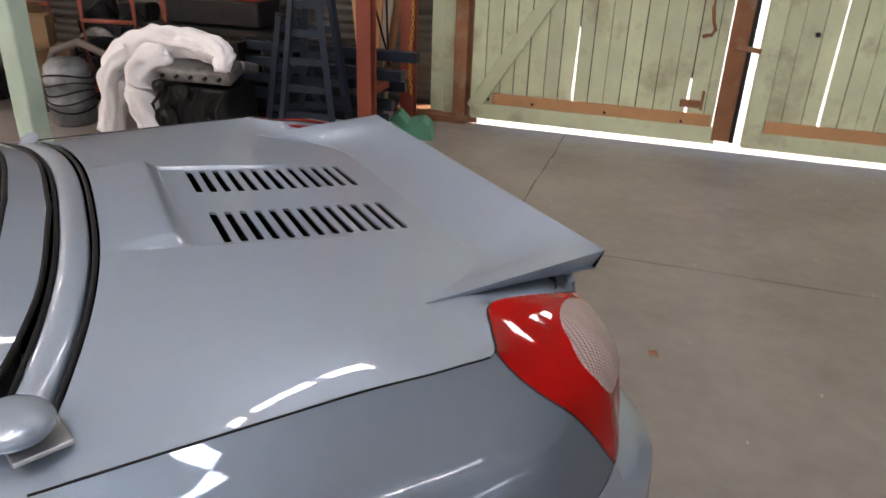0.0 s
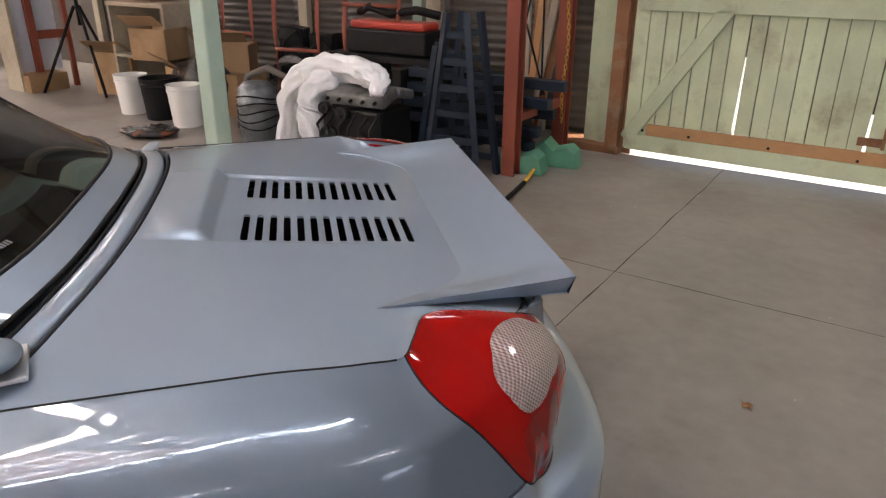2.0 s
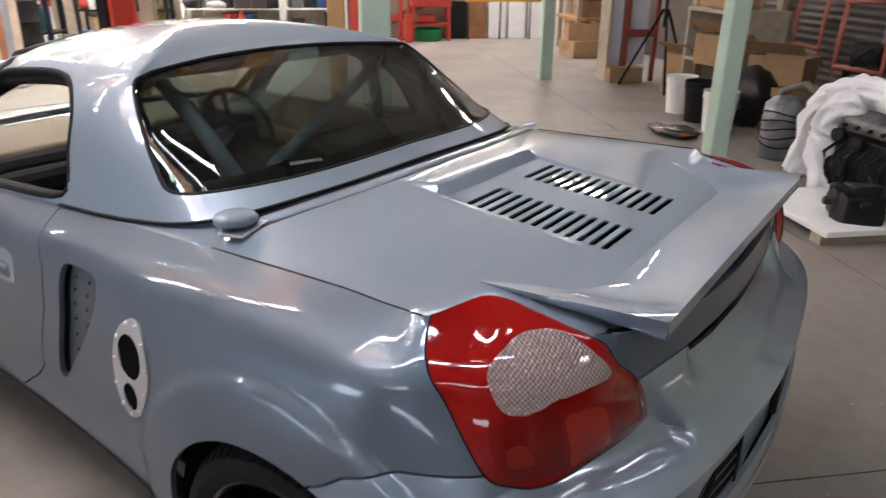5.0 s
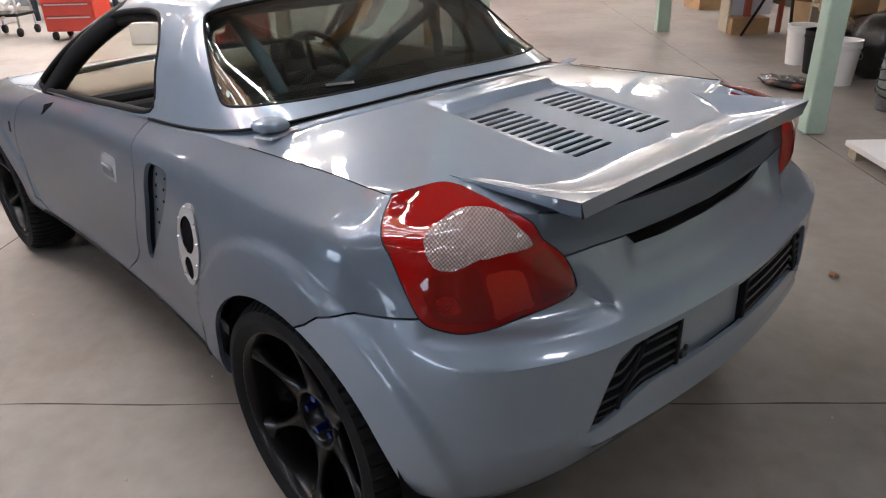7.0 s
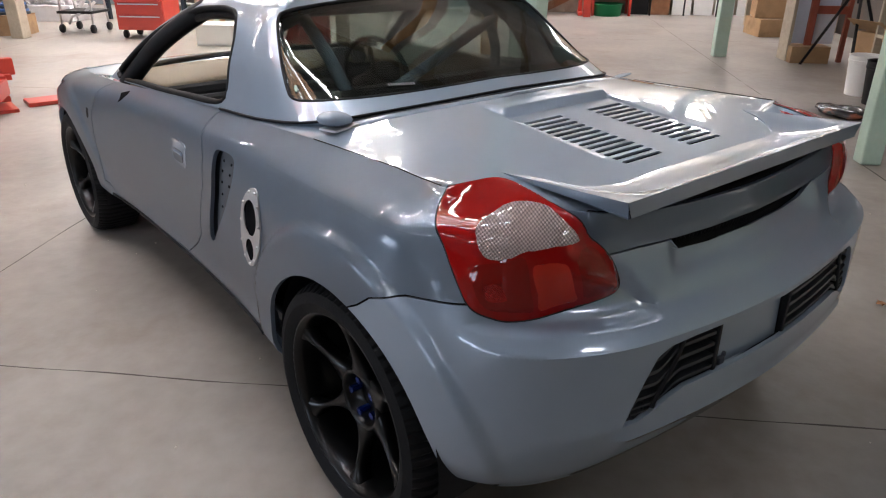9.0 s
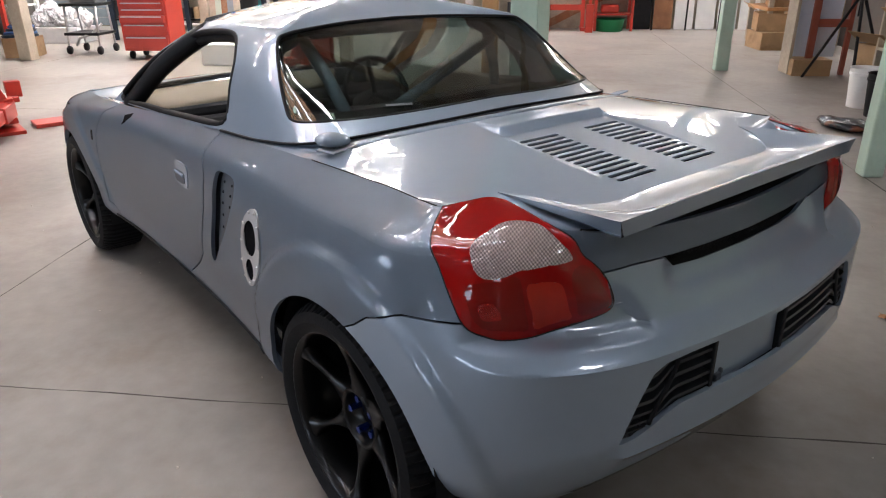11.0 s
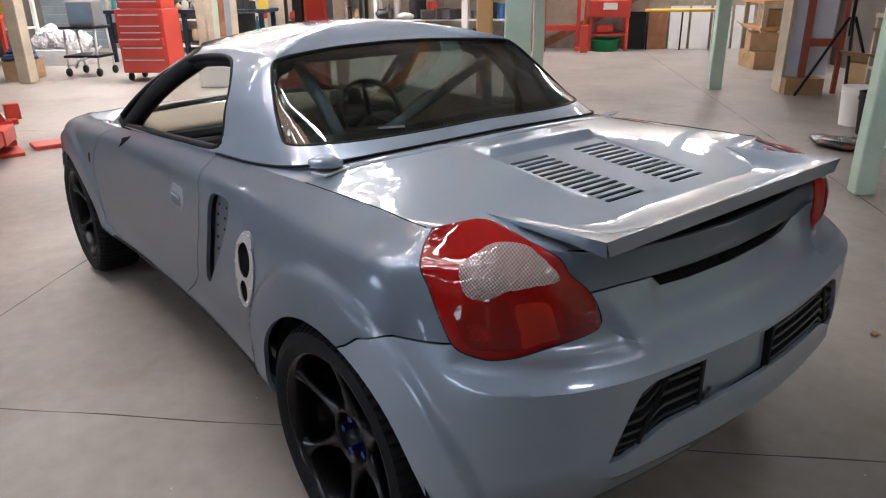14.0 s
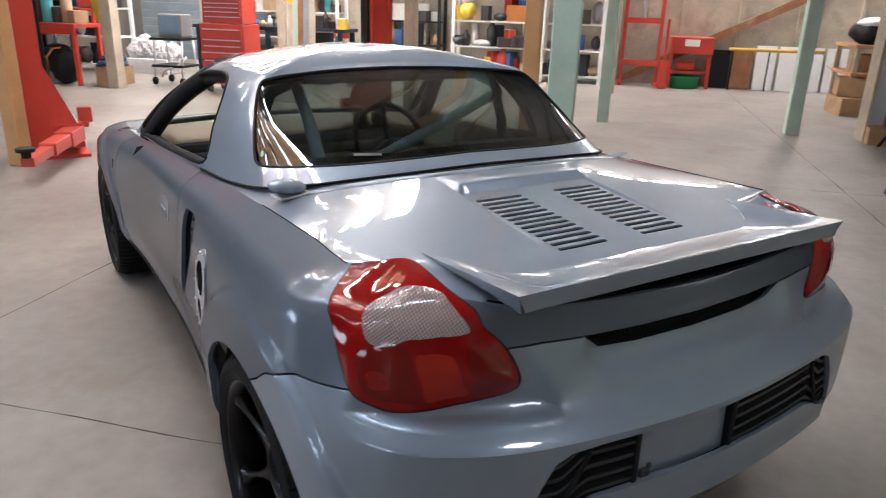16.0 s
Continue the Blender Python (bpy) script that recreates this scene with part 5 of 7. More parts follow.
# ---- the big doors ----
DARK_JOINT = material("joint_blocking_lath", (0.07, 0.055, 0.035), 0.9, 0, 0.4, 6)
def plank_door(name, s_from, s_to, label, slits, seed):
    """A leaf of upright boards with gaps; slits: board joints that stand open, with their lower and upper ends."""
    door = thing(name, SHED, label, "barn door", "big doors")
    rnd = random.Random(seed)
    s, i = s_from, 0
    while s > s_to + 0.03:
        w = min(0.118 + rnd.uniform(-0.012, 0.012), s - s_to)
        gap_ = rnd.uniform(0.004, 0.009)
        open_ = [q for q in slits if s - w - 0.06 < q[0] <= s - w + 0.06]
        bm = bmesh.new()
        x1, x0 = s, s - w + gap_
        d = DOOR_D + rnd.uniform(-0.004, 0.004)
        zs = [0.062, 0.24, 0.30, 0.6, 0.75, 1.1, 3.15]
        rows_ = []
        for z in zs:
            o = 0.0
            if open_:
                q = open_[0]
                o = 0.016 * max(0.0, 1 - abs(z - q[1] - 0.06) / (q[2] - q[1])) if q[1] - 0.02 <= z <= q[2] else 0.0
            rows_.append([bm.verts.new(c) for c in ((x1, -d, z), (x0 + o, -d, z), (x0 + o, -d - 0.022, z), (x1, -d - 0.022, z))])
        for u, v in zip(rows_, rows_[1:]):
            for k in range(4):
                bm.faces.new((u[k], u[(k + 1) % 4], v[(k + 1) % 4], v[k]))
        bm.faces.new(rows_[0][::-1])
        bm.faces.new(rows_[-1])
        part("board", bm, GREEN_WOOD, door)
        # laths added behind the joints to keep light out and make them dark
        if open_ and s - w > s_to + 0.03:
            part("lath", boxes(((0.03, 0.012, 3.15 - open_[0][2]), (s - w, -DOOR_D - 0.034, (3.15 + open_[0][2]) / 2))), DARK_JOINT, door)
        if not open_ and s - w > s_to + 0.03:
            part("lath", boxes(((0.03, 0.012, 3.06), (s - w, -DOOR_D - 0.034, 1.62))), DARK_JOINT, door)
        s -= w
        i += 1
    return door


left_door = plank_door("barn_door", 0.70, -1.12, "pale green boarded barn door with diagonal brace, closed", [(-0.09, 0.26, 0.80), (-0.90, 0.16, 0.5)], 3)
right_door = plank_door("barn_door", -1.33, -3.18, "pale green boarded barn door leaf, worn, closed", [(-1.78, 0.24, 1.4), (-2.6, 0.3, 0.9)], 8)
D = DOOR_D
part("bottom_rail", boxes(((1.83, 0.03, 0.12), (-0.235, -D + 0.018, 0.118))), GREEN_WOOD, left_door, bevel=0.004)
part("kick_board", boxes(((1.62, 0.025, 0.085), (-0.29, -D + 0.016, 0.222))), RAW_WOOD, left_door, "raw orange timber kick board", bevel=0.004)
part("top_rail", boxes(((1.83, 0.03, 0.12), (-0.235, -D + 0.018, 1.14))), GREEN_WOOD, left_door, bevel=0.004)
part("brace", boxes(((1.18, 0.03, 0.105), (0.36, -D + 0.018, 0.63), (0, 57.5, 0))), GREEN_WOOD, left_door, "diagonal green brace", bevel=0.004)
part("meeting_stile", boxes(((0.125, 0.05, 3.05), (-1.185, -D + 0.012, 1.61))), OLD_WOOD, left_door, "rust-brown meeting stile", bevel=0.006)
part("cover_strip", boxes(((0.03, 0.02, 3.0), (-1.262, -D + 0.03, 1.58))), DARK_METAL, left_door)
for k, (sx, z) in enumerate(((0.55, 0.215), (0.2, 0.21), (-0.35, 0.205), (-0.9, 0.2))):
    bm = bmesh.new()
    rod(bm, (sx, -D + 0.03, z), (sx, -D + 0.024, z), 0.011, 8)
    part("bolt_head", bm, DARK_METAL, left_door)
bm = bmesh.new()
tube(bm, [(-0.99, -D + 0.03, 1.25), (-0.985, -D + 0.03, 0.98), (-1.0, -D + 0.035, 0.90), (-1.02, -D + 0.045, 0.85), (-1.0, -D + 0.05, 0.815), (-0.965, -D + 0.05, 0.81), (-0.945, -D + 0.045, 0.80)], 0.013, 8)
part("hook", bm, OLD_WOOD, left_door, "rusty iron hook", True)
part("hasp", boxes(((0.16, 0.015, 0.055), (-0.95, -D + 0.012, 0.33)), ((0.02, 0.02, 0.14), (-1.02, -D + 0.016, 0.36))), OLD_WOOD, left_door, "rusty hasp", bevel=0.003)
part("latch_bar", boxes(((0.17, 0.02, 0.035), (-1.25, -D + 0.05, 0.74), (0, -6, 0))), OLD_WOOD, left_door, "rusty latch bar", bevel=0.004)
part("bottom_rail", boxes(((1.83, 0.03, 0.12), (-2.26, -D + 0.018, 0.114))), GREEN_WOOD, right_door, bevel=0.004)
part("kick_board", boxes(((1.72, 0.025, 0.085), (-2.32, -D + 0.016, 0.215))), RAW_WOOD, right_door, "raw orange timber kick board", bevel=0.004)
part("meeting_stile", boxes(((0.12, 0.04, 3.05), (-1.395, -D + 0.016, 1.58))), GREEN_WOOD, right_door, bevel=0.006)
part("knob", boxes(((0.03, 0.03, 0.03), (-1.66, -D + 0.02, 0.86))), DARK_METAL, right_door, bevel=0.006)
# jamb and sill beside the doors
structure("door_jamb", boxes(((0.10, 0.10, 3.4), (0.785, -D + 0.0, 1.7))), OLD_WOOD, "rusty brown timber door jamb", "door jamb", 0.006)
for k, s in enumerate((0.90, 1.01)):
    structure("trim_board", boxes(((0.10, 0.03, 3.4), (s, -D - 0.06 - 0.03 * k, 1.7))), GREEN_WOOD, "pale green board beside the door", "board", 0.004)
structure("door_stop", boxes(((0.09, 0.03, 3.2), (0.70, -D - 0.05, 1.6))), OLD_WOOD, "rusty brown timber door stop", "door stop")
structure("sill", boxes(((0.62, 0.30, 0.06), (1.03, -D - 0.10, 0.03))), OLD_WOOD, "worn brown timber sill on the floor", "sill", 0.008)
structure("ground_outside", boxes(((60, 40, 0.1), (0, -D - 20.03, -0.06)), ((20, 60, 0.1), (S0 - 10.2, 5, -0.06))), material("pale_yard", (0.85, 0.80, 0.72), 0.9, 0, 0.1, 0.5, 0.2, 12), "sunlit pale yard outside the doors", "ground")


# ---- corrugated sheets and studs on the wall behind the racks ----
def corrugated(s0, s1, z0, z1, d):
    nz = int((z1 - z0) / 0.0127)
    verts = []
    for s in (s0, s1):
        verts += [(s, -d + 0.010 * math.sin(2 * math.pi * k * 0.0127 / 0.076), z0 + k * 0.0127) for k in range(nz + 1)]
    ob = sheet("corrugated_sheet", verts, grid_faces(2, nz + 1, True), IRON, None, "", True)
    ob.matrix_world = SHED
    mod = ob.modifiers.new("thickness", "SOLIDIFY")
    mod.thickness = 0.002
    return tagged(ob, "grey corrugated iron wall sheet", "wall sheet", "", "structure")


for a, b in ((0.95, 2.6), (2.6, 4.6), (4.6, 6.6)):
    corrugated(a, b - 0.005, 0.05, 2.9, D1 - 0.03)
for s, w, m_ in ((2.92, 0.11, GREEN_POST), (2.74, 0.16, PALE_WOOD), (1.62, 0.10, PALE_WOOD), (4.4, 0.12, PALE_WOOD), (6.2, 0.12, PALE_WOOD), (8.2, 0.12, PALE_WOOD), (10.2, 0.12, PALE_WOOD)):
    structure("wall_stud", boxes(((w, 0.08, ROOF - 0.2), (s, -D1 + 0.07, (ROOF - 0.2) / 2))), m_, "timber stud on the workshop wall", "stud", 0.005)


# ---- posts ----
def post(s, d, w, mat_, label, high=ROOF - 0.15, lean=0.0):
    bm = bmesh.new()
    bmesh.ops.create_cube(bm, size=1, matrix=Matrix.Translation((0, 0, high / 2)) @ Matrix.Diagonal((w, w, high, 1)))
    bmesh.ops.subdivide_edges(bm, edges=[e for e in bm.edges if abs(e.verts[0].co.z - e.verts[1].co.z) > 1], cuts=14)
    wobble(bm, 0.008, 2.0, s + d)
    ob = part("post", bm, mat_, None, "", False, 0.012)
    ob.matrix_world = at_shed(s, d) @ pose(0, 0, 0, lean, 0, 0)
    return tagged(ob, label, "post", "roof posts", "structure")


post(2.86, 2.15, 0.13, GREEN_POST, "pale green painted timber roof post")
post(2.9, -0.19, 0.18, GREEN_POST, "pale green painted timber roof post")
post(7.5, 2.28, 0.16, GREEN_POST, "pale green painted timber roof post")
post(7.5, 0.02, 0.15, GREEN_POST, "pale green painted timber roof post")
post(7.77, -7.4, 0.19, PALE_WOOD, "pale flaking timber roof post")
post(7.6, -2.6, 0.16, PALE_WOOD, "bare timber roof post")
post(3.05, -0.42, 0.11, BROWN_POST, "orange-brown timber stud beside the post")
post(3.0, -4.68, 0.14, BROWN_POST, "orange-brown timber roof post")
post(10.82, 0.05, 0.12, PALE_WOOD, "pale timber stud by the press")
post(9.7, -5.5, 0.15, PALE_WOOD, "bare timber roof post")
for s in (2.88, 7.5):
    structure("roof_beam", boxes(((0.16, D1 - D0, 0.22), (s, -(D0 + D1) / 2, ROOF - 0.25))), PALE_WOOD, "timber roof beam on the posts", "beam")
for k in range(12):
    d = D0 + 0.7 + k * 1.25
    structure("rafter", boxes(((S1 - S0, 0.06, 0.14), ((S0 + S1) / 2, -d, ROOF - 0.07))), PALE_WOOD, "timber rafter under the roof", "rafter")


# ---- red oxide rack frame with chain ----
rack = shed_thing("rack_frame", 1.15, 3.67, "red oxide steel rack frame standing by the wall", "rack")
for dd in (-0.40, 0.40):
    part("upright", boxes(((0.012, 0.076, 2.6), (0.044, dd, 1.3))), RED_OXIDE, rack, bevel=0.003)
    for k in (-0.044, 0.044):
        part("flange", boxes(((0.10, 0.012, 2.6), (0, dd + k, 1.3))), RED_OXIDE, rack, bevel=0.003)
for z in (0.40, 1.55):
    part("beam", boxes(((0.07, 0.72, 0.055), (0, 0, z))), RED_OXIDE, rack, bevel=0.004)
for k, (a, b, z0, z1) in enumerate(((-0.3, 0.28, 0.45, 1.5), (0.3, -0.2, 0.45, 1.4), (-0.1, 0.1, 0.05, 0.4), (-0.25, -0.3, 0.45, 1.5), (0.15, 0.22, 0.45, 1.5))):
    bm = bmesh.new()
    rod(bm, (0.11, a, z0), (0.16, b, z1), 0.008, 6)
    part("rod", bm, DARK_METAL, rack)
CHAIN = material("yellow_chain", (0.62, 0.36, 0.03), 0.5, 0.2, 0.1, 20)
chain = shed_thing("chain", 1.08, 3.93, "yellow steel chain hanging from the rack", "chain")
bm = bmesh.new()
for k in range(26):
    z = 0.28 + k * 0.036
    m = pose(0.012 * math.sin(k * 0.3), 0, z, 0, 90, 90 * (k % 2))
    tube(bm, [m @ Vector((0.020 * math.cos(a), 0.011 * math.sin(a), 0)) for a in np.linspace(0, 2 * math.pi, 10, endpoint=False)], 0.004, 5, True)
part("links", bm, CHAIN, chain, "", True)
timber = shed_thing("timber_bundle", 1.5, 4.3, "old timber lengths leaning on the wall", "timber")
for k in range(6):
    part("length", boxes(((0.06, 0.03, 1.9), (0.07 * k - 0.2, 0.05 * (k % 3), 0.95), (7 + 3 * (k % 2), 4 * k - 10, 0))), (OLD_WOOD, PALE_WOOD, RAW_WOOD)[k % 3], timber, bevel=0.003)

# green ramps
GREEN_PLASTIC = material("green_plastic", (0.10, 0.30, 0.20), 0.5, 0, 0.15, 8)
for d, s in ((3.42, 1.12), (3.72, 0.98)):
    ramp = shed_thing("wheel_ramp", s, d, "faded green plastic wheel ramp on the floor", "ramp", 12, "ramps")
    bm = bmesh.new()
    prof_ = ((-0.16, 0), (0.16, 0), (0.16, 0.15), (0.10, 0.19), (0.03, 0.12), (-0.08, 0.15), (-0.13, 0.11))
    a = [bm.verts.new((x, -0.10, z)) for x, z in prof_]
    b = [bm.verts.new((x, 0.10, z)) for x, z in prof_]
    bm.faces.new(a)
    bm.faces.new(b[::-1])
    for i in range(len(a)):
        bm.faces.new((a[i], b[i], b[(i + 1) % len(a)], a[(i + 1) % len(a)]))
    part("body", bm, GREEN_PLASTIC, ramp, bevel=0.008)
YELLOW = material("yellow_paint", (0.65, 0.38, 0.04), 0.5, 0, 0.1, 8)
bar = shed_thing("jack_handle", 0.9, 3.0, "yellow and black jack handle lying on the floor", "jack handle")
bm = bmesh.new()
rod(bm, (-0.05, 0.42, 0.02), (0.05, -0.1, 0.02), 0.016, 10)
part("grip", bm, BLACK, bar, "", True)
bm = bmesh.new()
rod(bm, (0.05, -0.1, 0.02), (0.12, -0.42, 0.05), 0.014, 10)
part("shaft", bm, YELLOW, bar, "", True)
tray = shed_thing("parts_tray", 1.17, 2.53, "white tray with orange and black tools on the floor", "tray", 20)
part("pan", boxes(((0.34, 0.14, 0.03), (0, 0, 0.015))), WHITE, tray, bevel=0.006)
for k in range(4):
    bm = bmesh.new()
    rod(bm, (-0.18 + 0.03 * k, -0.06 - 0.03 * k, 0.045), (0.16, -0.02 - 0.05 * k, 0.05), 0.012, 8)
    part("tool", bm, (YELLOW, BLACK)[k % 2], tray, "", True)


# ---- engine on a pallet, overalls thrown over it ----
pallet = shed_thing("pallet_board", 1.98, 2.62, "white painted board on bearers under the engine", "board")
part("top", boxes(((0.78, 0.98, 0.035), (0, 0, 0.075))), WHITE, pallet, bevel=0.005)
for x in (-0.3, 0.3):
    part("bearer", boxes(((0.09, 0.96, 0.056), (x, 0, 0.029))), PALE_WOOD, pallet)
engine = shed_thing("engine", 2.12, 2.88, "dirty car engine with cast alloy cam cover on a pallet", "engine", 4)
bm = bmesh.new()
box(bm, (0.50, 0.40, 0.34), (0, 0, 0.28))
box(bm, (0.40, 0.34, 0.10), (0.02, 0, 0.13))
part("block", wobble(bm, 0.01, 6), DARK_METAL, engine, "black oily engine block", bevel=0.02)
bm = bmesh.new()
box(bm, (0.50, 0.20, 0.09), (-0.03, 0.11, 0.54), (-18, 0, 0))
part("cam_cover", bm, ALLOY, engine, "grey cast alloy cam cover", bevel=0.02)
bm = bmesh.new()
box(bm, (0.50, 0.20, 0.07), (-0.03, -0.10, 0.54), (14, 0, 0))
part("cam_cover", bm, ALLOY, engine, "grey cast alloy cam cover", bevel=0.02)
for k in range(5):
    bm = bmesh.new()
    rod(bm, (-0.22 + 0.1 * k, 0.19, 0.52), (-0.22 + 0.1 * k, 0.23, 0.51), 0.012, 8)
    part("bolt", bm, DARK_METAL, engine)
for k, (x, z, r) in enumerate(((0.17, 0.25, 0.075), (0.05, 0.42, 0.05), (-0.1, 0.22, 0.06), (0.2, 0.45, 0.04))):
    bm = bmesh.new()
    lathe(bm, [(0, 0.03), (r * 0.3, 0.03), (r * 0.4, 0.02), (r * 0.85, 0.02), (r, 0.026), (r, -0.02), (0, -0.02)], 24, pose(x, 0.23, z, -90, 0, 0))
    part("pulley", bm, DARK_METAL, engine, "", True)
for k in range(6):
    bm = bmesh.new()
    y = 0.215
    tube(bm, [(-0.25 + 0.09 * k, y, 0.44 - 0.03 * (k % 2)), (-0.22 + 0.09 * k, y + 0.07, 0.34), (-0.2 + 0.08 * k, y + 0.05, 0.2), (-0.2 + 0.08 * k, y, 0.14)], 0.011, 8)
    part("hose", bm, BLACK, engine, "", True)


def cloth_tube(name, pts, radii, parent, seed, seg=28):
    """A soft folded sleeve along points with changing radius."""
    bm = bmesh.new()
    pts = [Vector(p) for p in pts]
    dense, rad = [], []
    for i in range((len(pts) - 1) * 9 + 1):
        t = i / 9
        dense.append(Vector([knots([p[c] for p in pts], t) for c in range(3)]))
        rad.append(knots(radii, t))
    rings = []
    for i, p in enumerate(dense):
        q = (dense[min(i + 1, len(dense) - 1)] - dense[max(i - 1, 0)]).to_track_quat("Z", "Y")
        ring = []
        for k in range(seg):
            a = 2 * math.pi * k / seg
            fold = 1 + 0.16 * math.sin(5 * a + 0.35 * i + seed) * (0.5 + noise.noise(Vector((i * 0.12, seed, 0)))) + 0.13 * math.sin(8 * a - 0.25 * i + seed) + 0.30 * noise.noise(Vector((math.cos(a) * 1.8, math.sin(a) * 1.8, i * 0.22 + seed)))
            ring.append(bm.verts.new(p + q @ Vector((rad[i] * fold * math.cos(a), rad[i] * fold * 0.8 * math.sin(a), 0))))
        rings.append(ring)
    for u, v in zip(rings, rings[1:]):
        for k in range(seg):
            bm.faces.new((u[k], u[(k + 1) % seg], v[(k + 1) % seg], v[k]))
    bm.faces.new(rings[0][::-1])
    bm.faces.new(rings[-1])
    return part(name, bm, CLOTH, parent, "", True)


overalls = shed_thing("overalls", 2.30, 2.86, "white cloth overalls draped over the engine", "overalls")
cloth_tube("body", [(-0.44, 0.14, 0.63), (-0.34, 0.10, 0.685), (-0.16, 0.06, 0.70), (0.06, 0.04, 0.70), (0.26, 0.03, 0.64)], [0.055, 0.095, 0.10, 0.115, 0.13], overalls, 1.0)
cloth_tube("leg", [(0.10, 0.0, 0.66), (0.34, 0.0, 0.63), (0.51, 0.0, 0.50), (0.60, -0.02, 0.28), (0.66, -0.02, 0.03)], [0.11, 0.115, 0.10, 0.085, 0.10], overalls, 4.0)
cloth_tube("leg", [(0.0, 0.08, 0.64), (0.14, 0.13, 0.57), (0.20, 0.15, 0.42), (0.16, 0.16, 0.22), (0.09, 0.15, 0.03)], [0.11, 0.125, 0.115, 0.105, 0.115], overalls, 7.0)
cloth_tube("sleeve", [(-0.34, 0.12, 0.68), (-0.45, 0.17, 0.66), (-0.48, 0.24, 0.59)], [0.075, 0.06, 0.045], overalls, 9.0)

# dark blue steel stands beside the engine
for s, d, h, tn in ((1.42, 3.05, 1.10, 5), (1.75, 3.35, 0.85, 30)):
    stand = shed_thing("steel_stand", s, d, "dark blue steel A-frame stand", "stand", tn, "blue stands")
    for sx in (-1, 1):
        for sy in (-1, 1):
            bm = bmesh.new()
            rod(bm, (sx * 0.20, sy * 0.16, 0), (sx * 0.07, sy * 0.10, h), 0.028, 4)
            part("leg", bm, NAVY, stand)
    for k in range(6):
        z = 0.12 + k * h / 6.5
        w = 0.40 - 0.26 * z / h
        for sy in (-1, 1):
            part("rung", boxes(((w, 0.02, 0.045), (0, sy * (0.16 - 0.06 * z / h), z))), NAVY, stand)
beam_thing = shed_thing("steel_beams", 1.75, 3.55, "dark blue steel beams stacked behind the engine", "steel beams")
for k in range(5):
    part("beam", boxes(((1.3, 0.08, 0.07), (-0.05 * k, 0.07 * (k % 2), 0.16 + 0.11 * k), (0, 0, 6 * (k % 3) - 4))), NAVY, beam_thing, bevel=0.005)
for x in (-0.5, 0.5):
    part("support", boxes(((0.08, 0.3, 0.62), (x, 0, 0.31))), DARK_METAL, beam_thing)


# ---- red trolley frames and engines behind ----
def trolley(s, d, w, h, turn):
    t = shed_thing("steel_trolley", s, d, "red steel tube trolley frame", "trolley", turn, "red trolleys")
    for x in (-w / 2, w / 2):
        bm = bmesh.new()
        tube(bm, [(x, 0.0, 0.08), (x, 0.0, h * 0.6), (x, -0.05, h)], 0.02, 8)
        part("upright", bm, RED_OXIDE, t, "", True)
    for z in (0.12, h * 0.45, h * 0.8):
        bm = bmesh.new()
        rod(bm, (-w / 2, 0, z), (w / 2, 0, z), 0.017, 8)
        part("crossbar", bm, RED_OXIDE, t, "", True)
    part("toe_plate", boxes(((w, 0.45, 0.03), (0, -0.2, 0.10))), RED_OXIDE, t)
    for x in (-w / 2, w / 2):
        bm = bmesh.new()
        lathe(bm, [(0.03, -0.02), (0.10, -0.025), (0.12, 0), (0.10, 0.025), (0.03, 0.02)], 20, pose(x + 0.04, 0.02, 0.12, 0, 90, 0))
        part("wheel", bm, RUBBER, t, "", True)
    return t


trolley(3.55, 3.65, 0.45, 1.45, 10)
trolley(4.6, 3.9, 0.5, 1.6, -8)
trolley(2.95, 3.95, 0.6, 1.3, 0)
red_engine = shed_thing("engine", 2.75, 4.05, "old engine with red cam cover on a bench", "engine")
part("bench", boxes(((1.2, 0.5, 0.05), (0, 0, 0.62)), ((0.08, 0.4, 0.6), (-0.5, 0, 0.30)), ((0.08, 0.4, 0.6), (0.5, 0, 0.30))), DARK_METAL, red_engine)
part("block", wobble(boxes(((0.85, 0.34, 0.20), (0, 0, 0.75))), 0.01, 8), DARK_METAL, red_engine, bevel=0.02)
part("cam_cover", boxes(((0.80, 0.24, 0.07), (0, 0.02, 0.885))), RED, red_engine, "red cam cover", bevel=0.025)
bm = bmesh.new()
tube(bm, [(-0.5, 0.05, 0.98), (-0.3, 0.1, 1.02), (0.0, 0.05, 0.97), (0.2, 0.1, 1.03), (0.35, 0.05, 0.98)], 0.035, 8)
part("hose", bm, BLACK, red_engine, "", True)
drum = shed_thing("steel_drum", 3.42, 3.02, "silver steel drum wrapped in wire", "drum")
bm = bmesh.new()
lathe(bm, [(0, 0), (0.15, 0), (0.16, 0.02), (0.16, 0.14), (0.165, 0.15), (0.16, 0.16), (0.16, 0.30), (0.165, 0.31), (0.16, 0.32), (0.155, 0.42), (0.10, 0.47), (0.05, 0.48), (0, 0.48)], 28)
part("shell", bm, material("galvanised", (0.22, 0.235, 0.25), 0.48, 0.7, 0.4, 9, 0.3, 40, stain=0.7, stain_colour=(0.05, 0.05, 0.05), stain_scale=7), drum, "", True)
for k in range(5):
    bm = bmesh.new()
    tube(bm, [(0.168 * math.cos(a), 0.168 * math.sin(a), 0.12 + 0.06 * k + 0.02 * math.sin(a * 2 + k)) for a in np.linspace(0, 2 * math.pi, 28, endpoint=False)], 0.006, 6, True)
    part("wire", bm, BLACK, drum, "", True)
hose = shed_thing("hose", 3.35, 3.2, "thick grey suction hose over the drum", "hose")
bm = bmesh.new()
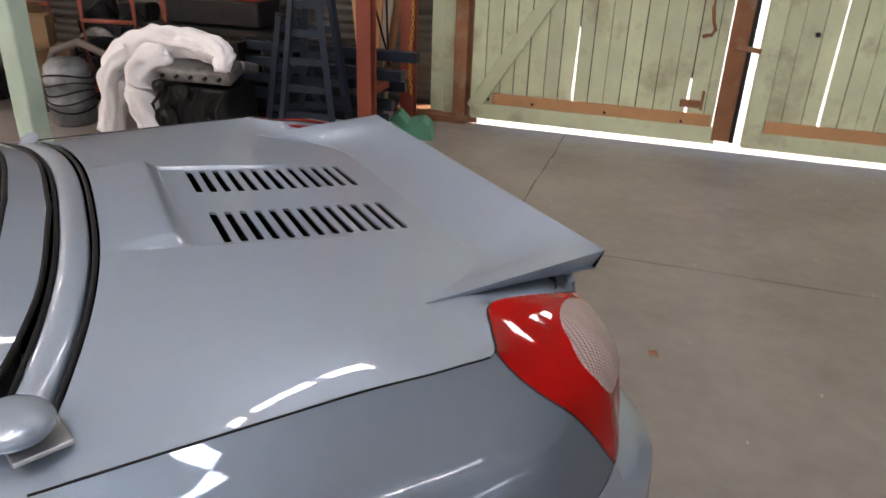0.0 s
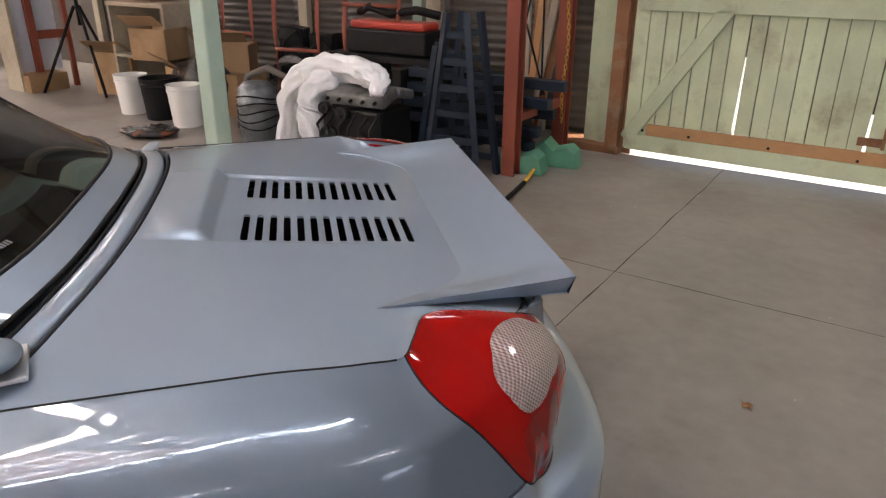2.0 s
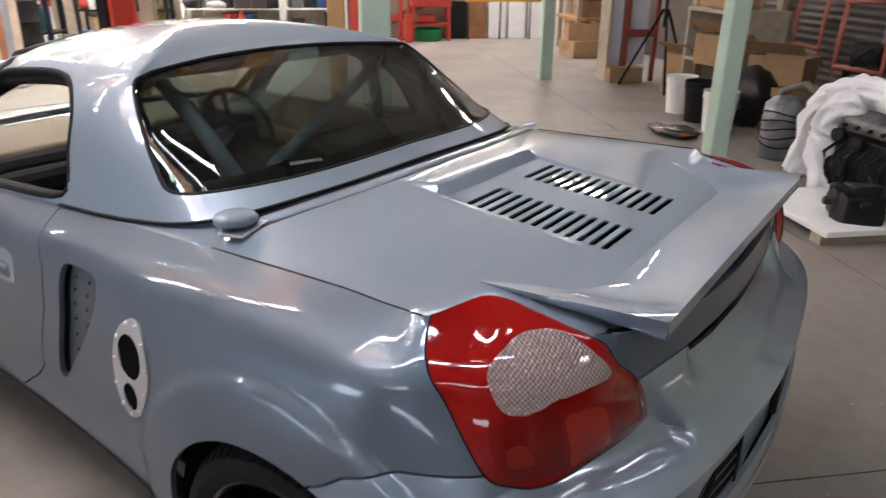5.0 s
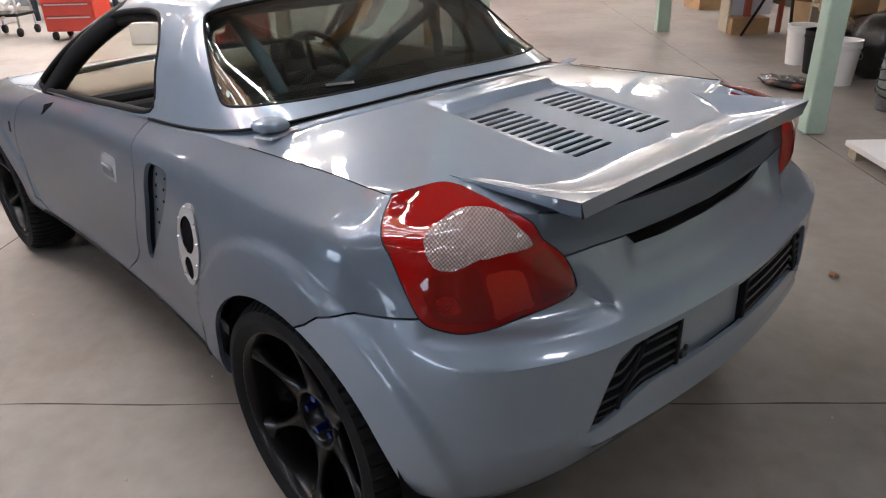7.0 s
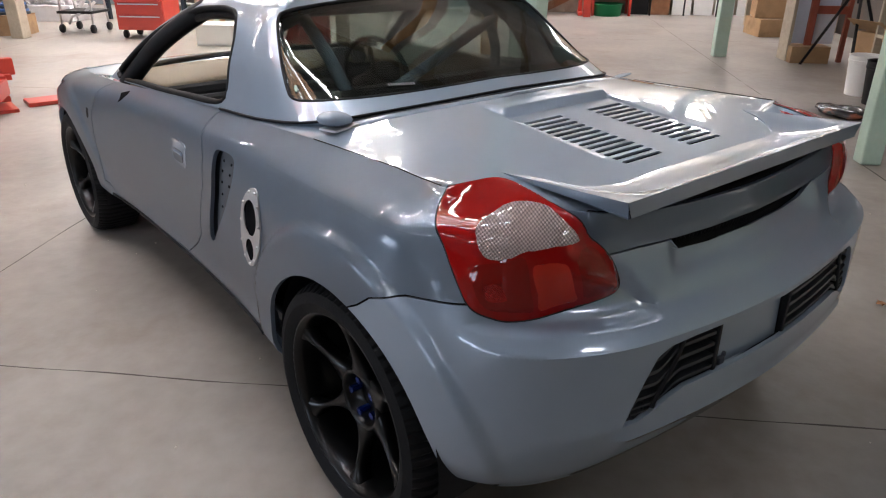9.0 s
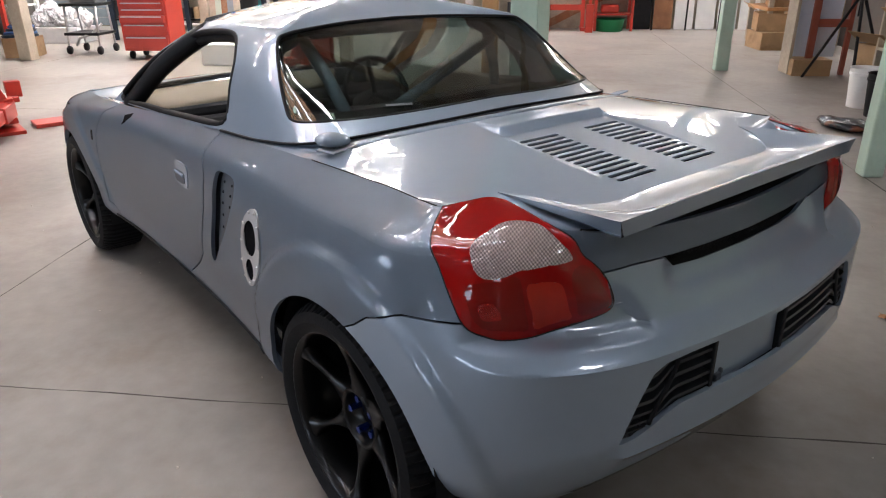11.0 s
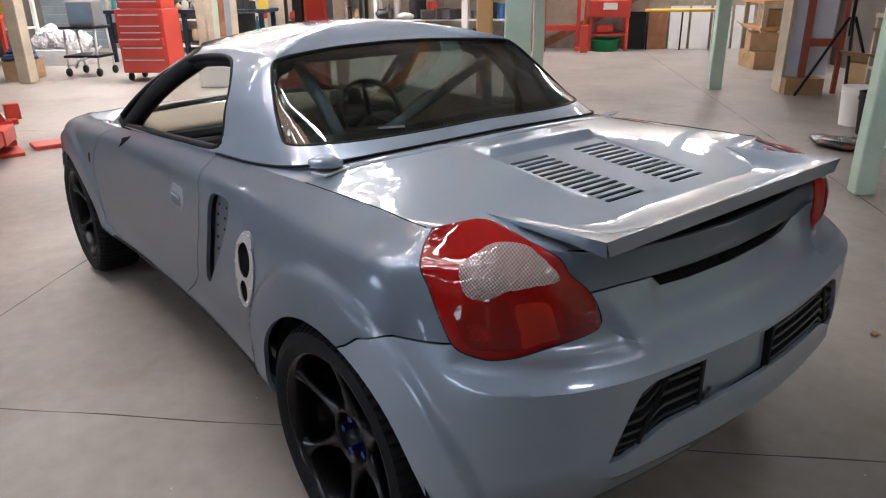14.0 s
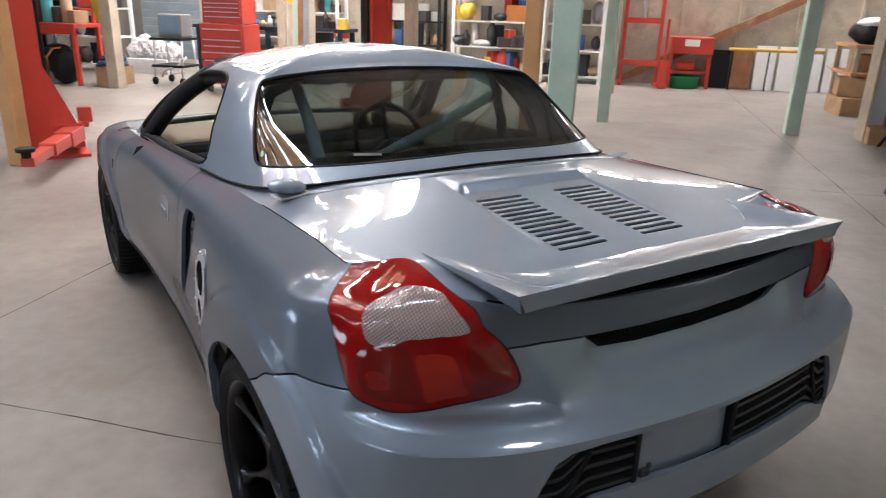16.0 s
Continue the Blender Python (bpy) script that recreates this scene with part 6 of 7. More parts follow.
tube(bm, [(0.35, 0.15, 0.05), (0.32, 0.15, 0.30), (0.22, 0.12, 0.50), (0.0, 0.1, 0.58), (-0.18, 0.05, 0.50), (-0.28, 0.0, 0.30), (-0.34, 0, 0.05)], 0.028, 10)
part("pipe", bm, material("grey_hose", (0.16, 0.14, 0.12), 0.7, 0, 0.1, 20), hose, "", True)


# ---- oily machine parts heaped along the wall ----
def machine_part(s, d, z, size, seed, mat_, label):
    """A casting: lumpy housing with flanges, a shaft stub, bolts and a hose."""
    rnd = random.Random(seed)
    p = shed_thing("machine_part", s, d, label, "machine part", rnd.uniform(-40, 40), "machine parts", z)
    w, l, h = size
    bm = bmesh.new()
    box(bm, (w * 0.8, l * 0.8, h * 0.72), (0, 0, h * 0.36))
    box(bm, (w * 0.5, l * 0.55, h * 0.3), (w * rnd.uniform(-0.15, 0.15), 0, h * 0.82))
    bmesh.ops.subdivide_edges(bm, edges=bm.edges[:], cuts=3, use_grid_fill=True)
    part("housing", wobble(bm, 0.03, 7, seed), mat_, p, bevel=0.01)
    bm = bmesh.new()
    r = min(w, h) * 0.36
    lathe(bm, [(0, 0.05), (r * 0.3, 0.05), (r * 0.34, 0.01), (r * 0.9, 0.01), (r, 0.0), (r, -0.03), (0, -0.03)], 20, pose(w * 0.1, l * 0.42, h * 0.42, -90, 0, 0))
    part("flange", bm, ALLOY if seed % 3 == 0 else DARK_METAL, p, "", True)
    bm = bmesh.new()
    rod(bm, (-w * 0.3, 0, h * 0.5), (-w * 0.62, l * 0.1, h * 0.62), 0.022, 10)
    part("shaft", bm, STEEL if seed % 4 == 0 else DARK_METAL, p, "", True)
    bm = bmesh.new()
    tube(bm, [(-w * 0.3, l * 0.3, h * 0.7), (-w * 0.1, l * 0.5, h * 0.95), (w * 0.2, l * 0.45, h * 0.8), (w * 0.4, l * 0.3, h * 0.3)], 0.014, 8)
    part("hose", bm, BLACK, p, "", True)
    return p


for k, (s_, d_, z_, size) in enumerate(((1.75, 4.25, 0, (0.5, 0.4, 0.55)), (2.15, 4.35, 0, (0.45, 0.4, 0.5)), (2.45, 3.75, 0, (0.5, 0.35, 0.42)), (2.9, 3.55, 0, (0.45, 0.35, 0.4)), (3.25, 4.3, 0, (0.5, 0.4, 0.6)), (3.75, 4.3, 0, (0.5, 0.4, 0.75)),
                                        (4.2, 4.35, 0, (0.5, 0.4, 0.8)), (1.78, 2.42, 0.093, (0.30, 0.26, 0.22)), (3.85, 3.85, 0, (0.4, 0.4, 0.5)), (1.95, 3.85, 0, (0.5, 0.3, 0.62)))):
    machine_part(s_, d_, z_, size, k, DARK_METAL, ("black oily gearbox casting on the floor", "dirty dark engine part on the floor", "dark greasy axle housing beside the wall")[k % 3])

# ---- buckets, bin, bag ----
def bucket(s, d, r, h, mat_, label, turn=0):
    b = shed_thing("bucket", s, d, label, "bucket", turn, "buckets")
    bm = bmesh.new()
    lathe(bm, [(0, 0.004), (r * 0.82, 0.004), (r * 0.84, 0), (r * 0.98, h * 0.82), (r * 1.03, h * 0.83), (r * 1.03, h * 0.88), (r, h * 0.89), (r * 1.01, h), (r * 1.05, h), (r * 0.97, h - 0.004), (r * 0.95, h * 0.6), (r * 0.8, 0.02), (0, 0.02)], 32)
    crisp(part("shell", bm, mat_, b, "", True), 30)
    bm = bmesh.new()
    tube(bm, [(r * 1.06 * math.cos(a), r * 1.06 * math.sin(a) + 0.01, h * 0.86 - 0.13 * math.sin(a)) for a in np.linspace(0, math.pi, 12)], 0.003, 5)
    part("handle", bm, STEEL, b, "", True)
    return b


bucket(5.22, 3.05, 0.15, 0.37, WHITE, "white plastic bucket on the floor", 200)
bucket(4.32, 2.98, 0.15, 0.37, WHITE, "white plastic bucket with tools in it", 200)
bucket(4.78, 3.05, 0.17, 0.38, BLACK, "black rubber bucket on the floor", 200)
bin_bag = shed_thing("rubbish_bag", 4.62, 3.42, "crumpled black rubbish bag behind the buckets", "rubbish bag")
bm = bmesh.new()
bmesh.ops.create_uvsphere(bm, u_segments=30, v_segments=20, radius=1, matrix=Matrix.Translation((0, 0, 0.27)) @ Matrix.Diagonal((0.34, 0.24, 0.28, 1)))
part("sack", wobble(wobble(bm, 0.06, 4), 0.03, 13), material("black_film", (0.008, 0.008, 0.009), 0.3, 0, 0.2, 8, 0.5, 30), bin_bag, "", True)
bag = shed_thing("plastic_bag", 4.25, 2.52, "shiny black and orange plastic bag lying on the floor", "bag", 30)
bm = bmesh.new()
bmesh.ops.create_uvsphere(bm, u_segments=28, v_segments=16, radius=1, matrix=Matrix.Translation((0, 0, 0.05)) @ Matrix.Diagonal((0.27, 0.15, 0.045, 1)))
part("sack", wobble(wobble(bm, 0.03, 5), 0.02, 16), material("bag_film", (0.02, 0.02, 0.022), 0.18, 0, 0.2, 8, 0.5, 30, stain=0.9, stain_colour=(0.45, 0.12, 0.04), stain_scale=4), bag, "", True)


# ---- cardboard boxes and stands ----
def carton(s, d, z, size, turn, flaps=True, mat_=None):
    c = shed_thing("cardboard_box", s, d, "open brown cardboard box" if flaps else "closed brown cardboard box", "box", turn, "cartons", z)
    x, y, h = size
    bm = boxes(((x, 0.006, h), (0, -y / 2, h / 2)), ((x, 0.006, h), (0, y / 2, h / 2)), ((0.006, y - 0.012, h), (-x / 2 + 0.003, 0, h / 2)), ((0.006, y - 0.012, h), (x / 2 - 0.003, 0, h / 2)), ((x, y, 0.006), (0, 0, 0.003)))
    part("carton", bm, mat_ or CARD, c)
    if flaps:
        part("flap", boxes(((x, y * 0.5, 0.005), (0, -y * 0.70, h - 0.05), (35, 0, 0))), mat_ or CARD, c)
        part("flap", boxes(((x, y * 0.5, 0.005), (0, y * 0.68, h + 0.08), (35, 0, 0))), mat_ or CARD, c)
    else:
        part("lid", boxes(((x, y, 0.006), (0, 0, h))), mat_ or CARD, c)
    return c


stand = shed_thing("timber_stand", 5.6, 3.75, "pale plywood box stand", "stand")
part("side", boxes(((0.04, 0.6, 0.95), (-0.45, 0, 0.475))), PALE_WOOD, stand, bevel=0.004)
part("side", boxes(((0.04, 0.6, 0.95), (0.45, 0, 0.475))), PALE_WOOD, stand, bevel=0.004)
part("top", boxes(((0.95, 0.62, 0.04), (0, 0, 0.97))), PALE_WOOD, stand, bevel=0.004)
part("shelf", boxes(((0.86, 0.6, 0.03), (0, 0, 0.45))), PALE_WOOD, stand, bevel=0.004)
carton(5.25, 3.45, 0.47, (0.42, 0.34, 0.30), 15)
carton(4.85, 3.5, 0.0, (0.45, 0.4, 0.42), -20)
carton(4.5, 3.65, 0.40, (0.5, 0.35, 0.25), 35)
carton(4.5, 3.65, 0.0, (0.55, 0.45, 0.39), 10, False)
carton(5.75, 3.75, 1.0, (0.5, 0.4, 0.30), 5, False)
carton(6.3, 3.7, 0.0, (0.5, 0.4, 0.45), 18, True)
carton(9.8, 3.55, 0.0, (0.62, 0.5, 0.25), 5, False)
carton(9.9, 3.55, 0.26, (0.55, 0.45, 0.26), -8, True)

# tripod
tripod = shed_thing("tripod", 6.62, 3.45, "black tripod standing by the boxes", "tripod")
for a in (45, 165, 290):
    bm = bmesh.new()
    rod(bm, (0.50 * math.cos(radians(a)), 0.50 * math.sin(radians(a)), 0.0), (0.03 * math.cos(radians(a)), 0.03 * math.sin(radians(a)), 0.92), 0.017, 8)
    part("leg", bm, BLACK, tripod, "", True)
bm = bmesh.new()
rod(bm, (0, 0, 0.72), (0, 0, 1.5), 0.02, 10)
part("column", bm, BLACK, tripod, "", True)
part("head", boxes(((0.08, 0.08, 0.10), (0, 0, 1.52))), BLACK, tripod, bevel=0.01)

# white sheet panel against a red frame
panel_ = shed_thing("sheet_stack", 7.25, 3.28, "white sheet panel behind a red steel frame on a carton", "panel", 0)
part("sheet", boxes(((0.03, 0.50, 1.70), (0.02, 0, 1.05), (0, -2, 0))), material("pale_blue_sheet", (0.66, 0.71, 0.80), 0.5, 0, 0.08, 3), panel_, bevel=0.003)
part("foot", boxes(((0.36, 0.44, 0.19), (-0.02, 0.06, 0.095))), CARD, panel_, "brown carton under the panel", bevel=0.004)
part("upright", boxes(((0.05, 0.075, 1.85), (-0.06, 0.07, 1.12))), RED_OXIDE, panel_, "red steel upright")
part("crossbar", boxes(((0.05, 0.34, 0.09), (-0.06, -0.14, 0.60))), RED_OXIDE, panel_, "red steel crossbar")
part("upright", boxes(((0.05, 0.05, 1.85), (-0.06, -0.33, 0.925))), RED_OXIDE, panel_)
part("backing", boxes(((0.32, 0.035, 1.75), (0.10, 0.275, 0.875))), PALE_WOOD, panel_, "grey weathered board on edge")

# timber shelf with cartons by the east wall
shelf_t = shed_thing("timber_shelf", 10.6, 3.9, "rough timber shelf loaded with cartons and cloth", "shelf")
for z in (0.55, 0.95):
    part("board", boxes(((1.1, 0.75, 0.05), (0, 0, z))), RAW_WOOD, shelf_t, bevel=0.004)
for x in (-0.5, 0.5):
    for y in (-0.32, 0.32):
        part("leg", boxes(((0.07, 0.07, 0.95), (x, y, 0.475))), PALE_WOOD, shelf_t)
carton(10.4, 3.9, 0.58, (0.45, 0.5, 0.25), 0, False)
sack = shed_thing("cloth_heap", 10.5, 3.85, "heap of black and white cloth on a shelf", "cloth", 0, "", 0.98)
bm = bmesh.new()
bmesh.ops.create_uvsphere(bm, u_segments=24, v_segments=14, radius=1, matrix=Matrix.Translation((0, 0, 0.16)) @ Matrix.Diagonal((0.42, 0.32, 0.18, 1)))
part("black_heap", wobble(bm, 0.06, 5), BLACK, sack, "", True)
bm = bmesh.new()
bmesh.ops.create_uvsphere(bm, u_segments=20, v_segments=12, radius=1, matrix=Matrix.Translation((-0.15, 0.05, 0.30)) @ Matrix.Diagonal((0.22, 0.22, 0.07, 1)))
part("white_heap", wobble(bm, 0.04, 6), CLOTH, sack, "", True)

# ---- along the east wall ----
for k in range(14):
    structure("wall_stud", boxes(((0.09, 0.06, ROOF - 0.3), (S1 - 0.05, -4.3 + 1.02 * k, (ROOF - 0.3) / 2))), PALE_WOOD, "timber stud on the workshop wall", "stud", 0.004)
for k in range(26):
    structure("wall_board", boxes(((0.02, D1 - D0, 0.165), (S1 - 0.002, -(D0 + D1) / 2, 0.10 + 0.172 * k))), PALE_WOOD, "pale horizontal wall board", "wall board")
structure("wall_brace", boxes(((0.05, 4.0, 0.14), (S1 - 0.13, -1.95, 0.96), (-26.5, 0, 0))), OLD_WOOD, "brown diagonal wall brace", "brace")
washer = shed_thing("parts_washer", 12.5, 1.42, "red steel parts washer on legs", "parts washer")
part("tub", boxes(((0.55, 0.76, 0.30), (0, 0, 0.77))), RED, washer, bevel=0.015)
for x in (-0.24, 0.24):
    for y in (-0.34, 0.34):
        part("leg", boxes(((0.05, 0.05, 0.63), (x, y, 0.315))), RED, washer)
part("shelf", boxes(((0.5, 0.7, 0.03), (0, 0, 0.30))), RED, washer)
part("label_plate", boxes(((0.006, 0.26, 0.12), (-0.28, 0.0, 0.82))), WHITE, washer, "white label plate")
tub = shed_thing("plastic_tub", 12.35, 1.36, "green plastic tub under the parts washer", "tub")
bm = bmesh.new()
lathe(bm, [(0, 0.01), (0.22, 0.01), (0.25, 0.0), (0.28, 0.22), (0.30, 0.22), (0.27, 0.20), (0.22, 0.03), (0, 0.03)], 28)
part("shell", bm, material("green_tub", (0.02, 0.28, 0.10), 0.45), tub, "", True)
can = shed_thing("fuel_can", 12.45, 1.36, "red plastic fuel can on the washer shelf", "can", 0, "", 0.315)
part("body", boxes(((0.2, 0.34, 0.16), (0, 0, 0.08))), RED, can, bevel=0.04)
press = shed_thing("workshop_press", 12.45, 0.52, "red steel hydraulic press frame", "press")
for y in (-0.33, 0.33):
    part("upright", boxes(((0.10, 0.07, 1.75), (0, y, 0.875))), RED, press, bevel=0.004)
for z in (0.42, 1.18, 1.72):
    part("crossbeam", boxes(((0.12, 0.72, 0.10), (0, 0, z))), RED, press, bevel=0.004)
bm = bmesh.new()
rod(bm, (0, 0, 1.7), (0, 0, 1.15), 0.045, 14)
part("ram", bm, STEEL, press, "", True)
part("foot", boxes(((0.5, 0.08, 0.06), (0, -0.33, 0.03)), ((0.5, 0.08, 0.06), (0, 0.33, 0.03))), RED, press)
bottle = shed_thing("trolley_jack", 12.0, 0.95, "red trolley jack standing upright", "jack")
part("frame", boxes(((0.12, 0.14, 0.5), (0, 0, 0.25)), ((0.05, 0.05, 0.75), (0, 0, 0.85))), RED, bottle, bevel=0.01)
table = shed_thing("bar_stand", 12.45, 2.85, "yellow bar resting on thin dark steel legs", "stand")
bm = bmesh.new()
rod(bm, (0, -0.85, 0.73), (0, 0.75, 0.73), 0.030, 12)
part("bar", bm, YELLOW, table, "", True)
for y in (-0.55, 0.05, 0.68):
    bm = bmesh.new()
    rod(bm, (0, y, 0.0), (0, y, 0.71), 0.016, 8)
    part("leg", bm, DARK_METAL, table, "", True)
for k in range(4):
    wp = shed_thing("white_board", 12.66, 2.79 + 0.40 * k, "white board leaning on the wall", "board", 0, "leaning boards")
    part("sheet", boxes(((0.02, 0.35, 0.80), (0, 0, 0.40), (0, 4, 0))), WHITE, wp, bevel=0.003)
for k, m_ in enumerate((DARK_METAL, OLD_WOOD)):
    wp = shed_thing("dark_panel", 12.66, 1.98 + 0.40 * k, "dark weathered panel leaning on the wall", "panel", 0, "leaning panels")
    part("sheet", boxes(((0.02, 0.37, 0.70), (0, 0, 0.35), (0, 4, 0))), m_, wp, bevel=0.003)
gas = shed_thing("gas_bottle", 12.2, -0.02, "tall red steel gas bottle standing by the rack", "gas bottle")
bm = bmesh.new()
lathe(bm, [(0, 0), (0.10, 0), (0.115, 0.02), (0.115, 1.20), (0.09, 1.32), (0.04, 1.38), (0, 1.38)], 24)
part("shell", bm, RED, gas, "", True)
bm = bmesh.new()
lathe(bm, [(0, 0), (0.03, 0), (0.03, 0.05), (0.018, 0.06), (0.018, 0.11), (0, 0.11)], 14, Matrix.Translation((0, 0, 1.37)))
part("valve", bm, STEEL, gas, "steel valve", True)

# ---- lift, posts, tool chest, trolley, bench, shelves at the far end ----
def lift_column(s, d, turn, label):
    """Column with its inner side along local +x, arms folded."""
    c = shed_thing("vehicle_lift", s, d, label, "vehicle lift", turn, "lift columns")
    part("column", boxes(((0.22, 0.24, 2.95), (-0.02, 0, 1.475)), ((0.04, 0.30, 2.95), (-0.12, 0, 1.475))), RED, c, bevel=0.012)
    part("channel", boxes(((0.03, 0.16, 2.8), (0.103, -0.02, 1.50))), BLACK, c, "black guide channel")
    part("base_plate", boxes(((0.62, 0.60, 0.03), (0.05, 0, 0.015))), RED, c, bevel=0.004)
    for y in (-0.13, 0.13):
        verts = [(k, y + e, z) for e in (-0.006, 0.006) for k, z in ((-0.139, 0.03), (-0.22, 0.03), (-0.139, 0.36))]
        sheet("gusset", verts, [(0, 1, 2), (3, 5, 4), (0, 3, 4, 1), (1, 4, 5, 2), (2, 5, 3, 0)], RED, c, "", False)
        verts = [(k, y + e, z) for e in (-0.006, 0.006) for k, z in ((0.085, 0.22), (0.32, 0.22), (0.085, 0.80))]
        sheet("carriage_plate", verts, [(0, 1, 2), (3, 5, 4), (0, 3, 4, 1), (1, 4, 5, 2), (2, 5, 3, 0)], RED, c, "", False)
    part("carriage", boxes(((0.26, 0.28, 0.06), (0.21, 0, 0.25)), ((0.26, 0.28, 0.05), (0.21, 0, 0.09)), ((0.06, 0.26, 0.18), (0.12, 0, 0.17))), RED, c, bevel=0.008)
    for y in (-0.10, 0.10):
        bm = bmesh.new()
        rod(bm, (0.27, y, 0.06), (0.27, y, 0.32), 0.030, 14)
        part("pivot_pin", bm, STEEL, c, "", True)
    part("lock_block", boxes(((0.12, 0.09, 0.14), (0.38, 0.06, 0.33)), ((0.12, 0.12, 0.05), (0.34, 0.02, 0.25))), RED, c, bevel=0.01)
    return c


def lift_arm(c, start, end):
    """Box arm with a thinner slide and a round pad at the end."""
    a, b = Vector((*start, 0)), Vector((*end, 0))
    ang = math.degrees(math.atan2(b.y - a.y, b.x - a.x))
    n = (b - a).length
    arm = part("arm", boxes(((n * 0.62, 0.13, 0.10), (a.x + (b.x - a.x) * 0.31, a.y + (b.y - a.y) * 0.31, 0.19), (0, 0, ang)), ((n * 0.30, 0.16, 0.13), (a.x + (b.x - a.x) * 0.14, a.y + (b.y - a.y) * 0.14, 0.19), (0, 0, ang))), RED, c, bevel=0.008)
    part("slide", boxes(((n * 0.5, 0.095, 0.07), (a.x + (b.x - a.x) * 0.75, a.y + (b.y - a.y) * 0.75, 0.185), (0, 0, ang))), RED, arm, bevel=0.006)
    bm = bmesh.new()
    lathe(bm, [(0, 0), (0.035, 0), (0.035, 0.04), (0.065, 0.045), (0.07, 0.07), (0.06, 0.075), (0, 0.07)], 18, Matrix.Translation((b.x, b.y, 0.222)))
    part("pad", bm, BLACK, arm, "black rubber lifting pad", True)


lift = lift_column(3.42, -4.84, -BUILD_TURN, "red two-post vehicle lift column with folded arms")
lift_arm(lift, (0.27, -0.10), (-0.16, -1.25))
lift_arm(lift, (0.27, 0.10), (0.05, 0.95))
floor_plate = shed_thing("lift_crossbar", 4.62, -3.62, "red steel cable cover lying across the floor", "cover", -BUILD_TURN)
part("cover", boxes(((2.50, 0.26, 0.035), (0, 0, 0.018))), RED, floor_plate, bevel=0.006)
lift_column(5.72, -2.46, 180 - BUILD_TURN, "red vehicle lift column standing beyond the car")


def tool_chest(s, d):
    c = shed_thing("tool_chest", s, d, "tall red roller tool chest with one drawer ajar", "tool chest")
    part("cabinet", boxes(((0.50, 0.72, 0.88), (0.02, 0, 0.56))), RED, c, bevel=0.01)
    part("top_box", boxes(((0.42, 0.66, 0.50), (0.03, 0, 1.26))), RED, c, bevel=0.01)
    z = 0.16
    for k, h in enumerate((0.17, 0.17, 0.12, 0.09, 0.09, 0.15)):
        out = 0.05 if k == 2 else 0.0
        dr = part("drawer", boxes(((0.02 + out, 0.66, h - 0.015), (-0.235 - out / 2, 0, z + h / 2))), RED, c, bevel=0.004)
        part("handle", boxes(((0.012, 0.60, 0.016), (-0.255 - out, 0, z + h - 0.025))), STEEL, dr, "bright drawer pull")
        z += h
    z = 1.05
    for k, h in enumerate((0.07, 0.07, 0.06, 0.06, 0.06)):
        dr = part("drawer", boxes(((0.02, 0.60, h - 0.012), (-0.185, 0, z + h / 2))), RED, c, bevel=0.003)
        part("handle", boxes(((0.012, 0.56, 0.012), (-0.20, 0, z + h - 0.018))), STEEL, dr, "bright drawer pull")
        z += h
    for x in (-0.18, 0.2):
        for y in (-0.28, 0.28):
            bm = bmesh.new()
            lathe(bm, [(0, -0.02), (0.055, -0.02), (0.06, 0), (0.055, 0.02), (0, 0.02)], 16, pose(x, y, 0.06, 90, 0, 0))
            part("castor", bm, BLACK, c, "black castor", True)
    return c


tool_chest(8.15, -5.62)
PALETTE = [material(f"clutter_{n}", c, 0.55, 0, 0.15, 8) for n, c in (("black", (0.02, 0.02, 0.022)), ("red", (0.45, 0.05, 0.03)), ("blue", (0.03, 0.09, 0.25)), ("white", (0.55, 0.55, 0.52)), ("orange", (0.45, 0.17, 0.04)), ("grey", (0.2, 0.2, 0.2)), ("tan", (0.4, 0.28, 0.16)), ("teal", (0.05, 0.28, 0.28)), ("dark", (0.05, 0.04, 0.035)), ("yellow", (0.6, 0.42, 0.05)))]
FILM = material("grubby_white_film", (0.62, 0.62, 0.63), 0.6, 0, 0.1, 8, 0.4, 30)
CLUTTER_NAMES = (("storage_box", "box"), ("paint_tin", "tin"), ("bottle", "bottle"), ("car_part", "car part"))


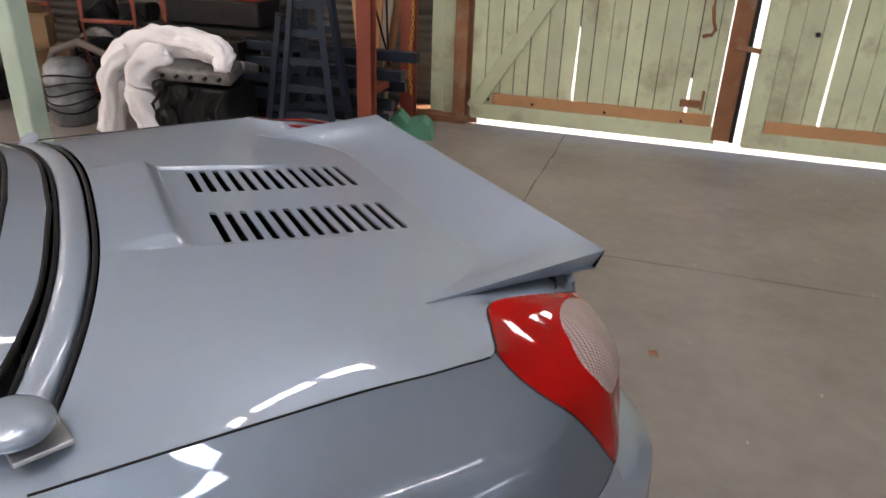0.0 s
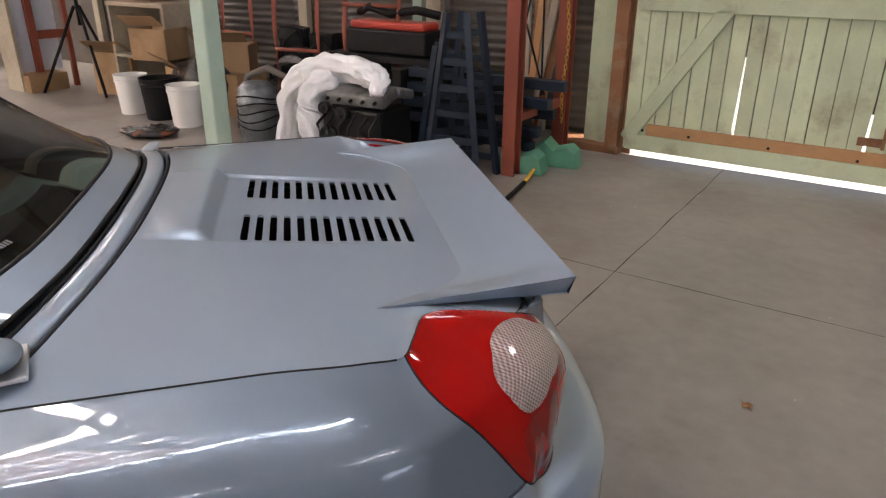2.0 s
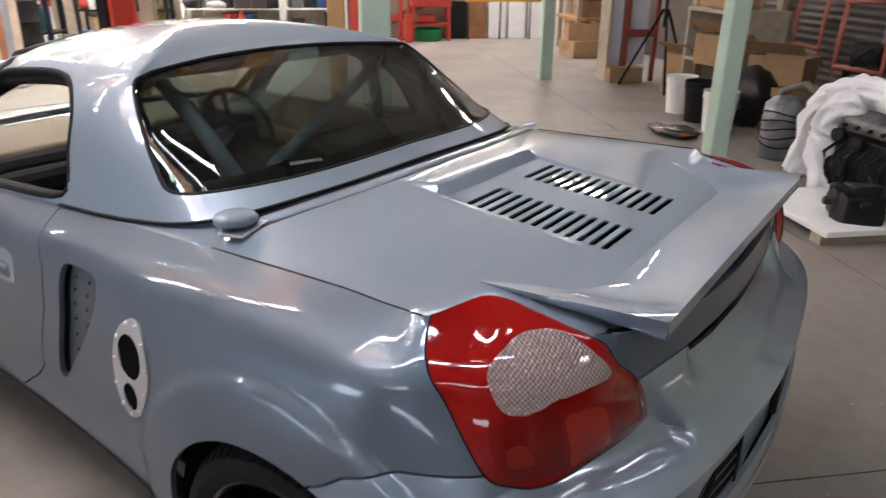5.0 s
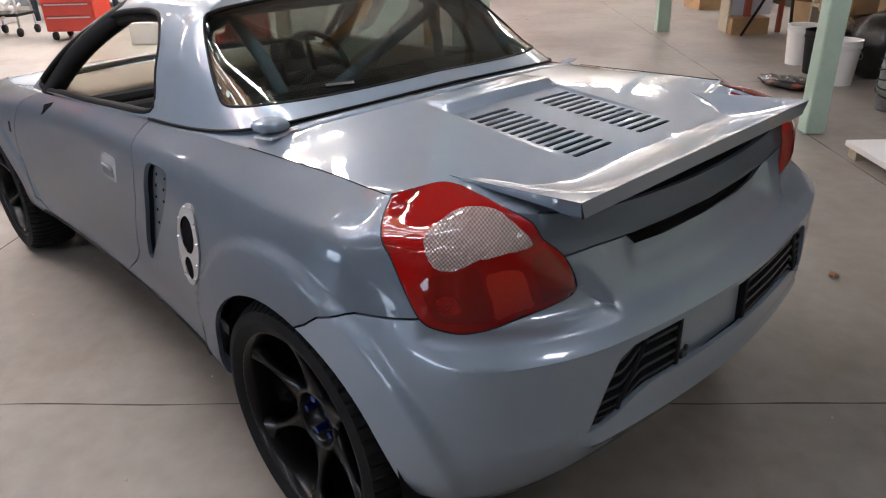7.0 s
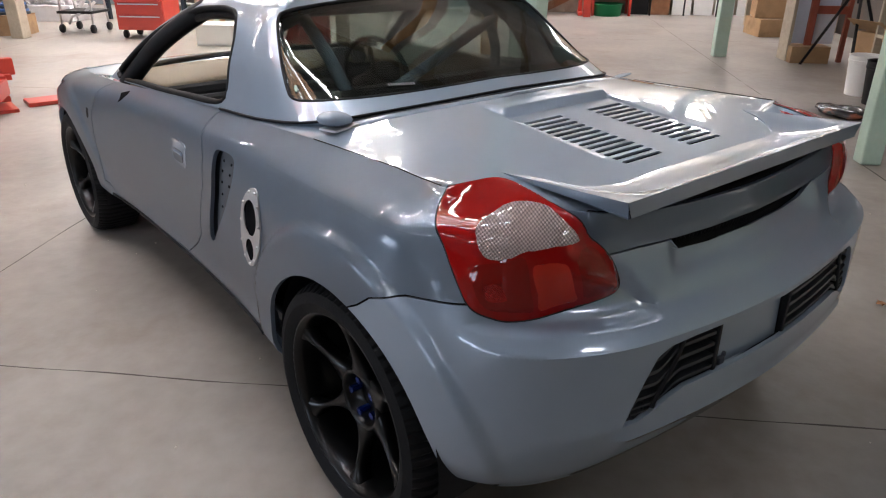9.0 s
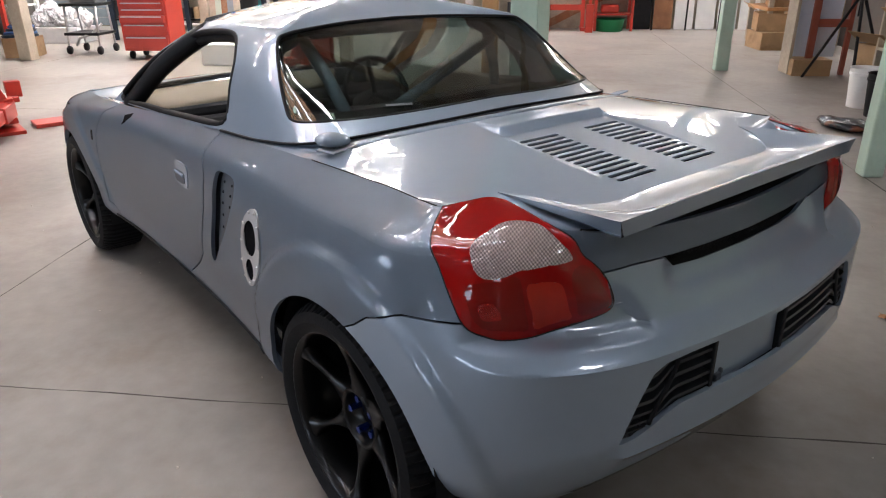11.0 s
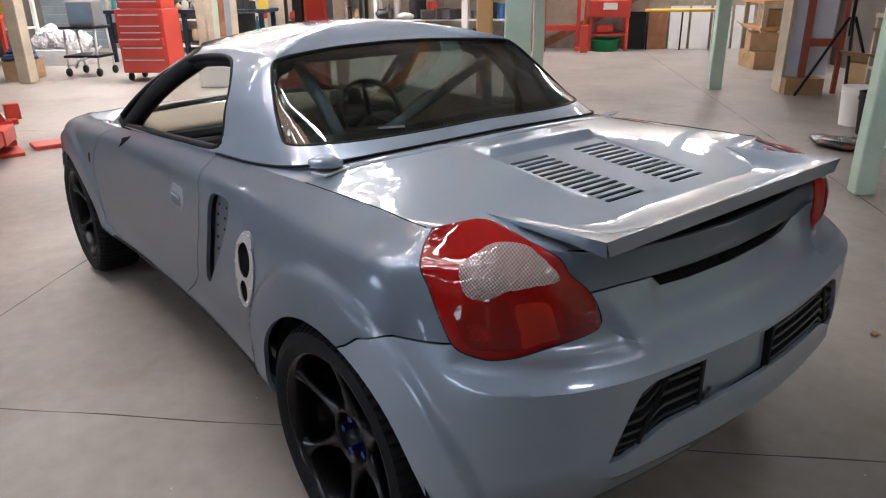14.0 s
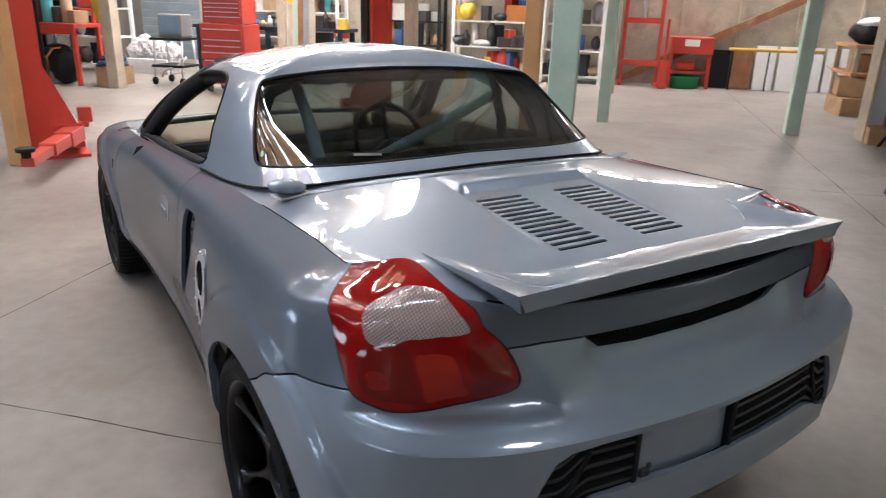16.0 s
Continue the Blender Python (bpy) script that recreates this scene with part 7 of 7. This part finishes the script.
def clutter(s, d, z, rnd, big=1.0):
    """One small stored thing: box, tin, bottle or part."""
    kind = rnd.choice((0, 0, 0, 1, 2, 3))
    name, cat = CLUTTER_NAMES[kind]
    ci = rnd.choice((0, 0, 0, 8, 8, 8, 5, 5, 6, 6, 3, 1, 2, 4, 7, 9))
    colour = ("black", "red", "blue", "white", "orange", "grey", "tan", "teal", "dark", "yellow")[ci]
    w, h = rnd.uniform(0.09, 0.24) * big, rnd.uniform(0.08, 0.26) * big
    bm = bmesh.new()
    if kind == 0:
        box(bm, (w, w * rnd.uniform(0.7, 1.3), h), (0, 0, h / 2))
    elif kind == 1:
        lathe(bm, [(0, 0), (w * 0.4, 0), (w * 0.42, 0.01), (w * 0.42, h), (w * 0.38, h + 0.005), (0, h + 0.005)], 14)
    elif kind == 2:
        lathe(bm, [(0, 0), (w * 0.28, 0), (w * 0.3, h * 0.9), (w * 0.12, h * 1.2), (w * 0.1, h * 1.45), (0, h * 1.45)], 12)
    else:
        bmesh.ops.create_icosphere(bm, subdivisions=2, radius=1, matrix=Matrix.Translation((0, 0, h * 0.45)) @ Matrix.Diagonal((w * 0.6, w * 0.5, h * 0.5, 1)))
        wobble(bm, 0.03, 9, s * 3 + d)
        low = min(v.co.z for v in bm.verts)
        for v in bm.verts:
            v.co.z -= low
    ob = part(name, bm, PALETTE[ci], None, "", kind in (1, 2, 3), 0.004 if kind == 0 else 0)
    ob.matrix_world = at_shed(s, d, z, rnd.uniform(-40, 40))
    words = {0: f"{colour} plastic storage box on a workshop shelf", 1: f"{colour} metal paint tin on a workshop shelf", 2: f"{colour} plastic bottle on a workshop shelf", 3: f"{colour} greasy car part on a workshop shelf"}[kind]
    return tagged(ob, words, cat, "shelf clutter")


def shelf_unit(s, d, length, depth, high, levels, mat_, label, along_d=True, seed=1, fill=0.85):
    u = shed_thing("storage_rack", s, d, label, "rack", 0 if along_d else 90, "storage racks")
    rnd = random.Random(seed)
    for x in (-depth / 2, depth / 2):
        for k in range(max(2, int(length / 0.9) + 1)):
            y = -length / 2 + length * k / max(1, int(length / 0.9))
            part("upright", boxes(((0.06, 0.06, high), (x, y, high / 2))), mat_, u, bevel=0.004)
    zs = [0.12 + (high - 0.2) * k / (levels - 1) for k in range(levels)]
    for z in zs:
        part("shelf", boxes(((depth, length, 0.03), (0, 0, z))), mat_, u)
    for z in zs:
        p = -length / 2 + 0.12
        while p < length / 2 - 0.08:
            if rnd.random() < fill:
                a = rnd.uniform(-depth * 0.3, depth * 0.1)
                if along_d:
                    clutter(s + a, d - p, z + 0.015, rnd, 1.6)
                else:
                    clutter(s - p, d - a, z + 0.015, rnd, 1.6)
            p += rnd.uniform(0.10, 0.19)
    return u


shelf_unit(12.3, -2.2, 1.7, 0.5, 2.1, 5, WHITE, "white slotted steel rack full of parts and boxes", True, 2)
shelf_unit(12.35, -4.1, 1.5, 0.5, 2.0, 5, DARK_METAL, "dark steel rack full of parts", True, 3)
shelf_unit(12.3, -6.55, 2.2, 0.5, 2.2, 5, WHITE, "white timber rack full of boxes and tools", True, 4)
shelf_unit(12.3, -0.75, 1.1, 0.5, 2.1, 5, WHITE, "white slotted steel rack loaded with parts", True, 21)
shelf_unit(9.9, -9.45, 1.3, 0.5, 2.2, 5, WHITE, "white timber rack crammed with tools and tins", True, 14, 1.0)
BLUE_BOARD = material("blue_grey_boards", (0.22, 0.27, 0.30), 0.7, 0, 0.2, 3, 0.2, 40, stain=0.4, stain_colour=(0.35, 0.33, 0.28), stain_scale=3)
for k in range(16):
    structure("wall_board", boxes(((0.025, 3.6, 0.162), (S1 - 0.03, 9.2, 0.10 + 0.172 * k))), BLUE_BOARD, "blue-grey horizontal wall board", "wall board")
for y in (8.2, 7.75):
    structure("wall_stud", boxes(((0.07, 0.07, 2.9), (S1 - 0.09, y, 1.45))), (PALE_WOOD, BROWN_POST)[y < 8], "timber stud on the workshop wall", "stud", 0.004)
barrel = shed_thing("barrel", 9.75, -4.9, "black steel barrel beside the workbench", "barrel")
bm = bmesh.new()
lathe(bm, [(0, 0), (0.27, 0), (0.285, 0.015), (0.285, 0.28), (0.295, 0.29), (0.285, 0.30), (0.285, 0.56), (0.295, 0.57), (0.285, 0.58), (0.285, 0.84), (0.295, 0.86), (0.27, 0.86), (0.265, 0.84), (0, 0.84)], 32)
part("shell", bm, BLACK, barrel, "", True)
leaning = shed_thing("timber_bundle", 9.0, -4.95, "pale and blue boards leaning beside the tool chest", "timber")
for k, m_ in enumerate((PALE_WOOD, BLUE_BOARD, OLD_WOOD, GREEN_POST, PALE_WOOD)):
    part("length", boxes(((0.03, 0.10, 1.7 - 0.1 * k), (0.07 * k, 0.13 * k - 0.3, 0.85 - 0.05 * k), (0, 4, 0))), m_, leaning, bevel=0.003)
for k in range(7):
    clutter(9.6 + 0.16 * k, -4.2 + 0.1 * (k % 3), 0.0, random.Random(40 + k), 2.0)
shelf_unit(8.0, -9.9, 3.0, 0.6, 1.9, 4, DARK_METAL, "dark steel rack full of tools by the iron wall", False, 5)
shelf_unit(4.9, -9.9, 2.6, 0.6, 1.9, 4, DARK_METAL, "dark steel rack full of tools by the iron wall", False, 6)
bench = shed_thing("workbench", 10.6, -6.1, "dark blue steel workbench covered with tools", "workbench")
part("top", boxes(((0.7, 3.0, 0.06), (0, 0, 0.86))), NAVY, bench, bevel=0.005)
for y in (-1.4, 0, 1.4):
    for x in (-0.3, 0.3):
        part("leg", boxes(((0.07, 0.07, 0.83), (x, y, 0.415))), NAVY, bench)
part("shelf", boxes(((0.6, 2.9, 0.03), (0, 0, 0.35))), DARK_METAL, bench)
rnd = random.Random(11)
for k in range(30):
    clutter(10.45 + rnd.uniform(-0.2, 0.25), -7.45 + 0.095 * k, 0.89, rnd, 0.9)
for k in range(10):
    clutter(10.5 + rnd.uniform(-0.1, 0.1), -7.4 + 0.28 * k, 0.365, rnd, 1.2)
red_table = shed_thing("work_table", 7.98, -8.62, "red steel work table with oily parts on it", "table")
part("top", boxes(((0.62, 1.30, 0.06), (0, 0, 0.90))), RED, red_table, bevel=0.005)
part("rail", boxes(((0.04, 1.22, 0.10), (-0.27, 0, 0.82))), RED, red_table, bevel=0.004)
part("back_rail", boxes(((0.05, 1.22, 0.05), (0.27, 0, 1.12)), ((0.05, 0.05, 0.22), (0.27, -0.55, 1.02)), ((0.05, 0.05, 0.22), (0.27, 0.55, 1.02))), RED, red_table, bevel=0.004)
for x in (-0.27, 0.27):
    for y in (-0.60, 0.60):
        part("leg", boxes(((0.06, 0.06, 0.87), (x, y, 0.435))), RED, red_table, bevel=0.004)
for k in range(7):
    clutter(7.85 + rnd.uniform(0, 0.25), -9.1 + 0.155 * k, 0.93, random.Random(60 + k), 1.5)
seat_bag = shed_thing("black_bag", 7.92, -8.45, "black soft bag slumped under the work table", "bag")
bm = bmesh.new()
bmesh.ops.create_uvsphere(bm, u_segments=28, v_segments=18, radius=1, matrix=Matrix.Translation((0, 0, 0.30)) @ Matrix.Diagonal((0.24, 0.27, 0.30, 1)))
part("bag_cloth", wobble(wobble(bm, 0.06, 4, 3), 0.02, 12, 5), BLACK, seat_bag, "", True)
bm = bmesh.new()
tube(bm, [(-0.22, 0.10, 0.25), (-0.27, 0.08, 0.42), (-0.20, 0.0, 0.55), (-0.12, -0.08, 0.56)], 0.016, 8)
part("strap", bm, PALETTE[4], seat_bag, "orange strap", True)
carton(8.15, -7.72, 0.0, (0.45, 0.40, 0.28), 12, False)
hose_heap = shed_thing("hose_heap", 8.15, -7.75, "coiled dark blue hose lying on a carton", "hose", 0, "", 0.285)
for k in range(4):
    bm = bmesh.new()
    tube(bm, [(0.02 * k + (0.25 - 0.03 * k) * math.cos(a), (0.22 - 0.02 * k) * math.sin(a), 0.025 + 0.035 * k + 0.012 * math.sin(2 * a + k)) for a in np.linspace(0, 2 * math.pi, 20, endpoint=False)], 0.022, 8, True)
    part("coil", bm, (NAVY, PALETTE[2])[k % 2], hose_heap, "", True)
for k in range(9):
    clutter(7.8 + 0.13 * (k % 4), -9.25 + 0.09 * k, 0.0, random.Random(80 + k), 1.6)
jacket = shed_thing("work_jacket", 7.86, -7.62, "yellow-orange work jacket hanging on the post", "jacket", 0, "", 0.98)
bm = bmesh.new()
bmesh.ops.create_uvsphere(bm, u_segments=24, v_segments=20, radius=1, matrix=Matrix.Translation((0, 0, 0.34)) @ Matrix.Diagonal((0.07, 0.14, 0.36, 1)))
part("cloth", wobble(wobble(bm, 0.04, 5, 2), 0.015, 18, 4), PALETTE[9], jacket, "", True)
bm = bmesh.new()
rod(bm, (0, 0, 0.68), (-0.06, -0.12, 0.72), 0.012, 8)
part("hook", bm, STEEL, jacket, "", True)
structure("downpipe", boxes(((0.09, 0.09, 2.9), (S1 - 0.10, 8.75, 1.45), (0, 0, 0))), WHITE, "white painted pipe on the boarded wall", "pipe", 0.02)
bin_ = shed_thing("foam_bin", 10.0, -8.3, "white crate heaped with crumpled white film", "crate")
part("crate", boxes(((0.55, 0.9, 0.26), (0, 0, 0.13))), FILM, bin_, bevel=0.01)
for k in range(16):
    bm = bmesh.new()
    lift_ = 0.29 + 0.10 * (k // 8) + 0.10 * math.exp(-((k % 8) - 5) ** 2 / 5)
    bmesh.ops.create_icosphere(bm, subdivisions=3, radius=0.11 + 0.03 * (k % 3), matrix=Matrix.Translation((0.06 * (k % 3) - 0.06, -0.36 + 0.10 * (k % 8), lift_)))
    part("film", wobble(wobble(bm, 0.07, 9, k), 0.035, 26, k), FILM, bin_, "crumpled white film")
cart = shed_thing("tool_cart", 8.6, -6.9, "small steel cart with a grey screen on it", "cart")
for x in (-0.22, 0.22):
    for y in (-0.25, 0.25):
        bm = bmesh.new()
        rod(bm, (x, y, 0.08), (x * 0.7, y, 0.72), 0.016, 8)
        part("leg", bm, STEEL, cart, "", True)
        bm = bmesh.new()
        lathe(bm, [(0, -0.018), (0.06, -0.018), (0.065, 0), (0.06, 0.018), (0, 0.018)], 16, pose(x, y, 0.065, 90, 0, 0))
        part("castor", bm, BLACK, cart, "", True)
for z in (0.30, 0.72):
    part("tray", boxes(((0.5, 0.56, 0.04), (0, 0, z))), DARK_METAL, cart, bevel=0.01)
bm = bmesh.new()
tube(bm, [(-0.25, 0.1, 0.14), (-0.3, 0.0, 0.25), (-0.2, -0.15, 0.3), (-0.1, -0.28, 0.45)], 0.02, 8)
part("handle", bm, STEEL, cart, "", True)
screen = shed_thing("old_monitor", 8.6, -6.85, "grey old monitor standing on the cart", "monitor", 0, "", 0.74)
part("case", boxes(((0.30, 0.42, 0.36), (0, 0, 0.18))), material("grey_case", (0.16, 0.165, 0.17), 0.5), screen, bevel=0.02)
part("screen_glass", boxes(((0.01, 0.34, 0.27), (-0.152, 0, 0.19))), material("screen_blue", (0.14, 0.22, 0.30), 0.15), screen)
tub2 = shed_thing("plastic_crate", 7.55, -4.32, "white plastic crate on the floor beyond the car", "crate")
part("crate", boxes(((0.35, 0.52, 0.26), (0, 0, 0.13))), WHITE, tub2, bevel=0.02)
part("rim", boxes(((0.39, 0.56, 0.03), (0, 0, 0.265))), WHITE, tub2, bevel=0.008)

# ---- leaves and grit on the floor ----
LEAF = material("dry_leaf", (0.32, 0.15, 0.06), 0.8, 0, 0.3, 30)
for x, y, k in ((0.268, -1.518, 0), (1.48, -0.42, 1)):
    bm = bmesh.new()
    c = bm.verts.new((0, 0, 0.012))
    ring = [bm.verts.new((0.024 * (1 + 0.5 * math.sin(3 * a + k)) * math.cos(a), 0.016 * (1 + 0.4 * math.cos(4 * a)) * math.sin(a), 0.004 + 0.012 * abs(math.sin(a * 2)))) for a in np.linspace(0, 2 * math.pi, 14, endpoint=False)]
    for i in range(14):
        bm.faces.new((c, ring[i], ring[(i + 1) % 14]))
    ob = part("leaf", bm, LEAF, None, "", True)
    ob.matrix_world = pose(x, y, 0.0, 0, 0, 40 * k)
    mod = ob.modifiers.new("thickness", "SOLIDIFY")
    mod.thickness = 0.001
    tagged(ob, "dry brown leaf lying on the concrete floor", "leaf", "leaves")
rnd = random.Random(5)
bm = bmesh.new()
for k in range(260):
    s_, d_ = rnd.uniform(-5, 6), rnd.uniform(-5, 4.1)
    r = rnd.uniform(0.002, 0.006)
    m = at_shed(s_, d_)
    bmesh.ops.create_icosphere(bm, subdivisions=1, radius=r, matrix=Matrix.Translation((m.translation.x, m.translation.y, r * 0.4)))
grit = part("floor_grit", bm, material("pale_grit", (0.55, 0.5, 0.42), 0.9), None)
tagged(grit, "pale grit and crumbs scattered on the floor", "grit", "", "stuff")
